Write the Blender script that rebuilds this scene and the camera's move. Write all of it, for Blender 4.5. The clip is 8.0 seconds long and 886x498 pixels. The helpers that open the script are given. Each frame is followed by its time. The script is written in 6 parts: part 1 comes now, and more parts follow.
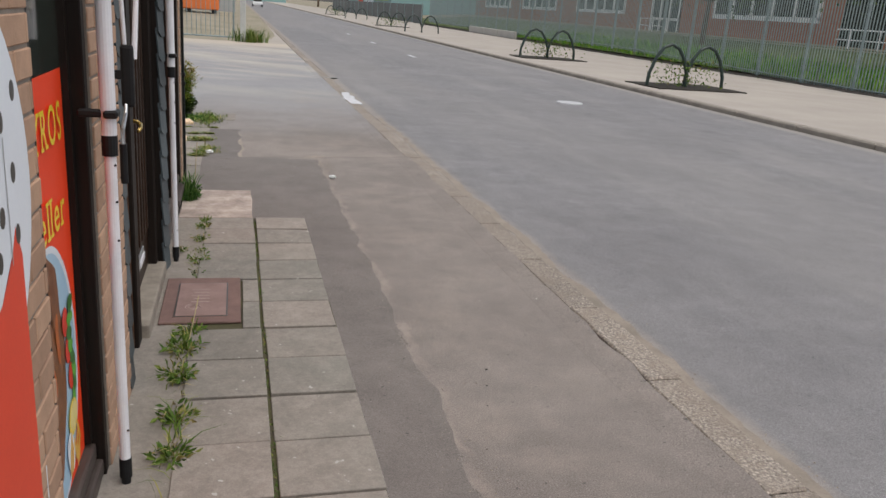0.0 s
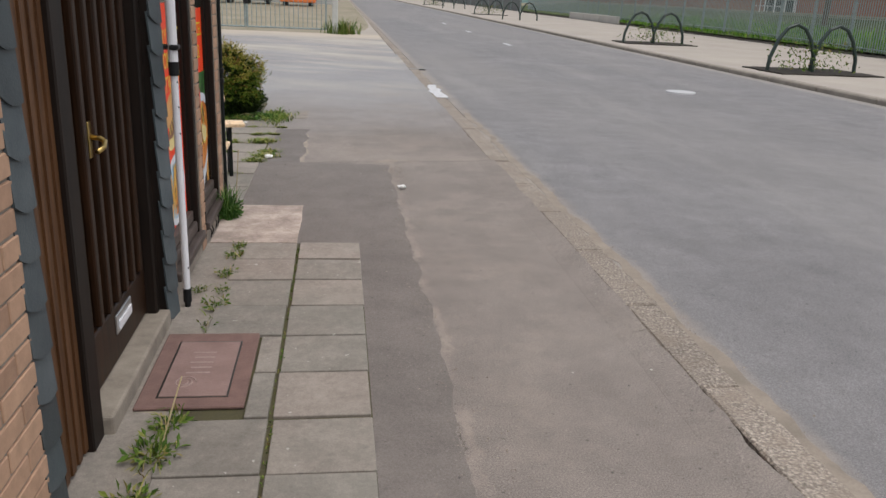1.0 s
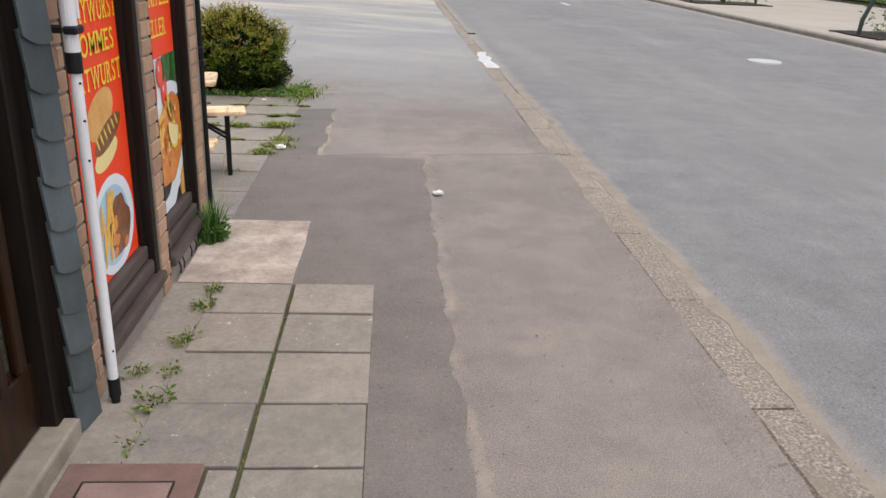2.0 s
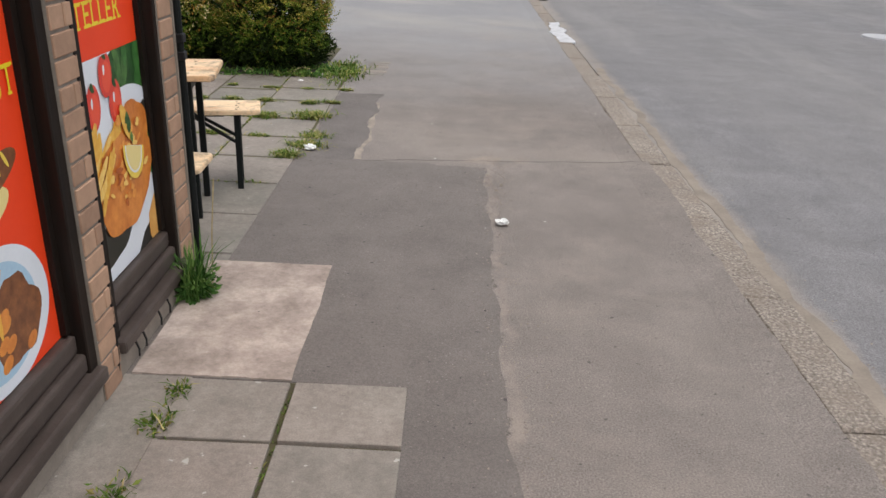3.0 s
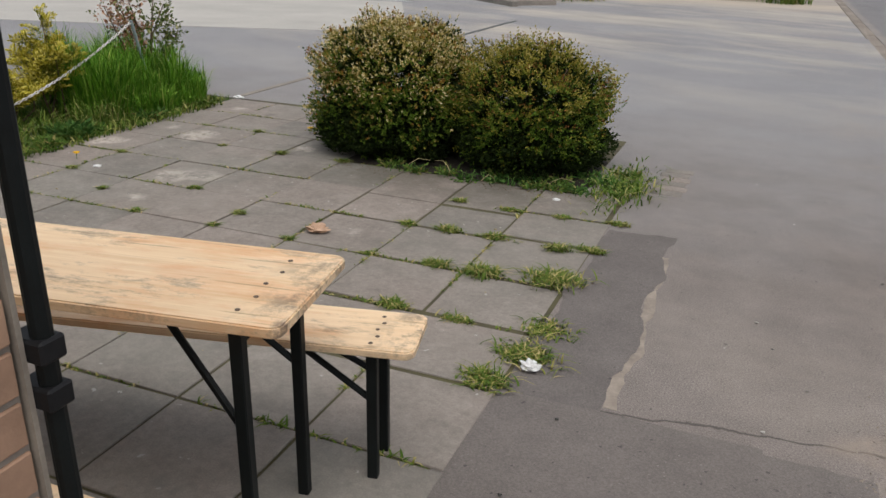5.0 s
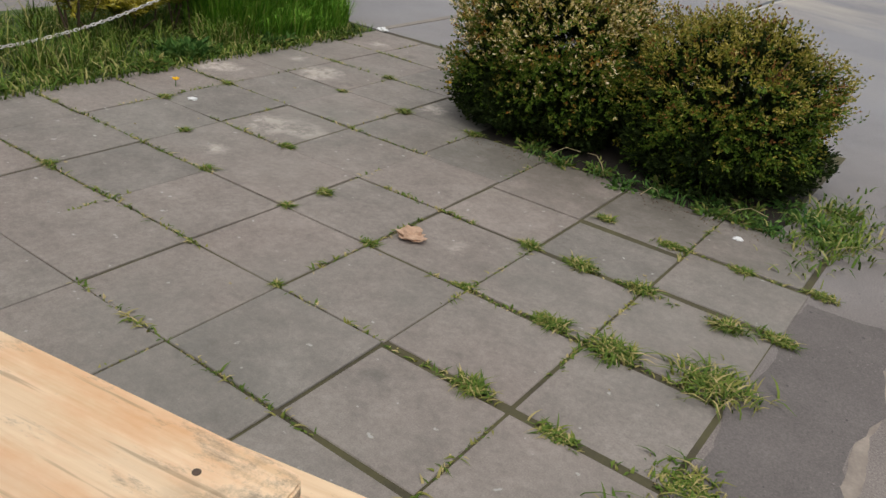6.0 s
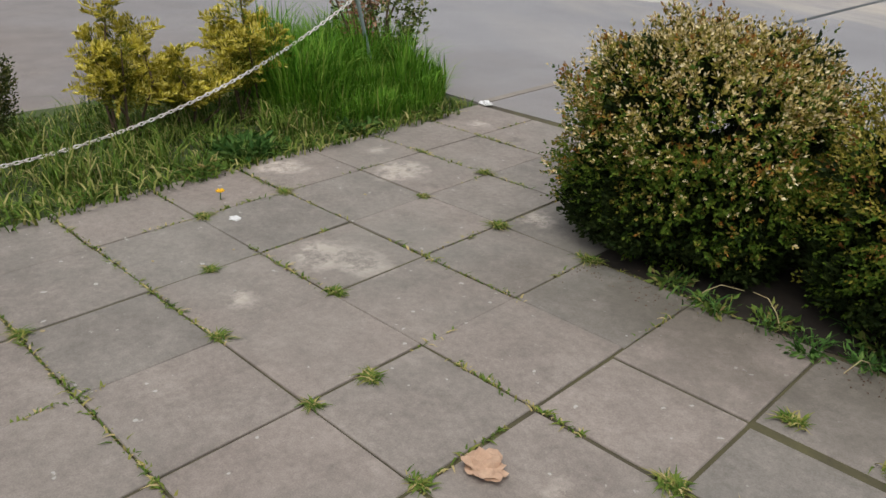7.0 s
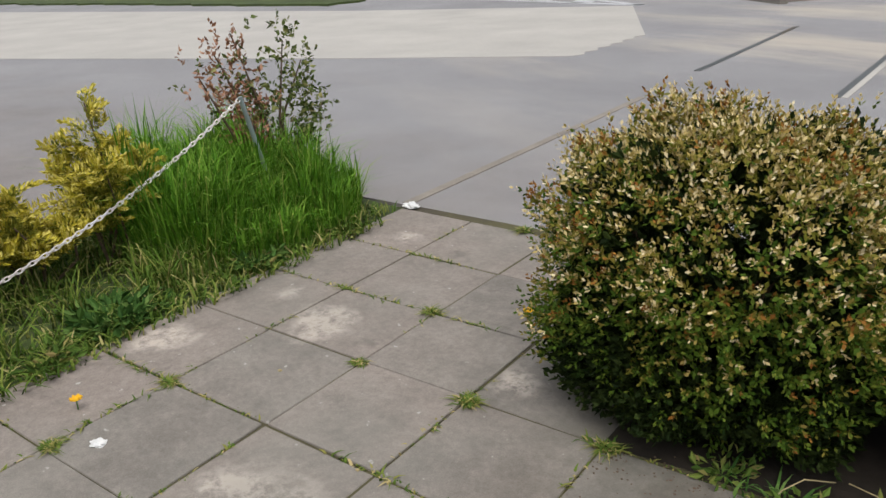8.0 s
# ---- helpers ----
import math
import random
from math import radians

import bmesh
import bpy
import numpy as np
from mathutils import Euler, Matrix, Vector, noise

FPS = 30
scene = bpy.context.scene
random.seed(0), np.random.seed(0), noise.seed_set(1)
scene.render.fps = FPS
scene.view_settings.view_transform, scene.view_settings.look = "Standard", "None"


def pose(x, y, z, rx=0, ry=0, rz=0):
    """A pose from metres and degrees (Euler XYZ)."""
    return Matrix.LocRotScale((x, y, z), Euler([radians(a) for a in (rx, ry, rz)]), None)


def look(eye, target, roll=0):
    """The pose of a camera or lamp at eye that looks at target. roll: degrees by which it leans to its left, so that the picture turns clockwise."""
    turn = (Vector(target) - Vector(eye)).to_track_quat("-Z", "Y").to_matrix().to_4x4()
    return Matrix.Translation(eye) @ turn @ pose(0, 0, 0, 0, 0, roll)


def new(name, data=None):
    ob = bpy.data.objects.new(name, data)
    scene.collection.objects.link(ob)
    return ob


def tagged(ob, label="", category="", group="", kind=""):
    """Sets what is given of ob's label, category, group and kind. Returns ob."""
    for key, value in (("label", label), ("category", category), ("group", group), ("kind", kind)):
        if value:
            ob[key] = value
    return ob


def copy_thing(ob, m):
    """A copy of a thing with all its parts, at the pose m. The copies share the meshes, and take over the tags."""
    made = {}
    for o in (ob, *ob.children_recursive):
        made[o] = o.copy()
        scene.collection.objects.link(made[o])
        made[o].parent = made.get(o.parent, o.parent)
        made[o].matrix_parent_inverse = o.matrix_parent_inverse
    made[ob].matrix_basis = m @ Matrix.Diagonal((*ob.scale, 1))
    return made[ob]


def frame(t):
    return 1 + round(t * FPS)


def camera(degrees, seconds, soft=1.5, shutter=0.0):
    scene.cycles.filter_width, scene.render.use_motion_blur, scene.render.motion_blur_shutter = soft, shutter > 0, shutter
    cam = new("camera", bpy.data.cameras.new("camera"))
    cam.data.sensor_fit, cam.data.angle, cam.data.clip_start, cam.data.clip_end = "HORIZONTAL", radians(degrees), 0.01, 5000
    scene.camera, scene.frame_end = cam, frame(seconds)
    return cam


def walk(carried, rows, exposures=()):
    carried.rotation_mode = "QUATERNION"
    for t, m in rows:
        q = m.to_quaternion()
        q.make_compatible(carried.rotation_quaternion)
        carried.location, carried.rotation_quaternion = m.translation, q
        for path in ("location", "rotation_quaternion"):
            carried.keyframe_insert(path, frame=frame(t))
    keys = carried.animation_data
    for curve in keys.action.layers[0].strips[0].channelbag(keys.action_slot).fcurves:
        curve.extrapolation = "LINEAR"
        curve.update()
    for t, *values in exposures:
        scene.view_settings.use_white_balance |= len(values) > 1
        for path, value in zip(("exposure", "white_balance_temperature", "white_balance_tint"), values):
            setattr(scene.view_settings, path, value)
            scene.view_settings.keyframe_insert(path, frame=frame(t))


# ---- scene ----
EXPOSURES = [(0.0, 0.44), (0.5, 0.38), (1.0, 0.48), (1.5, 0.62), (2.0, 0.78), (3.5, 0.48), (4.0, 0.55), (4.5, 0.28), (6.0, 0.22), (6.5, 0.36), (7.0, 0.38), (7.5, 0.40), (8.0, 0.46)]
cam = camera(58.73, 8.0, soft=1.5)
PATH = [
    (0, (1.043, 0.927, 1.717), (1.550, 2.773, 1.139), 4.38),
    (0.5, (1.256, 1.702, 1.595), (1.626, 3.579, 1.014), 3.96),
    (1, (1.440, 2.158, 1.632), (1.704, 4.042, 1.015), 2.64),
    (1.5, (1.525, 2.847, 1.656), (1.728, 4.722, 0.991), 3.10),
    (2, (1.641, 3.578, 1.619), (1.783, 5.440, 0.902), 2.55),
    (2.2, (1.722, 3.900, 1.572), (1.807, 5.763, 0.852), 1.09),
    (3.3, (1.672, 5.268, 1.577), (1.612, 7.054, 0.679), 3.7),
    (3.5, (1.661, 5.552, 1.580), (1.533, 7.307, 0.630), 3.6),
    (3.7, (1.612, 5.850, 1.555), (1.405, 7.650, 0.705), 3.4),
    (4, (1.604, 6.151, 1.632), (1.252, 8.014, 0.995), 3.3),
    (4.2, (1.588, 6.430, 1.630), (1.138, 8.290, 1.060), 2.6),
    (4.5, (1.545, 6.796, 1.624), (0.999, 8.629, 1.039), 1.6),
    (4.7, (1.498, 7.036, 1.574), (0.894, 8.834, 0.939), 1.1),
    (5.8, (1.134, 8.329, 1.529), (0.222, 9.845, 0.596), 5.60),
    (6, (1.026, 8.523, 1.534), (0.046, 10.005, 0.617), 6.58),
    (6.5, (0.710, 9.122, 1.492), (-0.447, 10.465, 0.567), 5.70),
    (7, (0.372, 9.632, 1.522), (-0.896, 10.921, 0.668), 1.14),
    (7.5, (-0.027, 10.078, 1.511), (-1.291, 11.451, 0.792), -1.76),
    (8, (-0.449, 10.359, 1.550), (-1.587, 11.830, 0.814), -3.32),
]
walk(cam, [(t, look(eye, target, roll)) for t, eye, target, roll in PATH], EXPOSURES)

# ---- light: bright overcast day ----
world = bpy.data.worlds.new("overcast_sky")
scene.world = world
world.use_nodes = True
wn = world.node_tree.nodes
sky = wn.new("ShaderNodeTexSky")
sky.sky_type = "NISHITA"
sky.sun_disc = False
sky.sun_elevation, sky.sun_rotation = radians(70), radians(143)
sky.dust_density, sky.ozone_density = 3.0, 1.0
soft = wn.new("ShaderNodeHueSaturation")
soft.inputs["Saturation"].default_value = 0.32
world.node_tree.links.new(sky.outputs[0], soft.inputs["Color"])
world.node_tree.links.new(soft.outputs[0], wn["Background"].inputs[0])
wn["Background"].inputs[1].default_value = 0.13
sun = new("sun", bpy.data.lights.new("sun", "SUN"))
sun.data.energy, sun.data.angle, sun.data.color = 0.95, radians(55), (1.0, 0.95, 0.88)
sun.matrix_world = look((2.6, -3.5, 12), (0, 0, 0))


# ---- materials ----
def rgb(c):
    return (*c, 1.0)


class Nodes:
    """Shorthand for building a node material."""

    def __init__(self, name):
        self.m = bpy.data.materials.new(name)
        self.m.use_nodes = True
        self.t = self.m.node_tree
        self.b = self.t.nodes["Principled BSDF"]
        self.pos = self.t.nodes.new("ShaderNodeNewGeometry").outputs["Position"]

    def link(self, a, b):
        self.t.links.new(a, b)
        return self

    def noise(self, scale, detail=4, rough=0.6, stretch=None, vec=None):
        n = self.t.nodes.new("ShaderNodeTexNoise")
        n.inputs["Scale"].default_value, n.inputs["Detail"].default_value, n.inputs["Roughness"].default_value = scale, detail, rough
        src = vec or self.pos
        if stretch:
            mp = self.t.nodes.new("ShaderNodeMapping")
            mp.inputs["Scale"].default_value = stretch
            self.link(src, mp.inputs["Vector"])
            src = mp.outputs[0]
        self.link(src, n.inputs["Vector"])
        return n.outputs["Fac"]

    def ramp(self, fac, stops):
        r = self.t.nodes.new("ShaderNodeValToRGB")
        els = r.color_ramp.elements
        while len(els) < len(stops):
            els.new(0.5)
        for e, (p, c) in zip(els, stops):
            e.position, e.color = p, rgb(c if isinstance(c, tuple) else (c, c, c))
        self.link(fac, r.inputs[0])
        return r.outputs[0]

    def mix(self, fac, a, b, mode="MIX"):
        n = self.t.nodes.new("ShaderNodeMix")
        n.data_type, n.blend_type = "RGBA", mode
        for sock, v in ((n.inputs[0], fac), (n.inputs[6], a), (n.inputs[7], b)):
            if isinstance(v, (int, float)):
                sock.default_value = v
            elif isinstance(v, tuple):
                sock.default_value = rgb(v)
            else:
                self.link(v, sock)
        return n.outputs[2]

    def math(self, op, a, b=0.0, clamp=False):
        n = self.t.nodes.new("ShaderNodeMath")
        n.operation, n.use_clamp = op, clamp
        for sock, v in zip(n.inputs, (a, b)):
            if isinstance(v, (int, float)):
                sock.default_value = v
            else:
                self.link(v, sock)
        return n.outputs[0]

    def xyz(self):
        s = self.t.nodes.new("ShaderNodeSeparateXYZ")
        self.link(self.pos, s.inputs[0])
        return s.outputs

    def random(self, island=False):
        n = self.t.nodes.new("ShaderNodeNewGeometry" if island else "ShaderNodeObjectInfo")
        return n.outputs["Random Per Island" if island else "Random"]

    def band(self, v, lo, hi, soft_edge):
        """1 where lo < v < hi, with soft edges."""
        up = self.math("DIVIDE", self.math("SUBTRACT", v, lo), soft_edge, True)
        down = self.math("DIVIDE", self.math("SUBTRACT", hi, v), soft_edge, True)
        return self.math("MULTIPLY", up, down)

    def done(self, color, rough=0.8, bump=None, depth=0.2, dist=0.01, metal=0.0, spec=0.4):
        if isinstance(color, tuple):
            self.b.inputs["Base Color"].default_value = rgb(color)
        else:
            self.link(color, self.b.inputs["Base Color"])
        if isinstance(rough, (int, float)):
            self.b.inputs["Roughness"].default_value = rough
        else:
            self.link(rough, self.b.inputs["Roughness"])
        self.b.inputs["Metallic"].default_value = metal
        self.b.inputs["Specular IOR Level"].default_value = spec
        if bump is not None:
            n = self.t.nodes.new("ShaderNodeBump")
            n.inputs["Strength"].default_value, n.inputs["Distance"].default_value = depth, dist
            self.link(bump, n.inputs["Height"])
            self.link(n.outputs[0], self.b.inputs["Normal"])
        return self.m


def plain(name, a, b=None, rough=0.6, scale=6.0, metal=0.0, depth=0.1, fine=120.0, vary=0.0, spec=0.4):
    """Two tones in soft patches, a fine grain and a little relief."""
    n = Nodes(name)
    b = b or tuple(v * 0.75 for v in a)
    c = n.ramp(n.noise(scale, 5), [(0.3, b), (0.7, a)])
    g = n.noise(fine, 3)
    c = n.mix(0.25, c, n.ramp(g, [(0.3, 0.35), (0.7, 0.65)]), "OVERLAY")
    if vary:
        c = n.mix(vary, c, n.ramp(n.random(), [(0.0, 0.2), (1.0, 0.8)]), "OVERLAY")
    return n.done(c, rough, g, depth, 0.004, metal, spec)


def asphalt(name, a, b, grit=0.5, dust=None, extra=None):
    n = Nodes(name)
    c = n.ramp(n.noise(0.55, 6, 0.65), [(0.32, b), (0.68, a)])
    c = n.mix(0.45, c, n.ramp(n.noise(3.2, 7, 0.7), [(0.3, 0.34), (0.7, 0.64)]), "OVERLAY")
    stones = n.noise(150, 4, 0.75)
    c = n.mix(grit, c, n.ramp(stones, [(0.34, 0.12), (0.5, 0.5), (0.66, 0.92)]), "OVERLAY")
    cells = n.t.nodes.new("ShaderNodeTexVoronoi")
    cells.inputs["Scale"].default_value = 42
    n.link(n.pos, cells.inputs["Vector"])
    chip = n.math("MULTIPLY", n.ramp(cells.outputs["Distance"], [(0.10, 1.0), (0.17, 0.0)]), n.ramp(n.noise(1.7, 5, 0.7), [(0.45, 0.0), (0.68, 1.0)]))
    c = n.mix(n.math("MULTIPLY", chip, 0.42), c, (0.52, 0.48, 0.43))
    dark = n.ramp(n.noise(33, 2, 0.4), [(0.25, 1.0), (0.29, 0.0)])
    c = n.mix(n.math("MULTIPLY", dark, 0.55), c, (0.03, 0.03, 0.03))
    smudge = n.ramp(n.noise(1.3, 6, 0.7, (1.0, 1.6, 1)), [(0.60, 0.0), (0.78, 0.35)])
    c = n.mix(smudge, c, (0.11, 0.095, 0.085))
    if dust:
        sweep = n.ramp(n.noise(0.5, 6, 0.68, dust[1]), [(dust[2], 0.0), (dust[2] + 0.2, 1.0)])
        c = n.mix(n.math("MULTIPLY", sweep, dust[3]), c, dust[0])
    if extra:
        c = extra(n, c)
    return n.done(c, 0.88, stones, 0.5, 0.007, spec=0.25)


def footway_wear(n, c):
    """Older grey asphalt and sandy sweeps on the driveway, a worn seam along the trench edge, a crack across the path."""
    x, y, z = n.xyz()
    old = n.ramp(n.noise(0.4, 6, 0.65), [(0.3, (0.225, 0.221, 0.226)), (0.7, (0.295, 0.290, 0.293))])
    old = n.mix(0.4, old, n.ramp(n.noise(240, 2), [(0.34, 0.25), (0.68, 0.8)]), "OVERLAY")
    turn = n.t.nodes.new("ShaderNodeVectorRotate")
    turn.rotation_type = "Z_AXIS"
    turn.inputs["Angle"].default_value = 0.45
    n.link(n.pos, turn.inputs["Vector"])
    sweeps = n.ramp(n.noise(0.30, 8, 0.66, (0.42, 1.5, 1), turn.outputs[0]), [(0.47, 0.0), (0.64, 1.0)])
    yard = n.math("MULTIPLY", sweeps, n.math("DIVIDE", n.math("SUBTRACT", y, 14.5), 6.0, True))
    yard = n.math("MULTIPLY", yard, n.math("DIVIDE", n.math("ADD", x, 9.0), 5.0, True))
    old = n.mix(n.math("MULTIPLY", yard, 0.8), old, (0.47, 0.42, 0.355))
    bank = n.math("ADD", y, n.math("MULTIPLY", n.noise(0.6, 6, 0.7), 4.0))
    bank = n.math("MULTIPLY", n.math("DIVIDE", n.math("SUBTRACT", bank, 31.6), 2.5, True), n.math("DIVIDE", n.math("ADD", x, 6.0), 2.0, True))
    old = n.mix(n.math("MULTIPLY", bank, 0.85), old, (0.46, 0.395, 0.32))
    wave = n.math("ADD", y, n.math("MULTIPLY", n.noise(0.7, 5), 5.0))
    c = n.mix(n.math("DIVIDE", n.math("SUBTRACT", wave, 13.5), 5.0, True), c, old)
    wob = n.math("MULTIPLY", n.math("SUBTRACT", n.noise(2.0, 7, 0.72), 0.5), 0.34)
    sx = n.math("ADD", x, wob)
    seam = n.math("MULTIPLY", n.band(sx, 1.90, 1.985, 0.03), n.ramp(n.noise(2.6, 8, 0.8), [(0.42, 0.0), (0.62, 1.0)]))
    seam = n.math("MULTIPLY", seam, n.band(y, -20.0, 10.15, 0.3))
    c = n.mix(n.math("MULTIPLY", seam, 0.6), c, (0.35, 0.295, 0.25))
    split = n.math("MULTIPLY", n.band(sx, 1.893, 1.907, 0.006), n.ramp(n.noise(2.1, 6, 0.8), [(0.42, 0.0), (0.55, 0.7)]))
    c = n.mix(n.math("MULTIPLY", split, n.band(y, -20.0, 10.0, 0.3)), c, (0.06, 0.052, 0.045))
    wide = n.math("MULTIPLY", n.band(sx, 1.85, 2.75, 0.35), n.ramp(n.noise(0.8, 6, 0.7), [(0.5, 0.0), (0.75, 0.55)]))
    c = n.mix(wide, c, (0.30, 0.25, 0.21))
    cr = n.math("ADD", n.math("SUBTRACT", y, n.math("MULTIPLY", n.math("SUBTRACT", x, 1.06), 0.12)), n.math("MULTIPLY", n.math("SUBTRACT", n.noise(5, 5), 0.5), 0.11))
    crack = n.math("MULTIPLY", n.band(cr, 9.835, 9.855, 0.008), n.band(x, 1.0, 2.98, 0.05))
    c = n.mix(n.math("MULTIPLY", crack, 0.75), c, (0.05, 0.045, 0.04))
    sand = n.math("MULTIPLY", n.band(cr, 9.72, 9.99, 0.1), n.band(x, 1.75, 2.25, 0.18))
    return n.mix(n.math("MULTIPLY", sand, n.ramp(n.noise(6, 5), [(0.4, 0.0), (0.6, 0.7)])), c, (0.36, 0.29, 0.23))


def road_edge(n, c):
    """Sand swept against the kerb and pale wheel tracks."""
    x, y, z = n.xyz()
    edge = n.math("ADD", x, n.math("MULTIPLY", n.noise(2.5, 5), 0.22))
    sand = n.band(edge, 3.0, 3.50, 0.10)
    c = n.mix(n.math("MULTIPLY", sand, n.ramp(n.noise(1.6, 7, 0.7), [(0.3, 0.2), (0.62, 0.9)])), c, (0.315, 0.275, 0.235))
    tone = n.ramp(n.noise(0.16, 5, 0.6, (1.5, 0.22, 1)), [(0.4, 0.0), (0.62, 0.5)])
    c = n.mix(tone, c, (0.235, 0.222, 0.215))
    far = n.band(edge, 11.25, 12.0, 0.1)
    return n.mix(n.math("MULTIPLY", far, 0.5), c, (0.33, 0.3, 0.26))


M = {}
M["footway"] = asphalt("footway_asphalt", (0.240, 0.210, 0.190), (0.192, 0.167, 0.151), 0.5, ((0.40, 0.345, 0.29), (0.8, 1.1, 1), 0.54, 0.35), footway_wear)
M["patch"] = asphalt("newer_asphalt", (0.190, 0.168, 0.154), (0.155, 0.137, 0.126), 0.28, ((0.30, 0.27, 0.24), (0.8, 2.5, 1), 0.56, 0.3))
M["darkpatch"] = asphalt("dark_patch_asphalt", (0.172, 0.153, 0.142), (0.138, 0.123, 0.115), 0.28)
M["road"] = asphalt("road_asphalt", (0.212, 0.205, 0.209), (0.166, 0.161, 0.165), 0.55, ((0.33, 0.315, 0.30), (1.2, 0.16, 1), 0.52, 0.45), road_edge)
M["ground"] = plain("earth_and_gravel", (0.30, 0.26, 0.20), (0.20, 0.18, 0.12), 0.95, 0.6, depth=0.3, fine=40)
M["lawn"] = plain("lawn_grass", (0.070, 0.098, 0.026), (0.040, 0.055, 0.018), 0.95, 1.2, depth=0.4, fine=60)
M["farpave"] = plain("pale_paving", (0.385, 0.345, 0.30), (0.315, 0.28, 0.245), 0.9, 0.5, fine=30)
M["cream"] = plain("pale_concrete", (0.47, 0.45, 0.41), (0.39, 0.37, 0.34), 0.9, 0.7, fine=50)
M["farkerb"] = plain("weathered_far_kerb", (0.30, 0.265, 0.225), (0.20, 0.175, 0.15), 0.9, 2.5, fine=40)
M["gutter"] = plain("gutter_sand", (0.30, 0.255, 0.21), (0.20, 0.17, 0.14), 0.95, 4.5, depth=0.5, fine=70)
M["paint"] = plain("white_road_paint", (0.60, 0.60, 0.62), (0.40, 0.40, 0.41), 0.7, 14, fine=90)
M["soil"] = plain("dark_soil", (0.030, 0.023, 0.016), (0.014, 0.011, 0.008), 0.95, 9, depth=0.6, fine=60)


def slab_material():
    n = Nodes("grey_concrete_slab")
    c = n.ramp(n.noise(1.6, 6, 0.65), [(0.3, (0.192, 0.174, 0.152)), (0.7, (0.275, 0.250, 0.220))])
    c = n.mix(0.55, c, n.ramp(n.random(), [(0.0, 0.44), (1.0, 0.57)]), "OVERLAY")
    hue = n.ramp(n.math("ADD", n.math("MULTIPLY", n.random(), 0.6), n.math("MULTIPLY", n.noise(0.9, 4), 0.5)), [(0.35, 0.0), (0.75, 0.55)])
    c = n.mix(hue, c, (0.285, 0.235, 0.205))
    c = n.mix(0.5, c, n.ramp(n.noise(7, 7, 0.72), [(0.3, 0.33), (0.7, 0.66)]), "OVERLAY")
    c = n.mix(0.35, c, n.ramp(n.noise(38, 5, 0.7), [(0.3, 0.3), (0.7, 0.7)]), "OVERLAY")
    g = n.noise(190, 3)
    c = n.mix(0.35, c, n.ramp(g, [(0.3, 0.3), (0.7, 0.7)]), "OVERLAY")
    stain = n.ramp(n.noise(3.1, 6, 0.7), [(0.62, 0.0), (0.75, 0.6)])
    c = n.mix(stain, c, (0.10, 0.09, 0.08))
    fleck = n.ramp(n.noise(26, 2, 0.4), [(0.73, 0.0), (0.76, 0.7)])
    c = n.mix(fleck, c, (0.50, 0.48, 0.44))
    x, y, z = n.xyz()
    flake = n.ramp(n.noise(8, 8, 0.8), [(0.42, 0.0), (0.54, 1.0)])
    for sx, sy, r in ((-2.17, 11.50, 0.26), (-2.00, 11.56, 0.20), (-2.78, 12.48, 0.25), (-3.30, 12.02, 0.23), (-3.15, 12.64, 0.16), (-3.11, 13.49, 0.17), (-1.80, 12.50, 0.18), (-2.10, 11.00, 0.14), (-0.55, 11.05, 0.12)):
        dx, dy = n.math("SUBTRACT", x, sx), n.math("SUBTRACT", y, sy)
        d = n.math("SQRT", n.math("ADD", n.math("MULTIPLY", dx, dx), n.math("MULTIPLY", dy, dy)))
        d = n.math("ADD", d, n.math("MULTIPLY", n.noise(4.5, 7, 0.7), 0.30))
        m = n.math("MULTIPLY", n.math("DIVIDE", n.math("SUBTRACT", r + 0.09, d), 0.09, True), flake)
        c = n.mix(n.math("MULTIPLY", m, 0.8), c, (0.58, 0.51, 0.44))
    # soil dirt plus the bushes' shade, both painted dark on the slabs before the bed
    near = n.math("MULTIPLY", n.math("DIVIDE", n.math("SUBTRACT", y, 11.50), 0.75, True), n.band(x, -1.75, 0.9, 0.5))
    dirt_and_shade = n.math("MULTIPLY", near, n.ramp(n.noise(2.2, 7, 0.72), [(0.34, 0.0), (0.56, 1.0)]))
    c = n.mix(n.math("MULTIPLY", dirt_and_shade, 0.72), c, (0.088, 0.080, 0.060))
    green = n.ramp(n.noise(0.7, 5, 0.6), [(0.45, 0.0), (0.65, 0.35)])
    c = n.mix(green, c, (0.185, 0.190, 0.165))
    return n.done(c, 0.85, g, 0.25, 0.004, spec=0.3)


def kerb_material():
    n = Nodes("exposed_aggregate_kerb")
    stones = n.t.nodes.new("ShaderNodeTexVoronoi")
    stones.inputs["Scale"].default_value = 75
    n.link(n.pos, stones.inputs["Vector"])
    c = n.ramp(n.noise(1.2, 5), [(0.3, (0.235, 0.200, 0.170)), (0.7, (0.335, 0.290, 0.245))])
    c = n.mix(0.75, c, n.ramp(n.noise(70, 4, 0.7), [(0.34, 0.14), (0.5, 0.5), (0.66, 0.92)]), "OVERLAY")
    c = n.mix(n.ramp(stones.outputs["Distance"], [(0.45, 0.0), (0.7, 0.5)]), c, (0.12, 0.10, 0.085))
    dirt = n.ramp(n.noise(4.5, 7, 0.72), [(0.46, 0.0), (0.66, 0.85)])
    c = n.mix(dirt, c, (0.225, 0.185, 0.150))
    c = n.mix(0.3, c, n.ramp(n.random(), [(0.0, 0.36), (1.0, 0.62)]), "OVERLAY")
    return n.done(c, 0.9, stones.outputs["Distance"], 0.6, 0.008)


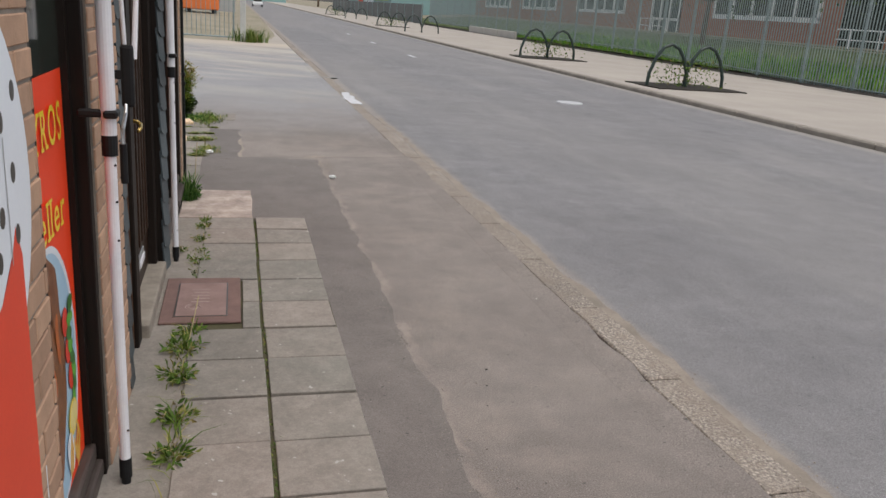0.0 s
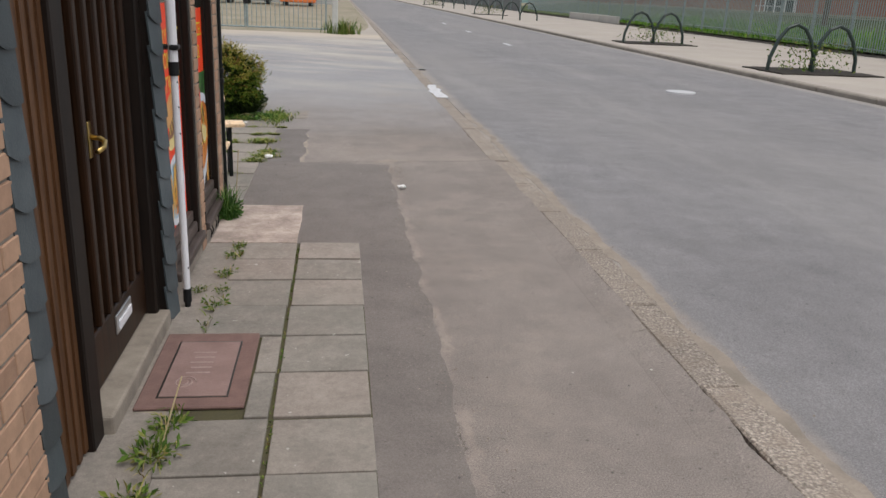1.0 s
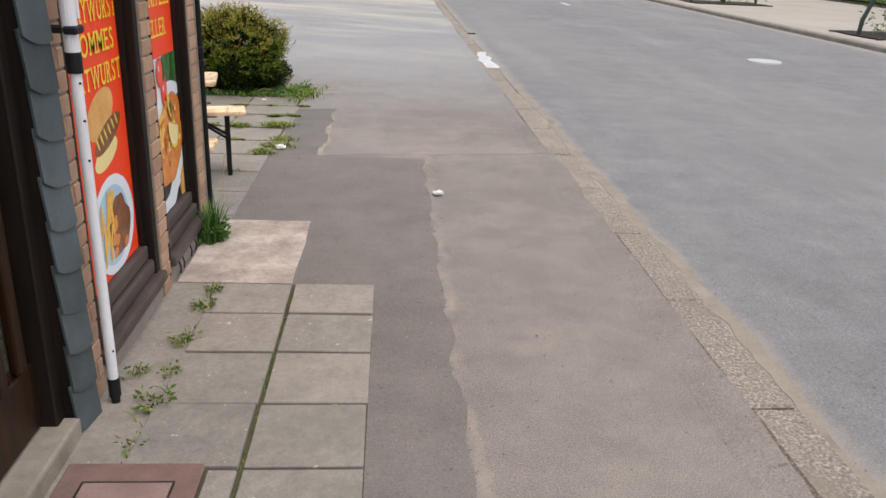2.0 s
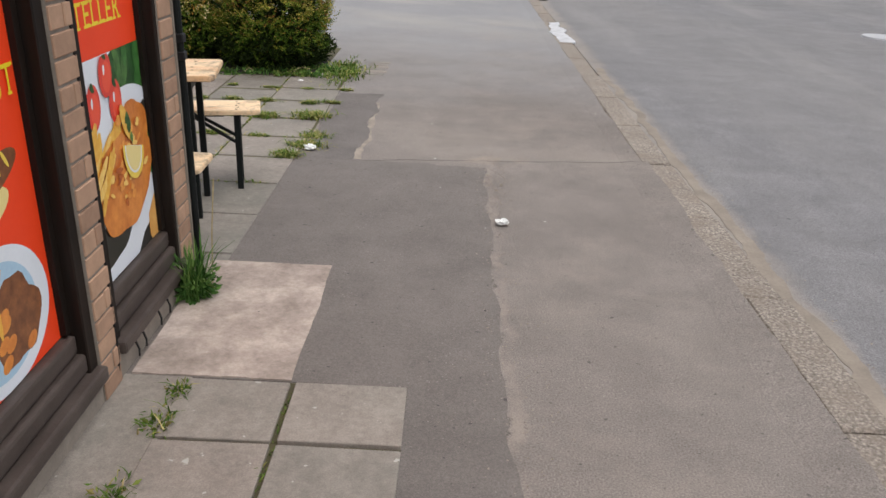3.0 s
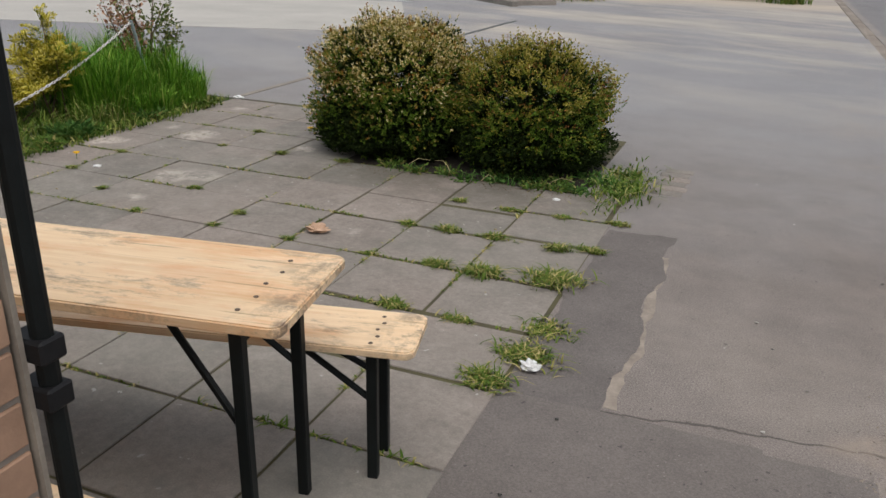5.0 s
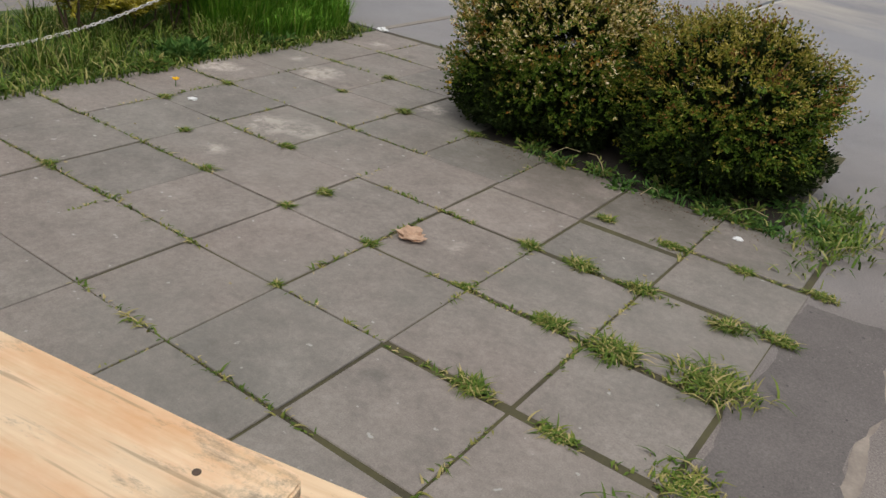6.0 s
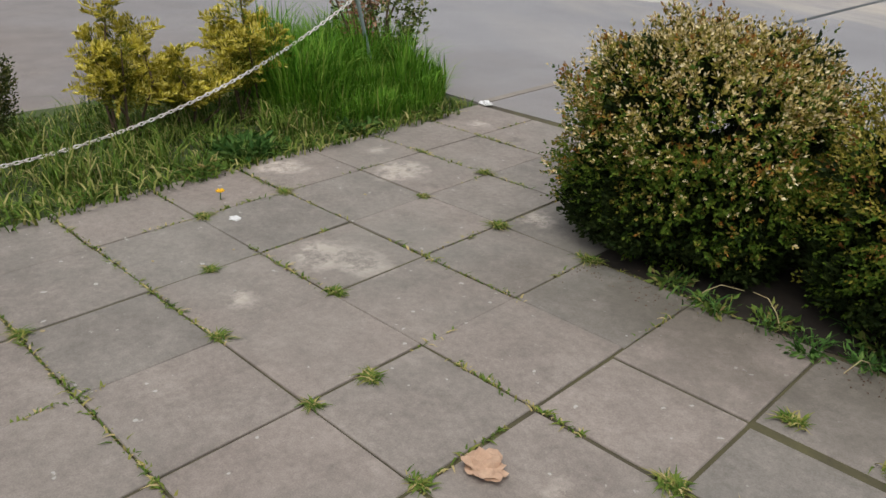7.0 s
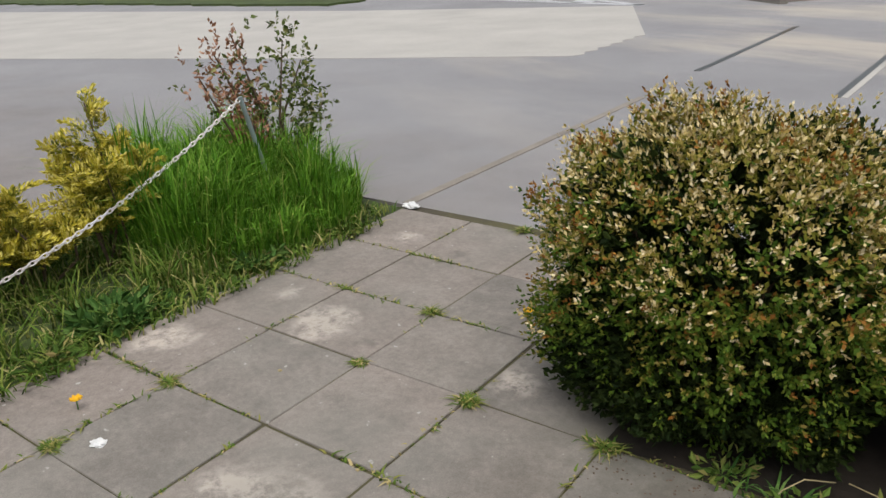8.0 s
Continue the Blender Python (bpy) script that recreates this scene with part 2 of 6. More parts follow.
def rough_concrete():
    n = Nodes("rough_patched_concrete")
    c = n.ramp(n.noise(3.5, 7, 0.7), [(0.3, (0.21, 0.170, 0.145)), (0.5, (0.375, 0.305, 0.265)), (0.68, (0.55, 0.465, 0.41))])
    g = n.noise(60, 5, 0.7)
    c = n.mix(0.4, c, n.ramp(g, [(0.3, 0.3), (0.7, 0.7)]), "OVERLAY")
    return n.done(c, 0.9, g, 0.5, 0.008)


def brick_material(name, a, b):
    n = Nodes(name)
    c = n.mix(n.random(), a, b)
    c = n.mix(0.4, c, n.ramp(n.noise(14, 6, 0.7), [(0.3, 0.3), (0.7, 0.68)]), "OVERLAY")
    g = n.noise(150, 3)
    return n.done(c, 0.85, g, 0.3, 0.004)


def wood_material(name, a, b, knots=True, axis="x", rough=0.6):
    """Softwood boards: grain along the thing's own long axis."""
    n = Nodes(name)
    tc = n.t.nodes.new("ShaderNodeTexCoord").outputs["Object"]
    st = {"x": (0.8, 20, 20), "z": (14, 14, 1.0)}[axis]
    grain = n.noise(3.0, 6, 0.65, st, tc)
    c = n.ramp(grain, [(0.3, b), (0.7, a)])
    if knots:
        v = n.t.nodes.new("ShaderNodeTexVoronoi")
        v.inputs["Scale"].default_value = 3.4
        mp = n.t.nodes.new("ShaderNodeMapping")
        mp.inputs["Scale"].default_value = (0.8, 1.5, 1)
        n.link(tc, mp.inputs["Vector"]).link(mp.outputs[0], v.inputs["Vector"])
        c = n.mix(n.ramp(v.outputs["Distance"], [(0.05, 0.9), (0.10, 0.0)]), c, (0.15, 0.07, 0.03))
        warm = n.ramp(n.noise(3.0, 6, 0.65, (0.6, 1.6, 1), tc), [(0.48, 0.0), (0.66, 0.6)])
        c = n.mix(warm, c, (0.70, 0.30, 0.10))
        bleach = n.ramp(n.noise(1.4, 5, 0.6, (0.7, 3.0, 1), tc), [(0.5, 0.0), (0.72, 0.55)])
        c = n.mix(bleach, c, (0.84, 0.72, 0.54))
        grime = n.ramp(n.noise(3.6, 8, 0.8, (0.8, 2.2, 1), tc), [(0.54, 0.0), (0.68, 0.75)])
        c = n.mix(grime, c, (0.13, 0.10, 0.085))
        split = n.ramp(n.noise(2.6, 3, 0.5, (0.9, 22, 1), tc), [(0.63, 0.0), (0.70, 0.45)])
        px = n.t.nodes.new("ShaderNodeSeparateXYZ")
        n.link(tc, px.inputs[0])
        worn = n.math("DIVIDE", n.math("ADD", px.outputs[0], 0.16), 0.16, True)
        worn = n.math("MULTIPLY", worn, n.ramp(n.noise(9.0, 7, 0.8, None, tc), [(0.46, 0.0), (0.60, 0.8)]))
        c = n.mix(worn, c, (0.11, 0.085, 0.075))
        c = n.mix(split, c, (0.20, 0.12, 0.06))
    return n.done(c, rough, grain, 0.15, 0.003, spec=0.22)


def leaf_material(name, stops, low=0.0, high=1.0, lift=0.0):
    """Leaves that differ one by one; lift bleaches the ones that stand higher."""
    n = Nodes(name)
    r = n.random(True)
    if lift:
        x, y, z = n.xyz()
        up = n.math("MULTIPLY", n.math("DIVIDE", n.math("SUBTRACT", z, low), high - low, True), lift)
        patch = n.math("MULTIPLY", n.math("SUBTRACT", n.noise(13, 3), 0.5), 1.1)
        r = n.math("ADD", n.math("ADD", n.math("MULTIPLY", r, 1.0 - lift), up), patch, True)
    c = n.ramp(r, stops)
    n.b.inputs["Transmission Weight"].default_value = 0.0
    m = n.done(c, 0.6, spec=0.07)
    return m


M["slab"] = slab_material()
M["kerb"] = kerb_material()
M["concrete"] = rough_concrete()
M["step"] = plain("pale_stone_step", (0.33, 0.285, 0.235), (0.20, 0.17, 0.14), 0.85, 7)
M["brick"] = brick_material("tan_brick", (0.475, 0.300, 0.200), (0.345, 0.212, 0.142))
M["schoolbrick"] = brick_material("red_school_brick", (0.36, 0.16, 0.10), (0.30, 0.13, 0.085))
M["mortar"] = plain("grey_mortar", (0.315, 0.268, 0.225), (0.225, 0.192, 0.162), 0.95, 12)
M["darkframe"] = wood_material("dark_stained_frame", (0.018, 0.011, 0.008), (0.007, 0.005, 0.004), False, "z", 0.55)
M["doorwood"] = wood_material("stained_door_wood", (0.038, 0.016, 0.007), (0.008, 0.004, 0.002), False, "z", 0.42)
M["ribwood"] = wood_material("brown_ribbed_wood", (0.14, 0.065, 0.028), (0.055, 0.025, 0.012), False, "z", 0.5)
M["sill"] = plain("weathered_sill_paint", (0.085, 0.066, 0.058), (0.05, 0.037, 0.032), 0.5, 8)
M["slate"] = plain("blue_grey_slate", (0.075, 0.092, 0.100), (0.045, 0.058, 0.066), 0.5, 7, vary=0.5, depth=0.3)
M["darkglass"] = plain("dark_window_glass", (0.035, 0.042, 0.035), (0.02, 0.025, 0.02), 0.06, 2, depth=0.0, spec=0.6)
M["doorglass"] = plain("ribbed_green_glass", (0.06, 0.07, 0.05), (0.025, 0.03, 0.022), 0.15, 30, depth=0.3)
M["white"] = plain("white_painted_metal", (0.78, 0.77, 0.80), (0.66, 0.65, 0.68), 0.35, 4)
M["black"] = plain("black_plastic", (0.014, 0.014, 0.015), (0.008, 0.008, 0.009), 0.55, 9, spec=0.25)
M["blacksteel"] = plain("black_green_steel", (0.009, 0.012, 0.012), (0.006, 0.007, 0.007), 0.5, 11, spec=0.2)
M["brass"] = plain("worn_brass", (0.62, 0.45, 0.17), (0.42, 0.29, 0.10), 0.3, 25, 1.0)
M["steel"] = plain("brushed_metal", (0.55, 0.56, 0.57), (0.42, 0.43, 0.44), 0.35, 9, 0.9)
M["galv"] = plain("galvanised_steel", (0.30, 0.36, 0.36), (0.22, 0.27, 0.275), 0.5, 5, 0.4)
M["beerwood"] = wood_material("weathered_pine_boards", (0.92, 0.71, 0.48), (0.76, 0.53, 0.31))
M["mat"] = plain("faded_red_brown_mat", (0.205, 0.125, 0.108), (0.150, 0.092, 0.080), 0.95, 10, depth=0.5)
M["mat2"] = plain("pale_mat_centre", (0.275, 0.185, 0.165), (0.21, 0.135, 0.12), 0.95, 7, depth=0.5)
M["matprint"] = plain("faded_mat_print", (0.34, 0.25, 0.225), (0.28, 0.2, 0.18), 0.95, 30)
M["paper"] = plain("white_litter_paper", (0.80, 0.80, 0.79), (0.62, 0.62, 0.60), 0.8, 40)
M["bag"] = plain("brown_paper", (0.56, 0.38, 0.26), (0.42, 0.27, 0.18), 0.85, 25)
M["moss"] = plain("moss_and_dirt_in_joints", (0.085, 0.080, 0.032), (0.065, 0.055, 0.038), 0.95, 5, depth=0.6, fine=90)
M["joint"] = plain("mossy_joint_dirt", (0.105, 0.098, 0.042), (0.062, 0.052, 0.036), 0.95, 3.4, depth=0.6, fine=90)
# shade inside and low in the bushes, put into a darker leaf colour
M["shade"] = leaf_material("shaded_bush_leaves", [(0.1, (0.012, 0.022, 0.006)), (1.0, (0.030, 0.045, 0.010))])
M["flower"] = plain("dandelion_yellow", (0.85, 0.52, 0.01), (0.75, 0.40, 0.01), 0.7, 60)
M["twig"] = plain("shrub_bark", (0.15, 0.10, 0.065), (0.08, 0.055, 0.035), 0.9, 20)
M["chain"] = plain("white_plastic_chain", (0.80, 0.78, 0.76), (0.62, 0.56, 0.52), 0.5, 9)
M["tuft"] = leaf_material("olive_tuft_blades", [(0.1, (0.065, 0.115, 0.020)), (0.45, (0.125, 0.185, 0.032)), (0.72, (0.24, 0.23, 0.06)), (1.0, (0.50, 0.40, 0.20))])
M["sand"] = plain("sandy_asphalt_edge", (0.36, 0.305, 0.25), (0.20, 0.17, 0.145), 0.95, 9, depth=0.4, fine=90)
M["rust"] = plain("rusty_screw_heads", (0.13, 0.085, 0.055), (0.07, 0.05, 0.04), 0.6, 90)
M["grass"] = leaf_material("grass_blades", [(0.1, (0.060, 0.165, 0.014)), (0.55, (0.125, 0.285, 0.024)), (0.90, (0.20, 0.36, 0.045)), (1.0, (0.36, 0.40, 0.10))])
M["weed"] = leaf_material("weed_leaves", [(0.1, (0.050, 0.095, 0.018)), (0.5, (0.100, 0.165, 0.030)), (0.85, (0.165, 0.20, 0.045)), (1.0, (0.27, 0.20, 0.085))])
M["roughgrass"] = leaf_material("rough_grass_blades", [(0.1, (0.055, 0.105, 0.016)), (0.5, (0.105, 0.175, 0.026)), (0.8, (0.19, 0.225, 0.045)), (1.0, (0.40, 0.35, 0.15))])
M["greenweed"] = leaf_material("blue_green_weed", [(0.1, (0.036, 0.090, 0.020)), (0.6, (0.080, 0.165, 0.036)), (1.0, (0.16, 0.25, 0.065))])
M["gold"] = leaf_material("golden_conifer_sprays", [(0.1, (0.34, 0.30, 0.025)), (0.5, (0.56, 0.48, 0.055)), (1.0, (0.78, 0.68, 0.20))])
M["goldgreen"] = leaf_material("olive_conifer_sprays", [(0.1, (0.11, 0.125, 0.016)), (0.6, (0.21, 0.215, 0.026)), (1.0, (0.36, 0.32, 0.05))])
M["conifer"] = leaf_material("dark_conifer_sprays", [(0.1, (0.03, 0.045, 0.014)), (0.6, (0.06, 0.075, 0.02)), (1.0, (0.13, 0.12, 0.04))])
M["holly"] = leaf_material("holly_leaves", [(0.1, (0.055, 0.085, 0.020)), (0.6, (0.13, 0.165, 0.045)), (0.9, (0.24, 0.25, 0.09)), (1.0, (0.34, 0.29, 0.12))])
M["hollybrown"] = leaf_material("brown_holly_leaves", [(0.1, (0.16, 0.075, 0.045)), (0.6, (0.34, 0.17, 0.10)), (1.0, (0.50, 0.30, 0.19))])
M["tree"] = leaf_material("tree_leaves", [(0.1, (0.04, 0.07, 0.02)), (0.6, (0.08, 0.12, 0.035)), (1.0, (0.14, 0.17, 0.06))])
M["straw"] = plain("dry_straw", (0.42, 0.35, 0.2), (0.3, 0.24, 0.12), 0.9, 30)


def flat(name, c, rough=0.35):
    return plain(name, c, tuple(v * 0.92 for v in c), rough, 3, depth=0.02)


M["red"] = flat("poster_red", (0.93, 0.062, 0.012), 0.45)
M["darkred"] = flat("sign_red", (0.78, 0.06, 0.02), 0.45)
M["yellow"] = flat("poster_yellow", (0.92, 0.70, 0.03), 0.3)
M["pwhite"] = flat("poster_white", (0.80, 0.84, 0.90), 0.3)
M["pblue"] = flat("poster_pale_blue", (0.42, 0.62, 0.78), 0.3)
M["pblack"] = flat("poster_dark", (0.025, 0.024, 0.02), 0.3)
M["tomato"] = flat("poster_tomato", (0.75, 0.05, 0.03), 0.3)
M["fries"] = plain("poster_fries", (0.90, 0.56, 0.10), (0.75, 0.36, 0.04), 0.3, 40, depth=0.02)
M["crumb"] = plain("poster_breaded_meat", (0.80, 0.30, 0.06), (0.55, 0.15, 0.025), 0.3, 18, depth=0.02)
M["meat"] = plain("poster_browned_meat", (0.30, 0.11, 0.04), (0.12, 0.04, 0.015), 0.3, 25, depth=0.02)
M["pleaf"] = plain("poster_dark_leaf", (0.03, 0.12, 0.025), (0.008, 0.035, 0.008), 0.4, 22, depth=0.02)
M["pleaf2"] = plain("poster_mid_leaf", (0.07, 0.22, 0.05), (0.025, 0.10, 0.02), 0.4, 25, depth=0.02)
M["pgreen"] = plain("poster_bright_leaf", (0.16, 0.48, 0.06), (0.08, 0.30, 0.04), 0.4, 25, depth=0.02)
M["tomato2"] = flat("poster_tomato_light", (0.88, 0.10, 0.05), 0.4)
M["fries2"] = plain("poster_pale_fries", (0.95, 0.68, 0.22), (0.85, 0.50, 0.10), 0.4, 40, depth=0.02)
M["crumb2"] = plain("poster_golden_crumb", (0.88, 0.40, 0.09), (0.70, 0.24, 0.04), 0.4, 26, depth=0.02)
M["crumb3"] = plain("poster_dark_crumb", (0.55, 0.15, 0.03), (0.40, 0.09, 0.02), 0.4, 26, depth=0.02)
M["salad"] = plain("poster_salad", (0.09, 0.24, 0.05), (0.015, 0.06, 0.012), 0.3, 16, depth=0.02)
M["bun"] = plain("poster_bun", (0.80, 0.45, 0.14), (0.66, 0.30, 0.07), 0.3, 14, depth=0.02)
M["lemon"] = flat("poster_lemon", (0.90, 0.66, 0.10), 0.3)
M["lemon2"] = flat("poster_lemon_flesh", (0.88, 0.72, 0.30), 0.3)
M["grey"] = flat("light_grey_print", (0.45, 0.45, 0.46), 0.5)
M["bingreen"] = plain("container_green", (0.02, 0.24, 0.075), (0.015, 0.17, 0.05), 0.5, 0.8)
M["bingrey"] = plain("container_grey", (0.16, 0.18, 0.17), (0.10, 0.115, 0.11), 0.6, 1)
M["binorange"] = plain("container_orange", (0.80, 0.22, 0.055), (0.62, 0.16, 0.04), 0.5, 0.8)
M["hut"] = plain("dark_green_sheet", (0.025, 0.13, 0.06), (0.015, 0.085, 0.04), 0.6, 0.5)
M["postorange"] = plain("orange_yellow_paint", (0.80, 0.42, 0.04), (0.62, 0.28, 0.03), 0.5, 6)
M["concretepost"] = plain("grey_concrete_post", (0.50, 0.50, 0.47), (0.40, 0.40, 0.38), 0.85, 3)
M["yardwall"] = plain("grey_yard_wall", (0.42, 0.42, 0.41), (0.34, 0.34, 0.335), 0.9, 0.4)
M["blue"] = flat("sign_blue", (0.02, 0.16, 0.60), 0.4)
M["rackgreen"] = plain("dark_green_rack", (0.03, 0.05, 0.042), (0.02, 0.034, 0.03), 0.4, 8)
M["teal"] = plain("pale_teal_facade", (0.25, 0.40, 0.40), (0.2, 0.33, 0.33), 0.6, 0.2)
M["lime"] = flat("lime_banner", (0.45, 0.62, 0.06), 0.5)
M["wframe"] = plain("white_window_frame", (0.80, 0.80, 0.80), (0.72, 0.72, 0.72), 0.4, 2)
M["tarmacgrey"] = plain("dark_fence_panel", (0.12, 0.13, 0.13), (0.09, 0.10, 0.10), 0.6, 1)
M["carwhite"] = plain("white_car_paint", (0.8, 0.8, 0.8), (0.75, 0.75, 0.75), 0.2, 1, depth=0)


# ---- building blocks ----
RNG = np.random.default_rng(7)


def part(name, bm, material, parent=None, label="", smooth=False):
    """One bmesh as one mesh object, under parent if there is one."""
    me = bpy.data.meshes.new(name)
    if isinstance(bm, bmesh.types.BMesh):
        bmesh.ops.recalc_face_normals(bm, faces=bm.faces[:])
        bm.to_mesh(me)
        bm.free()
    else:
        me.from_pydata(*bm)
    if smooth:
        me.polygons.foreach_set("use_smooth", [True] * len(me.polygons))
    me.materials.append(material)
    ob = new(name, me)
    if parent:
        ob.parent = parent
    if label:
        ob["label"] = label
    return ob


def thing(name, label, category, at=(0, 0, 0), yaw=0.0, group="", kind=""):
    ob = new(name)
    ob.matrix_basis = pose(*at, 0, 0, yaw)
    return tagged(ob, label, category, group, kind)


def B(*boxes, bevel=0.0, seg=1):
    """A bmesh of boxes (x0, x1, y0, y1, z0, z1), edges rounded by bevel."""
    bm = bmesh.new()
    for x0, x1, y0, y1, z0, z1 in boxes:
        bmesh.ops.create_cube(bm, size=1, matrix=Matrix.LocRotScale(((x0 + x1) / 2, (y0 + y1) / 2, (z0 + z1) / 2), None, (x1 - x0, y1 - y0, z1 - z0)))
    if bevel:
        bmesh.ops.bevel(bm, geom=bm.edges[:], offset=bevel, segments=seg, profile=0.6, affect="EDGES")
    return bm


def tube(bm, a, b, r, r2=None, n=10):
    a, b = Vector(a), Vector(b)
    d = b - a
    m = Matrix.Translation((a + b) / 2) @ d.to_track_quat("Z", "Y").to_matrix().to_4x4()
    bmesh.ops.create_cone(bm, cap_ends=True, segments=n, radius1=r, radius2=r if r2 is None else r2, depth=d.length, matrix=m)
    return bm


def T(*pieces, n=10):
    """A bmesh of tubes (from, to, radius)."""
    bm = bmesh.new()
    for p in pieces:
        tube(bm, *p, n=n)
    return bm


def bent(points, r, n=8):
    """A bmesh tube along a line of points."""
    pts = [Vector(p) for p in points]
    rings, faces, verts = [], [], []
    for i, p in enumerate(pts):
        d = (pts[min(i + 1, len(pts) - 1)] - pts[max(i - 1, 0)]).normalized()
        side = d.cross(Vector((0.31, 0.17, 0.93))).normalized()
        up = side.cross(d)
        rings.append(len(verts))
        verts += [p + r * (math.cos(a) * side + math.sin(a) * up) for a in (2 * math.pi * k / n for k in range(n))]
    for a, b in zip(rings, rings[1:]):
        faces += [(a + k, a + (k + 1) % n, b + (k + 1) % n, b + k) for k in range(n)]
    faces += [tuple(rings[0] + k for k in reversed(range(n))), tuple(rings[-1] + k for k in range(n))]
    return [tuple(v) for v in verts], [], faces


def ragged(x0, x1, y0, y1, z, thick, amp, seed, step=0.05, plain_sides=""):
    """A thin slab whose outline wanders by amp, except on the sides named (w, e, s, n)."""
    pts = []
    for side, (a, b) in (("s", ((x0, y0), (x1, y0))), ("e", ((x1, y0), (x1, y1))), ("n", ((x1, y1), (x0, y1))), ("w", ((x0, y1), (x0, y0)))):
        k = max(2, int(math.dist(a, b) / step))
        for i in range(k):
            f = i / k
            p = Vector((a[0] + (b[0] - a[0]) * f, a[1] + (b[1] - a[1]) * f, 0))
            if side not in plain_sides:
                v = noise.noise_vector(p * 3.0 + Vector((seed, 0, 0))) * amp + noise.noise_vector(p * 14 + Vector((seed, 5, 0))) * amp * 0.35
                p += Vector((v.x, v.y, 0))
            pts.append(p)
    bm = bmesh.new()
    top = [bm.verts.new((p.x, p.y, z + thick)) for p in pts]
    low = [bm.verts.new((p.x, p.y, z)) for p in pts]
    bm.faces.new(top)
    for i in range(len(pts)):
        j = (i + 1) % len(pts)
        bm.faces.new((low[i], low[j], top[j], top[i]))
    return bm


# ---- ground and road ----
def span(*runs):
    out = [runs[0][0]]
    for a, b, k in runs:
        out += [a + (b - a) * (i + 1) / k for i in range(k)]
    return out


def land(x, y):
    """Height of the wide ground: the yard and the school lawn rise gently."""
    z = -0.05
    if x > 21.4:
        z += 0.12 + min(1.4, (x - 21.4) * 0.095)
    if y > 35 and x < 2.6:
        z += min(0.6, (y - 35) * 0.033)
    return z


gx, gy = span((-900, -60, 3), (-60, -8, 6), (-8, 2.4, 4), (2.4, 3, 1), (3, 21.3, 4), (21.3, 37, 8), (37, 900, 4)), span((-300, -10, 3), (-10, 34.8, 6), (34.8, 54, 8), (54, 160, 5), (160, 1800, 4))
verts = [(x, y, land(x, y)) for y in gy for x in gx]
faces = [(j * len(gx) + i, j * len(gx) + i + 1, (j + 1) * len(gx) + i + 1, (j + 1) * len(gx) + i) for j in range(len(gy) - 1) for i in range(len(gx) - 1)]
tagged(part("ground", (verts, [], faces), M["ground"]), "bare gravelly earth reaching out to the horizon", "ground", kind="structure")


def sheet(name, material, label, category, *boxes):
    return tagged(part(name, B(*boxes), material), label, category, kind="structure")


sheet("road", M["road"], "grey patched asphalt carriageway with sandy edges", "road", (3.2, 11.5, -60, 900, -0.3, -0.004))
sheet("footway", M["footway"], "worn brownish asphalt footway beside the shop", "pavement", (0.2, 3.0, -60, 13.95, -0.3, 0.0))
sheet("driveway", M["footway"], "dusty grey asphalt driveway and side street", "road", (-60, 3.0, 13.95, 33.4, -0.3, 0.0), (-60, -5.4, 2.0, 13.95, -0.3, 0.0))
sheet("verge_path", M["farpave"], "pale gravel path running on beside the yard", "pavement", (1.7, 3.0, 33.4, 400, -0.3, 0.0))
sheet("pavement", M["farpave"], "wide pale paved pavement across the road", "pavement", (11.75, 21.4, -60, 400, -0.3, 0.10))
tagged(part("lawn", ragged(21.9, 34.0, -30, 110, 0.0, 0.0, 0.2, 3, 2.0), M["lawn"]), "grass verge behind the school fence", "lawn", kind="structure")
for v in bpy.data.objects["lawn"].data.vertices:
    v.co.z = land(v.co.x, v.co.y) + 0.06

patches = thing("asphalt_patch", "darker newer asphalt patches laid in the footway", "asphalt patch", kind="structure")
part("strip_patch", ragged(1.58, 1.93, -6, 9.80, -0.02, 0.0225, 0.05, 2, plain_sides="w"), M["patch"], patches)
part("corner_patch", ragged(0.64, 1.60, 7.24, 9.83, -0.02, 0.0232, 0.015, 5, plain_sides="es"), M["patch"], patches)
part("tongue_patch", ragged(0.70, 1.08, 9.80, 11.74, -0.02, 0.0226, 0.055, 9), M["darkpatch"], patches)
part("bright_edge", ragged(1.065, 1.115, 9.86, 11.42, -0.02, 0.0213, 0.045, 12, 0.03), M["sand"], patches)
tagged(part("concrete_infill", ragged(0.60, 1.17, 7.245, 8.20, -0.05, 0.058, 0.012, 4, 0.025), M["concrete"]), "square of rough pale cast concrete in the footway", "concrete patch", kind="structure")
tagged(part("wall_margin", B((0.52, 0.82, -6, 7.24, -0.06, 0.004)), M["slab"]), "narrow concrete margin along the foot of the wall", "margin", kind="structure")

# white paint spilt over the kerb, the lid in the road
tagged(part("paint_spill", ragged(3.02, 3.20, 15.05, 16.8, 0.0, 0.022, 0.07, 21, 0.06), M["paint"]), "spilt white paint on the kerb edge", "paint", kind="structure")
bm = bmesh.new()
bmesh.ops.create_cone(bm, cap_ends=True, segments=28, radius1=0.29, radius2=0.28, depth=0.03, matrix=Matrix.Translation((8.05, 17.0, 0.002)))
lid = tagged(part("manhole_cover", bm, M["grey"]), "round pale manhole cover set in the road", "manhole cover")

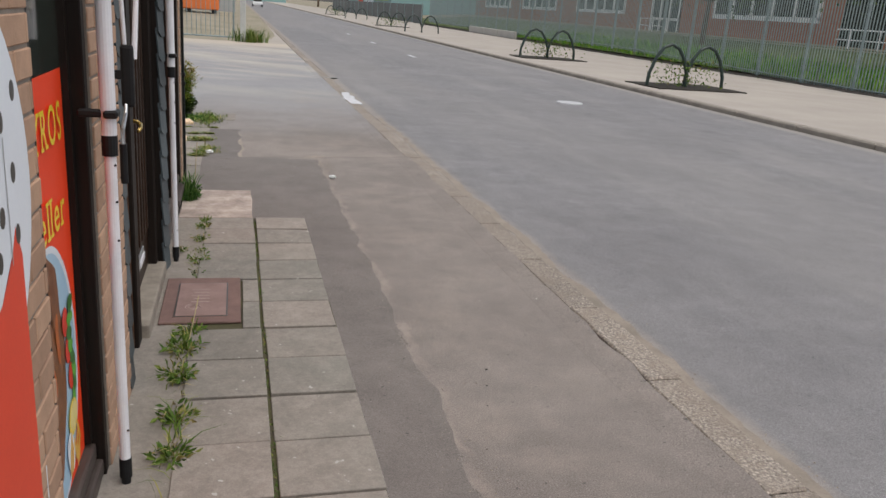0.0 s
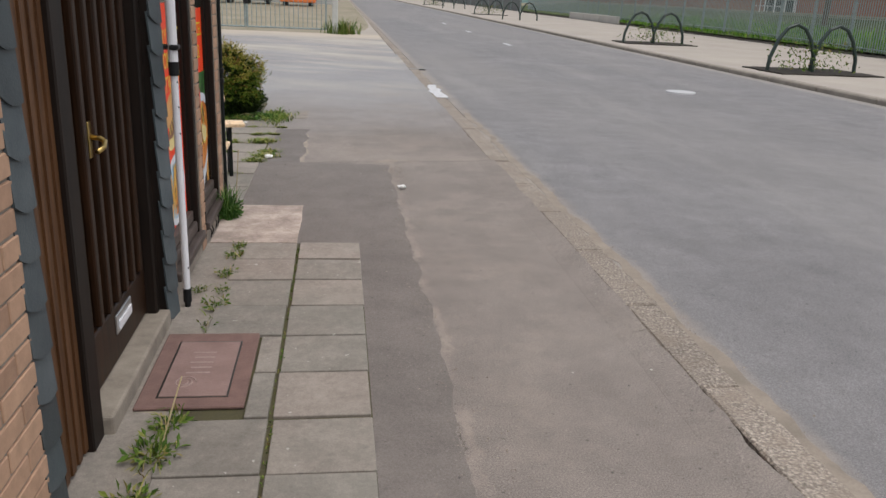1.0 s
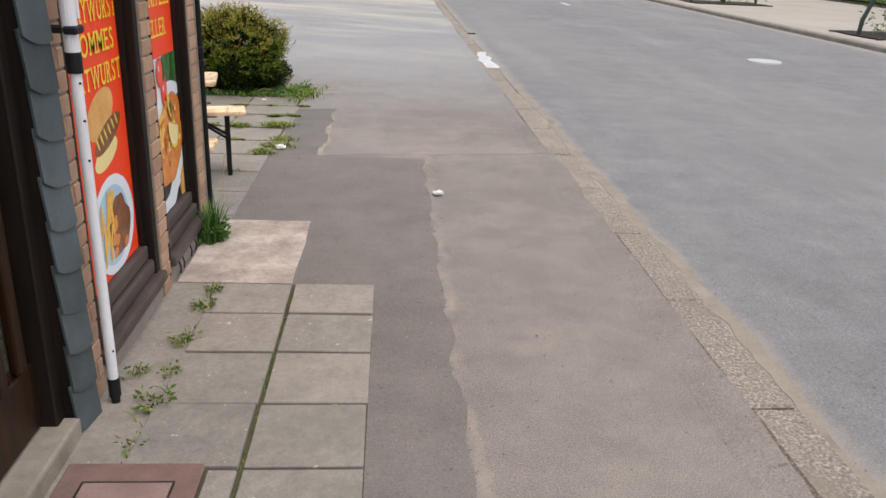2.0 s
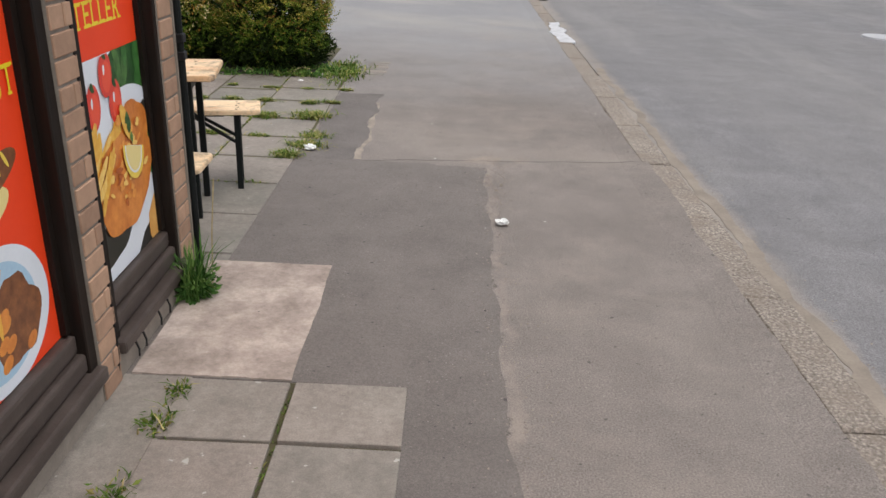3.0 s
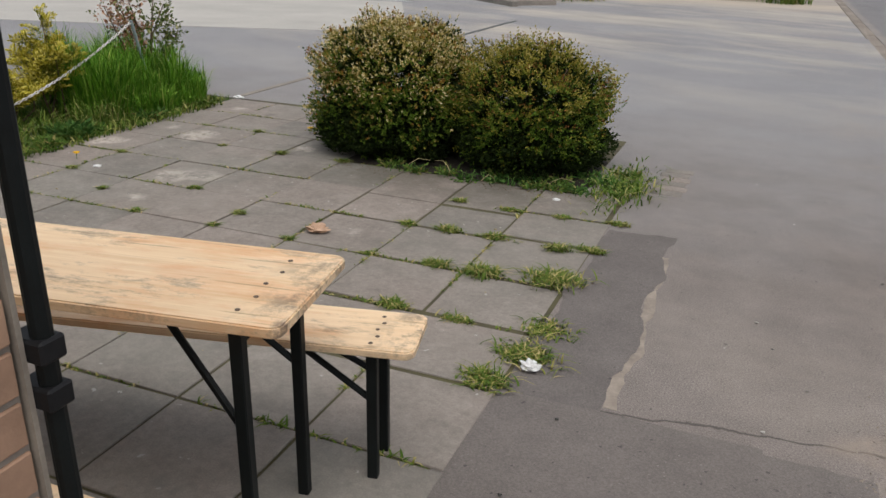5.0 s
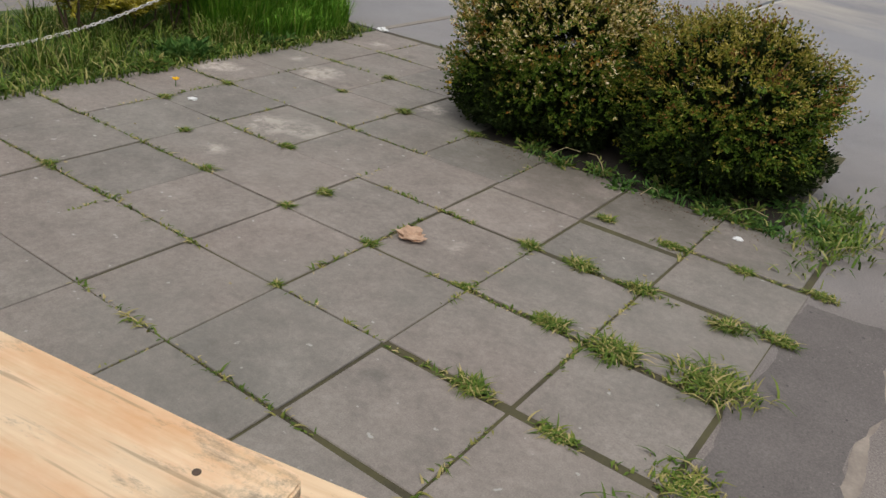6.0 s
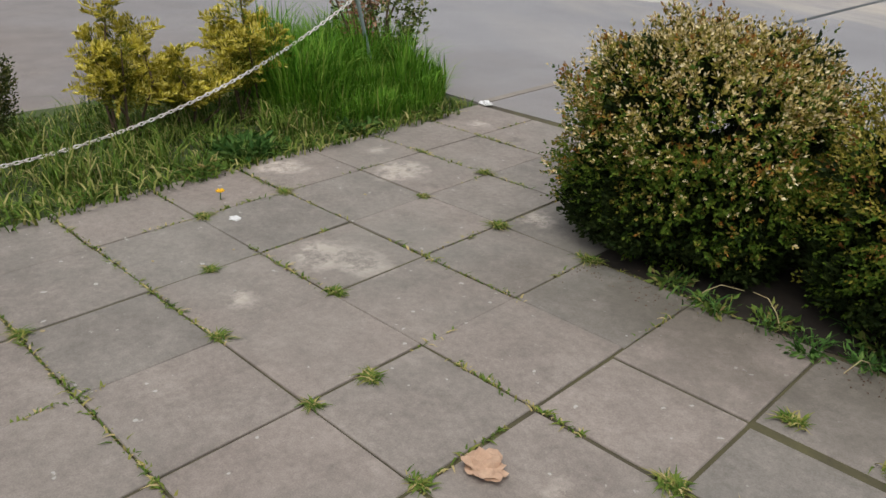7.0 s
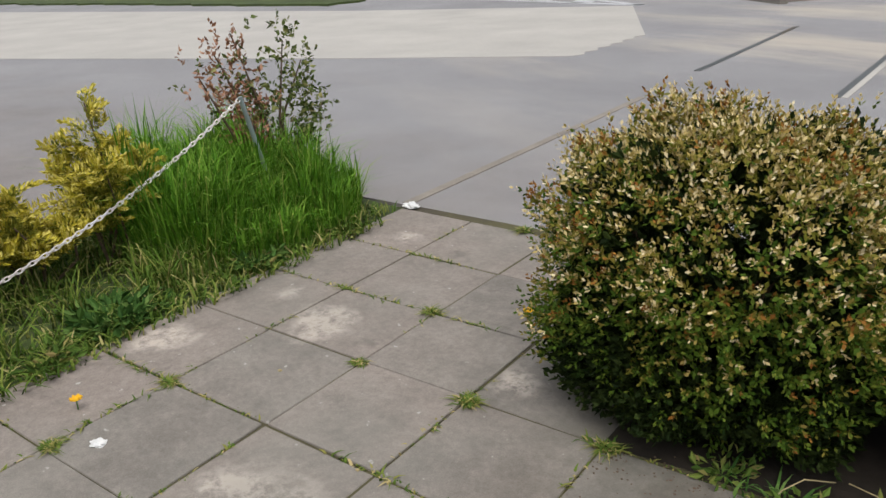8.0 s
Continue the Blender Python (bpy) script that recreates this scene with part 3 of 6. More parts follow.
# kerbs
kerb = thing("kerb", "flush exposed-aggregate kerb between footway and road", "kerb", kind="structure")
stone = None
for i in range(46):
    y = 0.23 + i * 0.98
    if stone is None:
        stone = part("kerb_stone", B((-0.10, 0.10, 0.007, 0.973, -0.2, 0.016), bevel=0.010), M["kerb"], kerb)
        ob = stone
    else:
        ob = new("kerb_stone", stone.data)
        ob.parent = kerb
    drift = 0.045 * max(0.0, min(1.0, (9.5 - y) / 3.0)) - 0.02 * max(0.0, min(1.0, (y - 9.0) / 6.0))
    ob.matrix_basis = pose(3.10 + drift + RNG.uniform(-0.008, 0.008), y, RNG.uniform(-0.006, 0.004), 0, RNG.uniform(-1.0, 1.0), RNG.uniform(-0.35, 0.35))
part("asphalt_lip", ragged(2.86, 3.035, -4, 10.2, -0.02, 0.03, 0.024, 51, 0.035, "w"), M["footway"], kerb)
part("asphalt_lip", ragged(2.86, 2.995, 10.2, 24, -0.02, 0.03, 0.024, 52, 0.05, "w"), M["footway"], kerb)
for ob in kerb.children:
    if ob.name.startswith("asphalt_lip"):
        for v in ob.data.vertices:
            if v.co.z > 0:
                v.co.z = 0.0006 + 0.105 * max(0.0, v.co.x - 2.86)
part("gutter_sand", ragged(3.235, 3.31, -4, 13.5, -0.02, 0.0185, 0.055, 53, 0.04), M["gutter"], kerb)
part("gutter_grate", B((2.98, 3.34, 19.82, 19.96, -0.05, 0.021)), M["pblack"], kerb, "dark iron drain bar across the kerb")
part("kerb_run", B((3.0, 3.2, 44.2, 400, -0.2, 0.014)), M["kerb"], kerb)
kerb2 = thing("kerb", "low brownish kerb along the far pavement", "kerb", kind="structure")
far_stone = part("kerb_stone", B((-0.125, 0.125, 0.01, 1.99, -0.2, 0.105), bevel=0.03), M["farkerb"], kerb2)
for i in range(70):
    ob = far_stone if i == 0 else new("kerb_stone", far_stone.data)
    ob.parent = kerb2
    ob.matrix_basis = pose(11.625, 4 + i * 2.0, 0)
part("kerb_run", B((11.5, 11.75, 144, 400, -0.2, 0.105)), M["farkerb"], kerb2)

# side street: pale concrete apron with a toothed edge, lane marks, joints
apron = thing("concrete_apron", "pale concrete apron crossing the side street", "apron", kind="structure")
bm = bmesh.new()
teeth = [(-5.45 + (0.10 if i % 2 else 0.0), 19.8 + i * 0.2) for i in range(13)]
outline = [(-30, 12.6), (-14.9, 16.9), (-8.6, 18.7)] + teeth + [(-7.5, 26.4), (-13.9, 25.0), (-30, 23.4)]
top = [bm.verts.new((x, y, 0.006)) for x, y in outline]
low = [bm.verts.new((x, y, -0.1)) for x, y in outline]
bm.faces.new(top)
for i in range(len(top)):
    bm.faces.new((low[i], low[(i + 1) % len(top)], top[(i + 1) % len(top)], top[i]))
part("apron_slab", bm, M["cream"], apron)
tagged(part("far_grass", ragged(-40, -16, 26.0, 27.6, -0.02, 0.08, 0.3, 8, 0.5), M["lawn"]), "strip of grass beyond the side street", "grass", kind="structure")
joint = thing("drain_channel", "long metal-edged joints across the driveway", "drain", kind="structure")
part("groove", B((-3.54, -3.47, 13.97, 17.6, -0.05, 0.006)), M["farkerb"], joint)
part("slot", B((-3.58, -3.50, 19.2, 23.4, -0.05, 0.004)), M["pblack"], joint)
part("slot", B((-1.93, -1.86, 18.2, 21.0, -0.05, 0.004)), M["pblack"], joint)
part("edge_strip", B((-1.86, -1.80, 18.2, 21.0, -0.05, 0.005)), M["cream"], joint)


def painted(name, a, b, width, parent):
    """A painted stroke on the road from a to b."""
    a, b = Vector((*a, 0)), Vector((*b, 0))
    d = (b - a).normalized()
    s = Vector((-d.y, d.x, 0)) * width / 2
    bm = bmesh.new()
    up = [bm.verts.new(p + Vector((0, 0, 0.007))) for p in (a + s, a - s, b - s, b + s)]
    dn = [bm.verts.new(p + Vector((0, 0, -0.01))) for p in (a + s, a - s, b - s, b + s)]
    bm.faces.new(up)
    for i in range(4):
        bm.faces.new((dn[i], dn[(i + 1) % 4], up[(i + 1) % 4], up[i]))
    return part(name, bm, M["paint"], parent)


marks = thing("road_marking", "white hatched lane markings on the side street", "road marking", kind="structure")
near_a, near_b, far_b = Vector((-7.4, 26.6)), Vector((-14.0, 28.4)), Vector((-12.4, 30.2))
painted("edge_line", near_a, near_b, 0.2, marks)
painted("edge_line", near_a, far_b, 0.2, marks)
for f in (0.25, 0.45, 0.65, 0.85):
    painted("hatch", near_a.lerp(near_b, f), near_a.lerp(far_b, f + 0.13), 0.5, marks)
painted("hatch", (-14.4, 28.7), (-13.5, 29.7), 0.5, marks)
painted("lane_dash", (-9.4, 28.9), (-14.6, 33.0), 0.25, marks)
painted("lane_dash", (-15.0, 31.0), (-15.6, 31.6), 0.3, marks)
for x, y in ((7.4, 30), (7.4, 39), (7.4, 48)):
    painted("lane_dash", (x, y), (x, y + 1.2), 0.14, marks)

# ---- shop front: wall face at x = 0.58 ----
FACE, TOPZ = 0.592, 2.7
wall = thing("wall_shop", "tan brick shop wall facing the street", "wall", kind="structure")
PIERS = [(2.55, 2.94), (3.70, 4.30), (6.09, 6.24), (7.07, 7.21), (7.885, 8.025)]
for a, b in PIERS:
    part("pier_core", B((0.16, FACE - 0.006, a + 0.004, b - 0.004, -0.05, 2.35)), M["mortar"], wall)
part("wall_core", B((0.16, FACE - 0.006, -8, 2.55, -0.05, 2.35)), M["mortar"], wall)
part("lintel", B((0.16, FACE, -8, 8.025, 2.35, TOPZ)), M["brick"], wall)
for a, b in ((6.24, 7.07), (7.21, 7.92)):
    part("plinth", B((0.16, FACE - 0.01, a, b, -0.05, 0.10)), M["mortar"], wall)
side_wall = tagged(part("wall_side", B((-5.0, 0.16, 6.55, 6.80, -0.05, TOPZ)), M["brick"]), "brick side wall of the shop", "wall", kind="structure")
tagged(part("wall_back", B((-5.0, -4.75, -8, 6.55, -0.05, TOPZ)), M["brick"]), "brick back wall of the shop", "wall", kind="structure")
tagged(part("wall_end", B((-4.75, 0.16, -8, -7.75, -0.05, TOPZ)), M["brick"]), "brick end wall of the shop", "wall", kind="structure")
tagged(part("ceiling", B((-4.75, 0.16, -7.75, 6.55, TOPZ - 0.25, TOPZ)), M["mortar"]), "plain shop ceiling", "ceiling", kind="structure")
tagged(part("roof", B((-5.1, 0.70, -8.1, 6.90, TOPZ, TOPZ + 0.12), (0.1, 0.70, 6.90, 8.12, TOPZ, TOPZ + 0.12)), M["tarmacgrey"]), "flat dark roof over the shop", "roof", kind="structure")
tagged(part("floor", B((-4.75, 0.16, -7.75, 6.55, -0.05, 0.02)), M["concrete"]), "bare shop floor", "floor", kind="structure")

# frames of the shop windows
GLASS = 0.517


def shop_window(n, y0, y1, z0):
    w = thing(f"window_{n}", "dark stained shop window frame with deep sill", "window", kind="structure")
    w["label"] = "dark stained wooden shop window with a deep moulded sill"
    f = part("window_frame", B((GLASS - 0.04, FACE - 0.012, y1 - 0.055, y1, z0, 2.35), (GLASS - 0.04, FACE - 0.012, y0, y0 + 0.045, z0, 2.35), (GLASS - 0.04, FACE - 0.02, y0, y1, 2.26, 2.35), bevel=0.004), M["darkframe"], w)
    part("bead", B((GLASS, GLASS + 0.022, y1 - 0.085, y1 - 0.055, z0 + 0.2, 2.26)), M["darkframe"], w)
    part("pane", B((GLASS - 0.008, GLASS, y0 + 0.045, y1 - 0.055, z0 + 0.19, 2.26)), M["darkglass"], w)
    s = part("window_sill", B((GLASS - 0.03, GLASS + 0.035, y0 + 0.045, y1 - 0.055, z0 + 0.125, z0 + 0.19), (GLASS - 0.03, FACE - 0.02, y0, y1, z0 + 0.055, z0 + 0.12), (GLASS - 0.03, FACE + 0.022, y0, y1, z0, z0 + 0.05), bevel=0.012, seg=2), M["sill"], w)
    return w


shop_window(1, 2.94, 3.70, -0.05)
shop_window(2, 6.24, 7.07, 0.10)
shop_window(3, 7.21, 7.92, 0.10)


# ---- posters: printed sheets built flat, shape on shape ----
def blob(cy, cz, ry, rz, turn=0.0, n=28, wob=0.0, seed=0, a0=0.0, a1=360.0):
    """Points of a flat, slightly uneven oval in (y, z)."""
    out = []
    for k in range(n):
        a = radians(a0 + (a1 - a0) * k / (n if a1 - a0 >= 360 else n - 1))
        s = 1 + wob * noise.noise(Vector((math.cos(a) * 1.7, math.sin(a) * 1.7, seed)))
        u, v = ry * s * math.cos(a), rz * s * math.sin(a)
        c, d = math.cos(radians(turn)), math.sin(radians(turn))
        out.append((cy + u * c - v * d, cz + u * d + v * c))
    return out


def rect(y0, y1, z0, z1):
    return [(y0, z0), (y1, z0), (y1, z1), (y0, z1)]


class Print:
    """A printed sheet in a plane facing +x; each shape lies a hair above the last."""

    def __init__(self, owner, x, lim):
        self.owner, self.x, self.lim = owner, x, lim

    def add(self, name, pts, material, label=""):
        y0, y1, z0, z1 = self.lim
        pts = [(min(max(y, y0), y1), min(max(z, z0), z1)) for y, z in pts]
        self.x += 0.00012
        bm = bmesh.new()
        f = bm.faces.new([bm.verts.new((self.x, y, z)) for y, z in pts])
        bmesh.ops.triangulate(bm, faces=[f])
        return part(name, bm, material, self.owner, label)

    def text(self, words, y_right, z, size, width, material=None):
        """Slab-serif lettering: the built-in font with a bar across each free stroke end."""
        verts, faces, cursor = [], [], 0.0
        for ch in words:
            cu = bpy.data.curves.new("lettering", "FONT")
            cu.body, cu.size, cu.offset = ch, 1.38, 0.010
            tmp = new("lettering", cu)
            me = bpy.data.meshes.new_from_object(tmp.evaluated_get(bpy.context.evaluated_depsgraph_get()))
            bpy.data.objects.remove(tmp)
            co = [v.co.copy() for v in me.vertices]
            lo, hi = min(c.x for c in co), max(c.x for c in co)
            ends = (min(c.y for c in co), max(c.y for c in co))
            k = len(verts)
            verts += [(c.x - lo + cursor, c.y, 0.0) for c in co]
            faces += [tuple(k + i for i in f.vertices) for f in me.polygons]
            bpy.data.meshes.remove(me)
            bars = []
            for e, inward in zip(ends, (1, -1)):
                if ch in "SCOGea" or (ch == "U" and inward == 1) or (ch == "r" and inward == -1):
                    continue
                xs = sorted(c.x for c in co if abs(c.y - e) < 0.02)
                runs = [[xs[0], xs[0]]]
                for x in xs:
                    if x - runs[-1][1] > 0.24:
                        runs.append([x, x])
                    runs[-1][1] = x
                for a, b in runs:
                    if ch in "TEFLZ" and b - a > 0.3:
                        tips = [b] if ch in "EFL" else ([a, b] if ch == "T" else ([a] if inward == -1 else [b]))
                        bars += [(t - 0.07, t + 0.03, *sorted((e, e + inward * 0.30))) for t in tips]
                    else:
                        bars.append((a - 0.10, b + 0.10, *sorted((e, e + inward * 0.10))))
            for x0, x1, z0, z1 in bars:
                k = len(verts)
                verts += [(x - lo + cursor, zz, 0.0002) for x, zz in ((x0, z0), (x1, z0), (x1, z1), (x0, z1))]
                faces.append((k, k + 1, k + 2, k + 3))
            cursor += hi - lo + 0.24
        total = cursor - 0.24
        self.x += 0.0003
        out = [(self.x + h, y_right - width * (1 - u / total), z + v * size) for u, v, h in verts]
        return part("lettering", (out, [], faces), material or M["yellow"], self.owner)


# schnitzel poster
p3 = thing("poster", "red and yellow window poster of breaded schnitzel with fries", "poster")
y0, y1 = 7.255, 7.865
pr = Print(p3, GLASS + 0.002, (y0, y1, 0.295, 1.5))
pr.add("sheet", rect(y0, y1, 0.295, 1.472), M["red"], "glossy red printed sheet")
pr.text("SCHNITZEL", 7.80, 1.298, 0.088, 0.525)
pr.text("TELLER", 7.712, 1.157, 0.086, 0.350)
pr.add("photo", rect(y0, y1, 0.295, 1.06), M["pblack"])
pr.lim = (y0, y1, 0.295, 1.06)
def at(u, v):
    return 7.255 + 0.61 * u, 1.06 - 0.765 * v


def spot(name, u, v, ru, rv, material, turn=0.0, n=24, wob=0.0, seed=0):
    cy, cz = at(u, v)
    pr.add(name, blob(cy, cz, 0.61 * ru, 0.765 * rv, turn, n, wob, seed), M[material])


prng = np.random.default_rng(77)
pr.add("table_print", [at(0, 0), at(0.62, 0), at(0.52, 0.30), at(0.30, 0.62), at(0, 0.68)], M["pwhite"])
spot("salad_print", 0.82, 0.12, 0.32, 0.20, "pleaf", 0, 26, 0.3, 3)
for k in range(16):
    spot("lettuce_print", 0.58 + 0.40 * prng.random(), 0.02 + 0.24 * prng.random(), 0.035, 0.075, "salad" if k % 3 else "pleaf2", prng.uniform(-40, 40), 12)
spot("plate_print", 0.60, 0.56, 0.60, 0.38, "pwhite", 14, 44)
spot("plate_print", 0.98, 0.92, 0.16, 0.20, "bun", 0, 20)
pr.add("plate_print", [at(0, 1.0), at(0.0, 0.93), at(0.55, 0.82), at(0.94, 0.52), at(1.0, 0.52), at(1.0, 0.74), at(0.62, 1.0)], M["pwhite"])
spot("shadow_print", 0.26, 0.83, 0.30, 0.105, "pblack", 8, 30, 0.2, 4)
spot("salad_print", 0.10, 0.68, 0.10, 0.085, "pleaf", 20, 18, 0.3, 6)
spot("olive_print", 0.93, 0.34, 0.055, 0.055, "pblack", 0, 16)
for k in range(9):
    spot("lettuce_print", 0.925 + 0.03 * math.sin(k * 0.9), 0.38 + 0.032 * k, 0.032, 0.030, "pgreen" if k % 2 else "pleaf2", 20, 12)
for u, v in ((0.12, 0.19), (0.25, 0.20), (0.44, 0.085), (0.53, 0.22)):
    spot("tomato_print", u, v, 0.085, 0.10, "tomato", -8, 22)
    spot("tomato_print", u + 0.012, v + 0.012, 0.058, 0.070, "tomato2", -8, 18)
    spot("shine_print", u - 0.015, v - 0.022, 0.012, 0.024, "pwhite", -8, 10)
    spot("stalk_print", u + 0.005, v - 0.085, 0.022, 0.022, "pleaf", 30, 10, 0.5, 3)
for k in range(15):
    spot("fry_print", 0.12 + 0.42 * prng.random(), 0.36 + 0.20 * prng.random(), 0.042, 0.125, "fries" if k % 3 else "fries2", prng.uniform(-60, -12), 10)
spot("schnitzel_print", 0.74, 0.40, 0.21, 0.145, "crumb", -12, 32, 0.18, 8)
spot("schnitzel_print", 0.55, 0.60, 0.42, 0.225, "crumb", 12, 44, 0.22, 5)
for k in range(44):
    a, b = prng.normal(0, 0.16), prng.normal(0, 0.09)
    spot("crumb_print", 0.57 + a, 0.57 + b, 0.018 + 0.03 * prng.random(), 0.008 + 0.018 * prng.random(), ("crumb2", "crumb3", "fries2")[k % 3], prng.uniform(-40, 40), 10, 0.4, k)
for k in range(7):
    spot("fry_print", 0.10 + 0.30 * prng.random(), 0.48 + 0.10 * prng.random(), 0.028, 0.11, "fries" if k % 2 else "fries2", prng.uniform(-65, -25), 10)
spot("fry_print", 0.60, 0.33, 0.05, 0.10, "fries", 25, 12)
cy, cz = at(0.665, 0.475)
pr.add("lemon_print", blob(cy, cz, 0.090, 0.112, 12, 26, a0=150, a1=345), M["lemon"])
pr.add("lemon_print", blob(cy, cz + 0.002, 0.074, 0.092, 12, 26, a0=150, a1=345), M["pwhite"])
pr.add("lemon_print", blob(cy, cz + 0.002, 0.066, 0.084, 12, 26, a0=150, a1=345), M["lemon2"])
for k in range(8):
    spot("herb_print", 0.63 + prng.normal(0, 0.020), 0.37 + prng.normal(0, 0.032), 0.022, 0.024, "pleaf" if k % 2 else "salad", prng.uniform(0, 90), 10, 0.5, k)

# sausage poster
p2 = thing("poster", "red window poster with yellow lettering, sausage roll and chips plate", "poster")
y0, y1 = 6.29, 7.0
pr = Print(p2, GLASS + 0.002, (y0, y1, 0.295, 1.52))
pr.add("sheet", rect(y0, y1, 0.295, 1.52), M["red"], "glossy red printed sheet")
pr.add("bun_print", blob(6.70, 0.955, 0.16, 0.085, 18, 30), M["bun"])
pr.add("cream_print", blob(6.72, 0.79, 0.14, 0.05, 12, 26), M["lemon2"])
pr.add("sausage_print", blob(6.76, 0.865, 0.17, 0.048, 16, 30), M["meat"])
for k in range(6):
    pr.add("mustard_print", blob(6.64 + k * 0.045, 0.845 + k * 0.012, 0.007, 0.03, 30, 10), M["lemon"])
pr.add("plate_print", blob(6.72, 0.495, 0.245, 0.205, 0, 44), M["pwhite"])
pr.add("plate_print", blob(6.71, 0.495, 0.19, 0.165, 0, 40), M["pblue"])
pr.add("curry_print", blob(6.77, 0.475, 0.13, 0.135, 0, 34, 0.3, 4), M["meat"])
for k in range(7):
    pr.add("sausage_print", blob(6.70 + 0.15 * RNG.random(), 0.37 + 0.2 * RNG.random(), 0.03, 0.02, 30, 12), M["crumb"])
for k in range(16):
    pr.add("fry_print", blob(6.56 + 0.15 * RNG.random(), 0.42 + 0.19 * RNG.random(), 0.012, 0.075, RNG.uniform(-40, 10), 10), M["fries"])
pr.text("CURRYWURST", 6.98, 1.305, 0.085, 0.60)
pr.text("POMMES", 6.92, 1.185, 0.085, 0.42)
pr.text("BRATWURST", 6.965, 1.06, 0.085, 0.58)

# gyros poster
p1 = thing("poster", "red window poster with yellow lettering and a gyros plate", "poster")
y0, y1 = 2.99, 3.61
pr = Print(p1, GLASS + 0.002, (y0, y1, 0.145, 1.55))
pr.add("sheet", rect(y0, y1, 0.145, 1.465), M["red"], "glossy red printed sheet")
pr.add("plate_print", blob(3.25, 0.56, 0.335, 0.43, 0, 44), M["pwhite"])
pr.add("plate_print", blob(3.245, 0.56, 0.315, 0.41, 0, 44), M["pblue"])
pr.add("gyros_print", blob(3.19, 0.60, 0.24, 0.36, 0, 36, 0.3, 6), M["meat"])
for k in range(26):
    pr.add("meat_print", blob(3.04 + 0.32 * RNG.random(), 0.50 + 0.40 * RNG.random(), 0.022, 0.055, RNG.uniform(-30, 30), 10), M["crumb3"] if k % 3 == 0 else M["meat"])
for cy, cz in ((3.44, 0.60), (3.46, 0.50), (3.42, 0.70)):
    pr.add("tomato_print", blob(cy, cz, 0.040, 0.048, 0, 18), M["tomato"])
for k in range(8):
    pr.add("lettuce_print", blob(3.485 + 0.02 * math.sin(k), 0.42 + 0.045 * k, 0.026, 0.04, 15 * k, 14, 0.4, k), M["pleaf2" if k % 2 else "pgreen"])
pr.add("lemon_print", blob(3.44, 0.36, 0.065, 0.060, 20, 20), M["lemon"])
pr.add("lemon_print", blob(3.445, 0.36, 0.050, 0.046, 20, 20), M["lemon2"])
pr.add("onion_print", blob(3.38, 0.26, 0.05, 0.075, 15, 18), M["pwhite"])
for k in range(9):
    pr.add("fry_print", blob(3.36 + 0.14 * RNG.random(), 0.20 + 0.09 * RNG.random(), 0.012, 0.05, RNG.uniform(-30, 30), 10), M["fries"])
pr.text("GYROS", 3.535, 1.262, 0.118, 0.46)
pr.text("Teller", 3.51, 1.005, 0.118, 0.44)

# round-cornered white and red board on the first pier
sign = thing("sign_board", "white and red printed board with rounded corner fixed to brick", "sign")
pr = Print(sign, FACE + 0.012, (1.2, 2.82, 0.05, 1.62))
part("board", B((FACE - 0.004, FACE + 0.012, 1.2, 2.68, 0.05, 1.25), bevel=0.003), M["pwhite"], sign)
pr.lim = (1.2, 2.86, 0.05, 1.70)
pr.add("white_print", blob(2.27, 1.32, 0.52, 0.46, 0, 48), M["pwhite"])
pr.add("red_print", [(1.2, 0.05), (2.68, 0.05), (2.68, 1.16)] + blob(2.14, 1.30, 0.52, 0.27, 0, 16, a0=345, a1=195) + [(1.2, 1.1)], M["darkred"])
for cy, cz in ((2.70, 1.50), (2.66, 1.34), (2.66, 1.21), (2.60, 1.45), (2.56, 1.27), (2.52, 1.19)):
    pr.add("dot_print", blob(cy, cz, 0.018, 0.022, 0, 14), M["pblack"])
for cy in (2.48, 2.60):
    pr.add("stroke_print", rect(cy, cy + 0.006, 1.16, 1.42), M["grey"])
for cy in (2.35, 2.55, 2.72):
    pr.add("line_print", rect(cy, cy + 0.008, 0.1, 0.62), M["pwhite"])

# ---- entrance door with slate-hung edges ----
step = tagged(part("door_step", B((0.30, 0.612, 4.88, 5.94, -0.04, 0.075), bevel=0.012, seg=2), M["step"]), "pale worn stone step under the shop door", "step", kind="structure")
door = thing("door_1", "dark stained plank door with glazed side strip", "door", kind="structure")
DX = 0.50
part("jamb_panel", B(*[(0.36, 0.545 + (0.008 if i % 2 else 0), 4.42 + i * 0.034, 4.42 + (i + 1) * 0.034, 0.02, 2.35) for i in range(10)]), M["ribwood"], door, "brown ribbed wooden jamb panel")
part("door_frame", B((0.36, 0.575, 4.76, 4.88, 0.0, 2.35), (0.36, 0.56, 5.88, 5.955, 0.0, 2.35), (0.36, 0.56, 4.88, 5.88, 2.2, 2.35), bevel=0.006), M["darkframe"], door)
part("side_glass", B((DX - 0.03, DX - 0.015, 4.88, 4.975, 0.08, 2.2)), M["doorglass"], door, "narrow ribbed glass strip")
leaf = part("door_leaf", B((DX - 0.045, DX - 0.005, 4.98, 5.88, 0.085, 2.2)), M["doorwood"], door)
part("bottom_rail", B((DX - 0.01, DX + 0.012, 4.98, 5.88, 0.085, 0.32), bevel=0.006), M["doorwood"], door)
part("lock_stile", B((DX - 0.01, DX + 0.010, 4.985, 5.06, 0.32, 2.2), bevel=0.005), M["doorwood"], door)
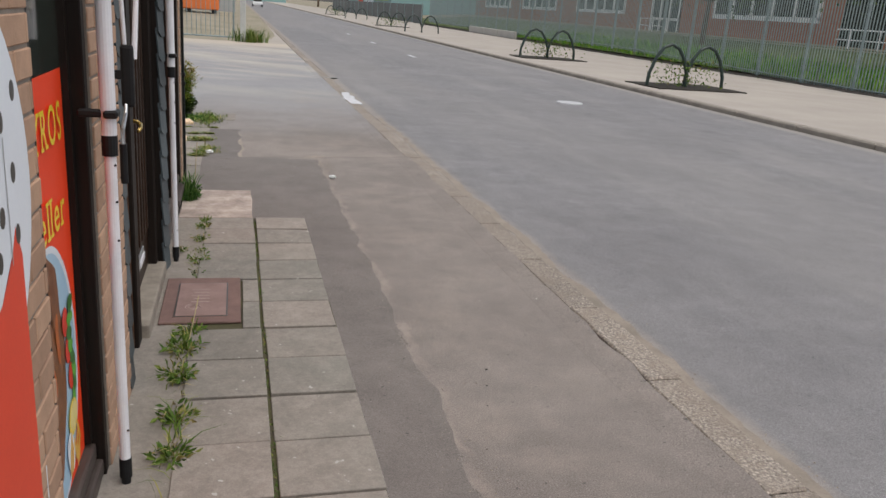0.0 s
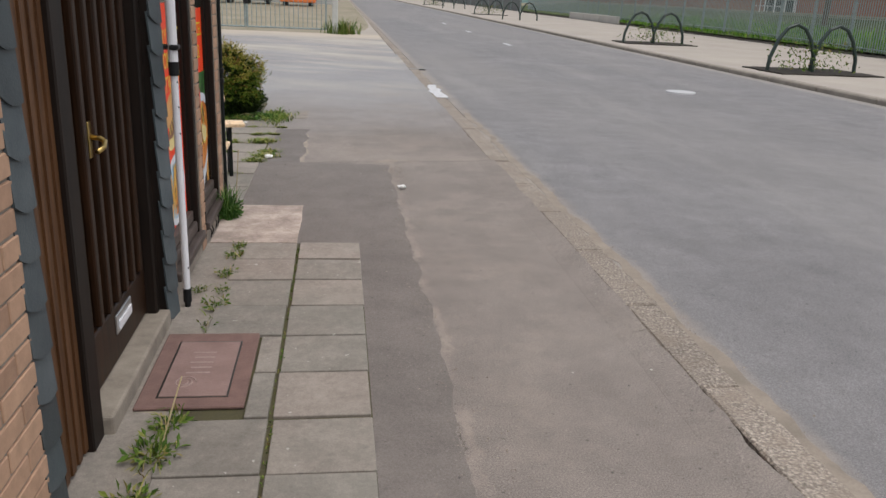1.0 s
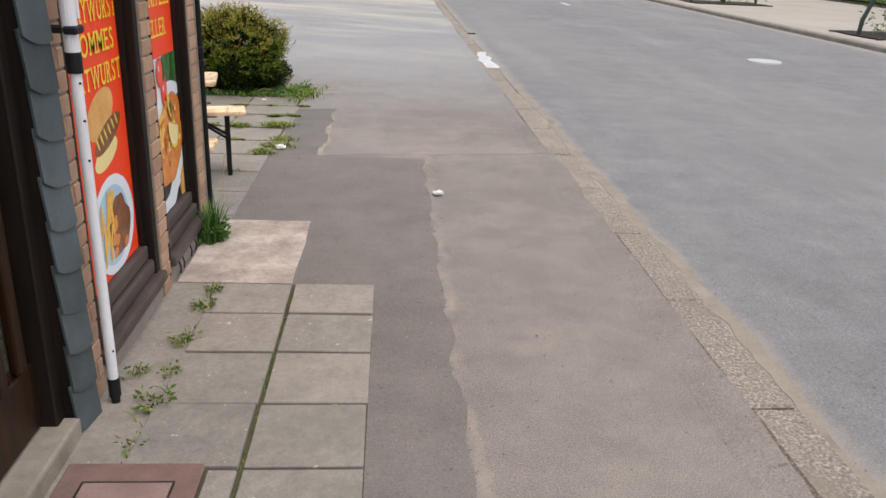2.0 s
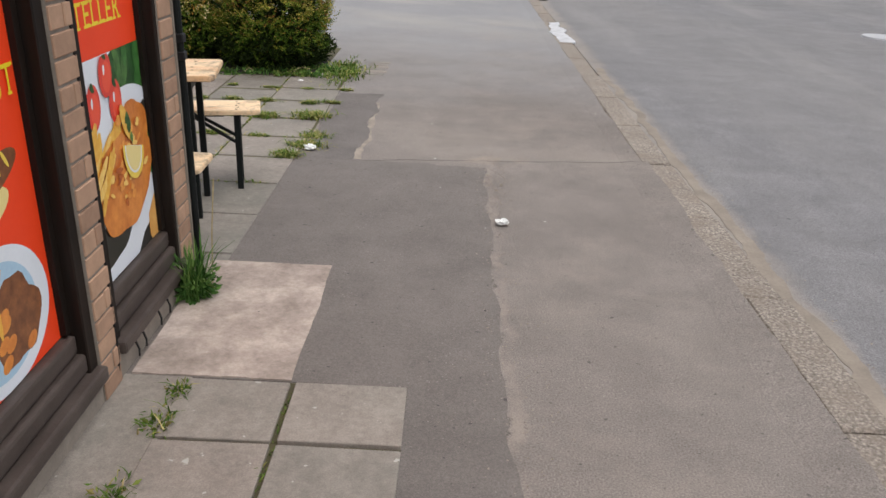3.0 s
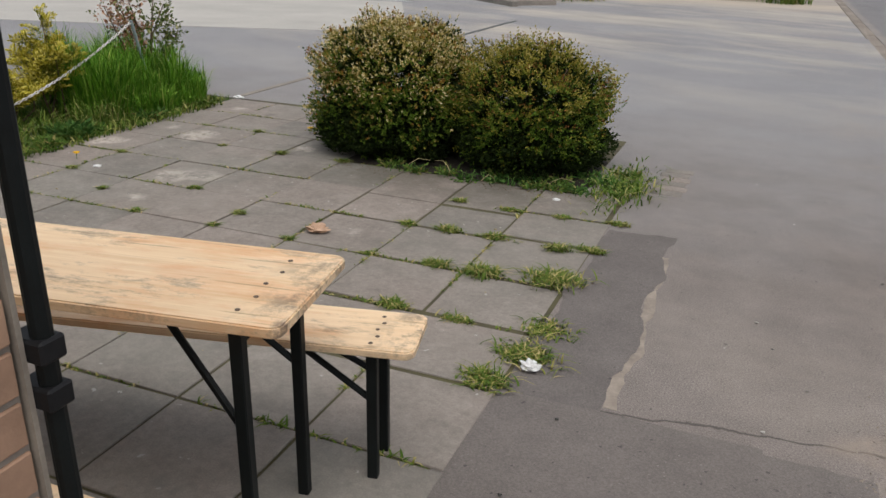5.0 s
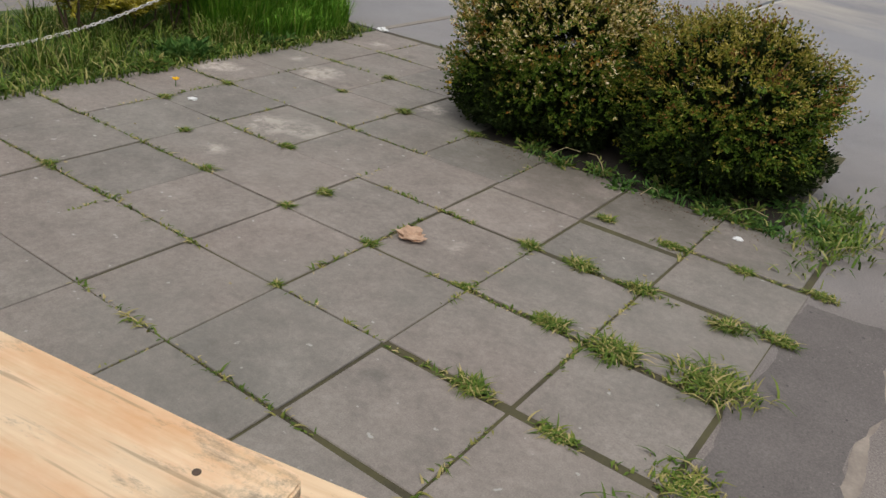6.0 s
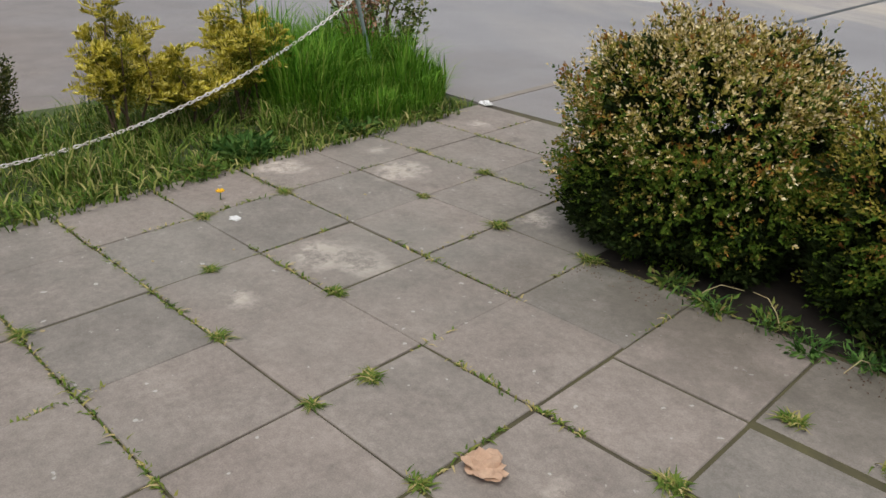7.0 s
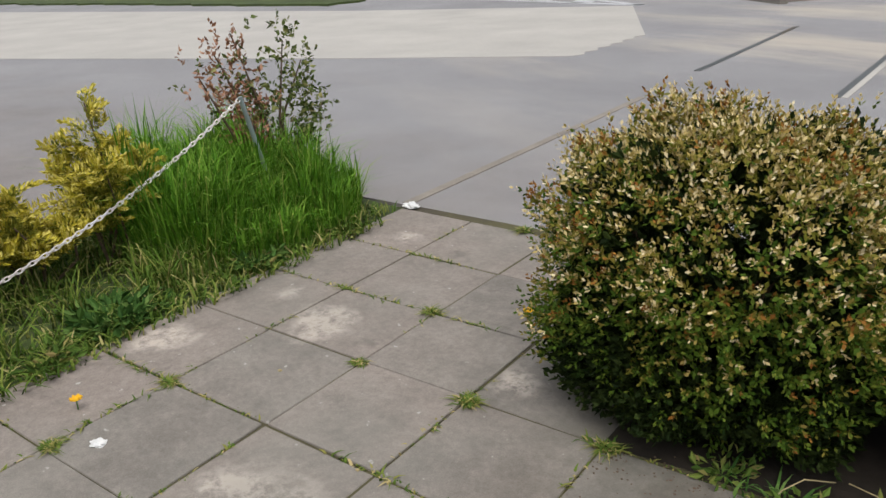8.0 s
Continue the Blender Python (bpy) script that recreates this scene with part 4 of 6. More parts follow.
for i in range(6):
    y = 5.13 + i * 0.128
    part("door_batten", B((DX - 0.01, DX + 0.026, y, y + 0.05, 0.33, 2.19), bevel=0.01, seg=2), M["doorwood"], door)
    if i < 5:
        part("glass_strip", B((DX - 0.008, DX - 0.001, y + 0.062, y + 0.115, 0.36, 2.15)), M["doorglass"], door, "dark ribbed glass strip")
h = part("door_handle", bent([(DX + 0.012, 5.25, 1.06), (DX + 0.05, 5.25, 1.055), (DX + 0.066, 5.245, 1.045), (DX + 0.07, 5.21, 1.03), (DX + 0.066, 5.145, 1.025)], 0.010), M["brass"], door, "brass lever handle", True)
part("handle_plate", B((DX + 0.008, DX + 0.016, 5.225, 5.275, 0.98, 1.12), bevel=0.003), M["brass"], h)
s = part("letter_slot", B((DX + 0.010, DX + 0.020, 5.35, 5.59, 0.20, 0.285), bevel=0.003), M["steel"], door, "metal letter slot")
part("flap", B((DX + 0.020, DX + 0.027, 5.37, 5.57, 0.215, 0.255), bevel=0.002), M["white"], s)

# slates hung on both sides of the doorway
slates = thing("slate_edging", "blue-grey slates hung in overlapping rows beside the door", "slate edging", kind="structure")


def slate_mesh(w):
    bm = bmesh.new()
    hh, k = 0.165, 6
    low = [(-w / 2 + w * i / k, -0.018 * math.sin(math.pi * i / k) - 0.03 * (i / k)) for i in range(k + 1)]
    pts = low + [(w / 2, hh), (-w / 2, hh)]
    a = [bm.verts.new((0.016 if z < 0.1 else 0.004, y, z)) for y, z in pts]
    b = [bm.verts.new((0.008 if z < 0.1 else -0.004, y, z)) for y, z in pts]
    bm.faces.new(a)
    bm.faces.new(list(reversed(b)))
    for i in range(len(pts)):
        j = (i + 1) % len(pts)
        bm.faces.new((b[i], b[j], a[j], a[i]))
    return bm


left = part("slate", slate_mesh(0.15), M["slate"], slates)
right = part("slate", slate_mesh(0.15), M["slate"], slates)
for src, y, x, yaw in ((left, 4.355, 0.578, 0), (right, 6.01, 0.60, -8)):
    part("slate_backing", B((0.36, x - 0.004, y - 0.066, y + 0.066, 0.0, 2.35)), M["darkframe"], slates)
    for i in range(16):
        ob = src if i == 0 else new("slate", src.data)
        ob.parent = slates
        ob.matrix_basis = pose(x + RNG.uniform(0, 0.004), y + RNG.uniform(-0.004, 0.004), 0.03 + i * 0.145, RNG.uniform(-2, 2), 0, yaw)

mat_thing = thing("doormat", "faded red-brown rubber doormat with worn pale centre", "doormat")
part("border", B((0.635, 1.065, 5.045, 5.76, 0.004, 0.02), bevel=0.005), M["mat"], mat_thing)
part("centre", B((0.715, 0.985, 5.13, 5.655, 0.018, 0.0235), bevel=0.002), M["mat2"], mat_thing)
part("groove", B((0.707, 0.715, 5.122, 5.663, 0.018, 0.0215), (0.985, 0.993, 5.122, 5.663, 0.018, 0.0215), (0.715, 0.985, 5.122, 5.13, 0.018, 0.0215), (0.715, 0.985, 5.655, 5.663, 0.018, 0.0215)), M["pblack"], mat_thing)
swirl = [(0.80 + 0.045 * (1 - i / 40) * math.cos(i * 0.45), 5.25 + 0.055 * (1 - i / 40) * math.sin(i * 0.45), 0.0235) for i in range(30)]
part("worn_print", bent(swirl, 0.004, 5), M["matprint"], mat_thing, "faded curling print")
for k in range(5):
    part("worn_print", B((0.79 + 0.012 * (k % 2), 0.89, 5.33 + k * 0.05, 5.345 + k * 0.05, 0.0235, 0.0245)), M["matprint"], mat_thing)

# ---- awning poles ----
for y in (3.585, 6.15):
    p = thing("awning_pole", "white telescopic awning pole with black clamp and foot", "awning pole", (0.655, y, 0), group="awning poles")
    part("pole", T(((0, 0, 0.10), (0, 0, 1.26), 0.0182), n=16), M["white"], p, smooth=False)
    part("upper_tube", T(((0, 0, 1.26), (0, 0, 2.36), 0.0235), n=16), M["white"], p)
    part("foot", T(((0, 0, 0.004), (0, 0, 0.03), 0.016), ((0, 0, 0.03), (0, 0, 0.105), 0.0215), n=16), M["black"], p, "black rubber foot")
    part("clamp_ring", T(((0, 0, 1.20), (0, 0, 1.265), 0.0245), n=16), M["black"], p)
    bracket = part("wall_strap", B((-0.09, 0.026, -0.014, 0.014, 1.32, 1.345), (-0.012, 0.032, -0.034, 0.034, 1.32, 1.345), bevel=0.006), M["black"], p)
    for z in (0.22, 0.92, 1.05, 1.17):
        part("hole", T(((0.0135, -0.011, z), (0.0172, -0.013, z), 0.004), n=8), M["black"], p)
    part("side_rod", T(((0.0, 0.07, 1.36), (0.0, 0.07, 2.36), 0.009), n=8), M["white"], p)

crank = thing("awning_crank", "white awning crank rod with black joint and grip", "crank", (0.69, 3.98, 0))
part("rod", T(((-0.03, 0.02, 1.50), (-0.06, 0.03, 2.36), 0.008), n=8), M["white"], crank)
part("stay", T(((0.0, 0.02, 1.47), (0.035, 0.20, 2.36), 0.010), n=8), M["white"], crank)
part("joint", B((-0.045, 0.0, -0.012, 0.022, 1.30, 1.52), bevel=0.012, seg=2), M["black"], crank)
part("lower_rod", bent([(-0.03, 0.0, 1.32), (-0.03, -0.03, 1.28), (-0.03, -0.12, 1.24), (-0.03, -0.13, 1.18)], 0.007), M["steel"], crank)
part("grip", T(((-0.03, -0.13, 1.05), (-0.03, -0.13, 1.19), 0.013), n=12), M["black"], crank)
part("wall_plate", B((-0.10, -0.04, -0.01, 0.02, 1.40, 1.43)), M["black"], crank)

# dark post and pale trim at the shop's corner
cp = thing("corner_post", "black drainpipe with pale sealing strip at the corner", "drainpipe")
part("pipe", T(((0.604, 8.056, 0.0), (0.604, 8.056, 2.4), 0.015), n=12), M["blacksteel"], cp)
part("sealing_strip", B((0.555, 0.597, 8.025, 8.033, 0.0, 2.4)), M["step"], cp)
for z in (0.95, 1.02):
    part("pipe_clip", B((0.56, 0.624, 8.034, 8.076, z, z + 0.035), bevel=0.004), M["black"], cp)
cable = thing("cable", "thin black cable running up the brick pier", "cable")
part("run", bent([(0.588, 7.19, 0.05), (0.592, 7.195, 0.12), (0.587, 7.20, 0.6), (0.588, 7.195, 1.2), (0.587, 7.20, 2.3)], 0.004, 6), M["black"], cable)
for y in (7.33, 7.40, 7.56, 7.66):
    part("tail", bent([(FACE + 0.002, y, 0.09), (FACE + 0.012, y + 0.004, 0.05), (FACE + 0.004, y + 0.02, 0.012)], 0.004, 5), M["black"], cable)

# ---- beer table and benches ----
def beer_furniture(name, length, width, height, thick, label, category):
    ob = thing(name, label, category, group="beer garden set")
    bm = B((-length, 0, -width / 2, width / 2, height - thick, height))
    corner = [e for e in bm.edges if abs(e.verts[0].co.z - e.verts[1].co.z) > thick / 2]
    bmesh.ops.bevel(bm, geom=corner, offset=0.03, segments=4, profile=0.5, affect="EDGES")
    bmesh.ops.bevel(bm, geom=[e for e in bm.edges if e.calc_face_angle(0) > 0.6], offset=0.004, segments=2, affect="EDGES")
    part("top", bm, M["beerwood"], ob)
    for k in (-1, 1):
        part("batten", B((-length + 0.25, -0.2, k * width * 0.22 - 0.012, k * width * 0.22 + 0.012, height - thick - 0.02, height - thick)), M["blacksteel"], ob)
    inset = 0.13
    for end in (-inset, -length + inset):
        sgn = 1 if end > -length / 2 else -1
        for k in (-1, 1):
            y = k * (width / 2 - 0.055)
            part("leg", B((end - 0.016, end + 0.016, y - 0.016, y + 0.016, 0.003, height - thick), bevel=0.003), M["blacksteel"], ob)
            part("brace", T(((end, y, height * 0.58), (end - sgn * 0.26, y * 0.5, height - thick - 0.01), 0.010), n=8), M["blacksteel"], ob)
        part("cross_bar", B((end - 0.010, end + 0.010, -width / 2 + 0.05, width / 2 - 0.05, height - thick - 0.055, height - thick - 0.03)), M["blacksteel"], ob)
        for k in range(5):
            part("screw", T(((end + 0.01 * (k % 2), -width * 0.35 + k * width * 0.17, height - 0.002), (end + 0.01 * (k % 2), -width * 0.35 + k * width * 0.17, height + 0.0012), 0.0065), n=10), M["rust"], ob)
    return ob


table = beer_furniture("beer_table", 2.2, 0.44, 0.757, 0.028, "weathered pine folding beer table with black steel legs", "table")
table.matrix_basis = pose(0.505, 8.890, 0, 0, 0, 9.5)
bench = beer_furniture("beer_bench", 2.2, 0.25, 0.475, 0.026, "weathered pine folding beer bench with black steel legs", "bench")
bench.matrix_basis = pose(0.61, 9.28, 0, 0, 0, 13)
copy_thing(bench, pose(0.615, 8.235, 0, 0, 0, 1.2))

# ---- plants ----
def leaves(centres, normals, size, aspect=0.5, jitter=0.7, rng=RNG):
    """Small pointed leaves, each an island of its own."""
    n = len(centres)
    d = normals + rng.normal(0, jitter, (n, 3))
    d /= np.linalg.norm(d, axis=1)[:, None]
    s = np.cross(d, rng.normal(0, 1, (n, 3)))
    s /= np.linalg.norm(s, axis=1)[:, None]
    w = np.cross(d, s)
    L = (size * rng.uniform(0.65, 1.3, n))[:, None]
    base, tip = centres, centres + d * L
    mid = centres + d * L * 0.5 + w * L * 0.10
    v = np.stack([base, mid + s * L * aspect / 2, tip, mid - s * L * aspect / 2], 1).reshape(-1, 3)
    f = np.arange(4 * n).reshape(-1, 4)
    return v.tolist(), [], f.tolist()


def crown(centre, radii, sprigs, per, size, rough=0.12, boxy=2.5, floor_z=0.02, depth=(0.8, 1.02), seed=1, reach=0.07):
    """Leaf sprigs over a lumpy, slightly boxy dome."""
    rng = np.random.default_rng(seed)
    d = rng.normal(0, 1, (sprigs, 3))
    d /= np.linalg.norm(d, axis=1)[:, None]
    hub = d[: max(8, sprigs // 9)]
    d = np.where(rng.random((sprigs, 1)) < 0.68, hub[rng.integers(0, len(hub), sprigs)] + rng.normal(0, 0.055, (sprigs, 3)), d)
    d /= np.linalg.norm(d, axis=1)[:, None]
    k = (np.abs(d) ** boxy).sum(1) ** (-1 / boxy)
    lump = np.array([noise.noise(Vector(v) * 2.0 + Vector((seed * 3.1, 0, 0))) + 0.6 * noise.noise(Vector(v) * 5.5 + Vector((0, seed, 0))) for v in d.tolist()])
    r = k * (1 + rough * lump) * rng.uniform(*depth, sprigs)
    p = np.array(centre) + d * r[:, None] * np.array(radii)
    up = d * [1, 1, 0.8] + [0, 0, 0.55]
    up /= np.linalg.norm(up, axis=1)[:, None]
    along = rng.uniform(0, reach, (sprigs, per, 1))
    c = (p[:, None, :] + up[:, None, :] * along + rng.normal(0, reach * 0.13, (sprigs, per, 3))).reshape(-1, 3)
    nn = np.repeat(up, per, 0)
    keep = c[:, 2] > floor_z
    return leaves(c[keep], nn[keep], size, 0.52, 0.45, rng)


def twigs(base, tips, r=0.008, seed=0):
    """Crooked stems from base to the tips."""
    bm = bmesh.new()
    rng = np.random.default_rng(seed)
    for t in tips:
        a, b = Vector(base) + Vector(rng.normal(0, 0.05, 3)) * Vector((1, 1, 0)), Vector(t)
        m = a.lerp(b, 0.5) + Vector(rng.normal(0, 0.05, 3))
        tube(bm, a, m, r, r * 0.75, 6)
        tube(bm, m, b, r * 0.75, r * 0.3, 6)
    return bm


def sprigs(p, up, rng, length, leaf, tone, levels=4, spread=0.85):
    """Opposite leaf pairs up short shoots; tone gives each shoot's lower and upper leaf class."""
    n = len(p)
    up = up + rng.normal(0, 0.28, (n, 3))
    up /= np.linalg.norm(up, axis=1)[:, None]
    side = np.cross(up, rng.normal(0, 1, (n, 3)))
    side /= np.linalg.norm(side, axis=1)[:, None]
    cross = np.cross(up, side)
    ln = length * rng.uniform(0.6, 1.35, (n, 1))
    verts, cls = [], []
    for lev in range(levels):
        f = (lev + 0.4) / levels
        for sgn in (-1, 1):
            out = (side if lev % 2 else cross) * sgn
            d = out * spread * (1.05 - 0.55 * f) + up * (0.45 + 0.75 * f) + rng.normal(0, 0.20, (n, 3))
            d /= np.linalg.norm(d, axis=1)[:, None]
            w = np.cross(d, up + 0.3 * rng.normal(0, 1, (n, 3)))
            w /= np.linalg.norm(w, axis=1)[:, None] + 1e-6
            ll = leaf * rng.uniform(0.7, 1.25, (n, 1)) * (1.1 - 0.35 * f)
            base = p + up * ln * f
            mid = base + d * ll * 0.55
            verts.append(np.stack([base, mid + w * ll * 0.25, base + d * ll, mid - w * ll * 0.25], 1))
            cls.append(np.where(f > 0.45, tone[:, 1], tone[:, 0]))
    return np.stack(verts, 1).reshape(-1, 3), np.stack(cls, 1).reshape(-1)


def dome(centre, radii, n, rough, boxy, depth, seed, clump):
    """Points and outward directions over a lumpy dome, gathered in clumps."""
    rng = np.random.default_rng(seed)
    d = rng.normal(0, 1, (n, 3))
    d /= np.linalg.norm(d, axis=1)[:, None]
    hub = d[: max(8, n // 7)]
    d = np.where(rng.random((n, 1)) < clump, hub[rng.integers(0, len(hub), n)] + rng.normal(0, 0.06, (n, 3)), d)
    d /= np.linalg.norm(d, axis=1)[:, None]
    k = (np.abs(d) ** boxy).sum(1) ** (-1 / boxy)
    lump = np.array([noise.noise(Vector(v) * 2.2 + Vector((seed * 3.1, 0, 0))) + 0.7 * noise.noise(Vector(v) * 6.0 + Vector((0, seed, 0))) for v in d.tolist()])
    r = k * (1 + rough * lump) * rng.uniform(*depth, n)
    p = np.array(centre) + d * r[:, None] * np.array(radii)
    up = d * [1, 1, 0.8] + [0, 0, 0.45]
    keep = p[:, 2] > 0.02
    return p[keep], up[keep] / np.linalg.norm(up[keep], axis=1)[:, None], lump[keep], d[keep], rng


def bush(centre, radii, materials, seed, count, bleach, label, rough, boxy, shoot):
    """Inner and low leaves painted dark as shade, then green shoots, bleached and brown ones where the top takes the
    sun.
    """
    ob = thing("bush", label, "bush", group="clipped bushes")
    cx, cy, cz = centre
    tips = [(cx + radii[0] * 0.75 * math.cos(a), cy + radii[1] * 0.75 * math.sin(a), cz + radii[2] * h) for a, h in [(k * 0.7, -0.5 + 0.16 * (k % 9)) for k in range(26)]]
    part("woody_core", twigs((cx, cy, -0.02), tips, 0.011, seed), M["twig"], ob)
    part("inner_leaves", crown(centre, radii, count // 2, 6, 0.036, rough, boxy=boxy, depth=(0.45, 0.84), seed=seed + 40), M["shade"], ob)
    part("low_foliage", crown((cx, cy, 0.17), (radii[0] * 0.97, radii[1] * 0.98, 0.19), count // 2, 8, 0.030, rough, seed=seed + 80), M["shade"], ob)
    p, up, lump, d, rng = dome(centre, radii, count, rough, boxy, (0.80, 1.03), seed, 0.72)
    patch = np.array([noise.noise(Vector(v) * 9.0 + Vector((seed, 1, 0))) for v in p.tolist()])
    # height term bleaches the top and paints shade into the colour of lower shoots
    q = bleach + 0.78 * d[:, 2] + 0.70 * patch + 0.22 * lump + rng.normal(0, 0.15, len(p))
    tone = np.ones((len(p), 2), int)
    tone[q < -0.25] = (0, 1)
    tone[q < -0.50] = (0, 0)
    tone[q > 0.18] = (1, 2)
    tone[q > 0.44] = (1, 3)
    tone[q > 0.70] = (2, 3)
    rust = (patch + rng.normal(0, 0.12, len(p)) < -0.42) | (rng.random(len(p)) < 0.02)
    tone[rust & (q > -0.2)] = (2, 4)
    stray = rng.random(len(p)) < 0.07
    p[stray] += up[stray] * rng.uniform(0.02, 0.07, (int(stray.sum()), 1))
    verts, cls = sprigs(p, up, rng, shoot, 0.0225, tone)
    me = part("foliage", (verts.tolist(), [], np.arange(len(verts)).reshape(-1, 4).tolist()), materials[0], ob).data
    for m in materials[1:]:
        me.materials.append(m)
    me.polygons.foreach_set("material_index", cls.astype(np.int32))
    return ob


LEAF = [leaf_material("shaded_box_leaves", [(0.1, (0.012, 0.028, 0.005)), (1.0, (0.030, 0.055, 0.009))]),
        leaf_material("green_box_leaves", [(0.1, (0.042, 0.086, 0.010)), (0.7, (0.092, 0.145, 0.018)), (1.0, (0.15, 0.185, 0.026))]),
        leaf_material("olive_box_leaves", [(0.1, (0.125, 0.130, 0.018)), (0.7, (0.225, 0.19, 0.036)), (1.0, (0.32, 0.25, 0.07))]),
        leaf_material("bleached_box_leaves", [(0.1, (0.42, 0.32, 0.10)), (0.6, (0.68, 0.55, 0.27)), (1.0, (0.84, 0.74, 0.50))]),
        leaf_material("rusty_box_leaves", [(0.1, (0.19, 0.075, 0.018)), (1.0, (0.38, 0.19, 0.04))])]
LOOSE = [LEAF[0], LEAF[1],
         leaf_material("yellowing_box_leaves", [(0.1, (0.105, 0.125, 0.015)), (1.0, (0.24, 0.20, 0.03))]),
         leaf_material("yellow_box_tips", [(0.1, (0.22, 0.20, 0.03)), (0.7, (0.36, 0.29, 0.06)), (1.0, (0.55, 0.46, 0.17))]),
         leaf_material("red_brown_box_leaves", [(0.1, (0.15, 0.06, 0.02)), (1.0, (0.31, 0.15, 0.045))])]
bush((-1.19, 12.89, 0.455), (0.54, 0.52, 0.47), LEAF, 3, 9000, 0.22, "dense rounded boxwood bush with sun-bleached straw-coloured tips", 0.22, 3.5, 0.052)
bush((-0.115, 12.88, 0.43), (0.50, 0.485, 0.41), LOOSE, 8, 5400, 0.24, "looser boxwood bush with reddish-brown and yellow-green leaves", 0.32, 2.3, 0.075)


def blades(places, height, width, lean=0.35, seed=1, material=None, name="grass", label="", parent=None, curl=0.4):
    """Tapered, bent blades, one at each (x, y, z)."""
    rng = np.random.default_rng(seed)
    p = np.asarray(places, float)
    n = len(p)
    h = height * rng.uniform(0.45, 1.25, n)[:, None]
    h = h * np.array([0.95 + 0.75 * noise.noise(Vector((q[0] * 4.5, q[1] * 4.5, seed))) for q in p.tolist()])[:, None]
    a = rng.uniform(0, 2 * np.pi, n)
    d = np.stack([np.cos(a), np.sin(a), np.zeros(n)], 1)
    s = np.stack([-np.sin(a), np.cos(a), np.zeros(n)], 1) * width * rng.uniform(0.6, 1.4, n)[:, None]
    ln = lean * rng.uniform(0.2, 1.6, n)[:, None]
    up = np.array([0, 0, 1.0])
    lo = p + up * h * 0.36 + d * h * ln * 0.13
    m = p + up * h * (0.70 - curl * ln * 0.10) + d * h * ln * 0.46
    t = p + up * h * (0.98 - curl * ln * 0.55) + d * h * ln
    v = np.stack([p - s, p + s, lo + s, lo - s, m + s * 0.75, m - s * 0.75, t], 1).reshape(-1, 3).tolist()
    f = []
    for i in range(0, 7 * n, 7):
        f += [(i, i + 1, i + 2, i + 3), (i + 3, i + 2, i + 4, i + 5), (i + 5, i + 4, i + 6)]
    return part(name, (v, [], f), material or M["grass"], parent, label)


def scatter(n, x0, x1, y0, y1, seed, z=0.0):
    rng = np.random.default_rng(seed)
    return np.stack([rng.uniform(x0, x1, n), rng.uniform(y0, y1, n), np.full(n, z)], 1)


# planted strip with grass behind the terrace
tagged(part("planting_strip", ragged(-5.4, -3.44, 2.0, 13.9, -0.08, 0.085, 0.05, 31, 0.1), M["lawn"]), "earth bed of the planted strip", "soil", kind="structure")
rng = np.random.default_rng(11)
low_places = scatter(14000, -5.2, -3.46, 7.5, 13.8, 4)
tagged(blades(low_places, 0.085, 0.0038, 1.0, 5, M["roughgrass"]), "short ragged grass and weeds in the planted strip", "grass", kind="stuff")
tall = scatter(21000, -4.85, -3.52, 12.45, 13.85, 6)
keep = (np.hypot((tall[:, 0] + 4.15) / 0.66, (tall[:, 1] - 13.2) / 0.76) < 1)
tall = tall[keep]
rim = np.clip((-3.50 - tall[:, 0]) / 0.42, 0.25, 1.0) * np.clip((13.98 - tall[:, 1]) / 0.40, 0.35, 1.0)
for lo_r, hi_r, hh, sd in ((0.0, 0.5, 0.27, 7), (0.5, 0.8, 0.42, 8), (0.8, 1.01, 0.54, 9)):
    band_pl = tall[(rim >= lo_r) & (rim < hi_r)]
    tagged(blades(band_pl, hh, 0.0040, 0.42, sd, curl=0.8), "tall lush green grass at the end of the strip", "grass", kind="stuff")
mid = scatter(4200, -4.9, -3.62, 10.9, 12.9, 16)
mid = mid[[noise.noise(Vector((q[0] * 2.6, q[1] * 2.6, 4))) > -0.12 for q in mid.tolist()]]
tagged(blades(mid, 0.24, 0.0038, 0.75, 17, M["roughgrass"], curl=0.8), "knee-high grass between the shrubs", "grass", kind="stuff")
edge = scatter(2600, -3.66, -3.36, 8.0, 13.6, 26)
tagged(blades(edge, 0.085, 0.0050, 1.2, 27, M["roughgrass"]), "low grass fringe creeping over the slab edge", "grass", kind="stuff")


def broad_weed(x, y, r, n, seed, material="weed", h=0.05, name="weed", label="broad-leaved weed growing from a paving joint", z=0.0):
    rr = np.random.default_rng(seed)
    n = int(n * 1.7)
    a = rr.uniform(0, 2 * np.pi, n)
    d = np.stack([np.cos(a), np.sin(a), rr.uniform(0.15, 1.1, n)], 1)
    c = np.stack([np.full(n, x), np.full(n, y), np.full(n, z + 0.006)], 1) + d * (r * rr.uniform(0.05, 0.55, n))[:, None] * [1, 1, h / max(r, 0.01)]
    ob = thing(name, label, "weed", group="joint weeds")
    part("rosette", leaves(c, d * [1, 1, 0.45], r * 0.26, 0.40, 0.6, rr), M[material], ob)
    return ob


broad_weed(-3.60, 11.97, 0.27, 420, 3, "greenweed", 0.15, "weed", "dark green leafy weed spilling over the slabs")
broad_weed(-3.56, 12.8, 0.20, 220, 13, "greenweed", 0.12, "weed", "leafy weed at the edge of the grass")

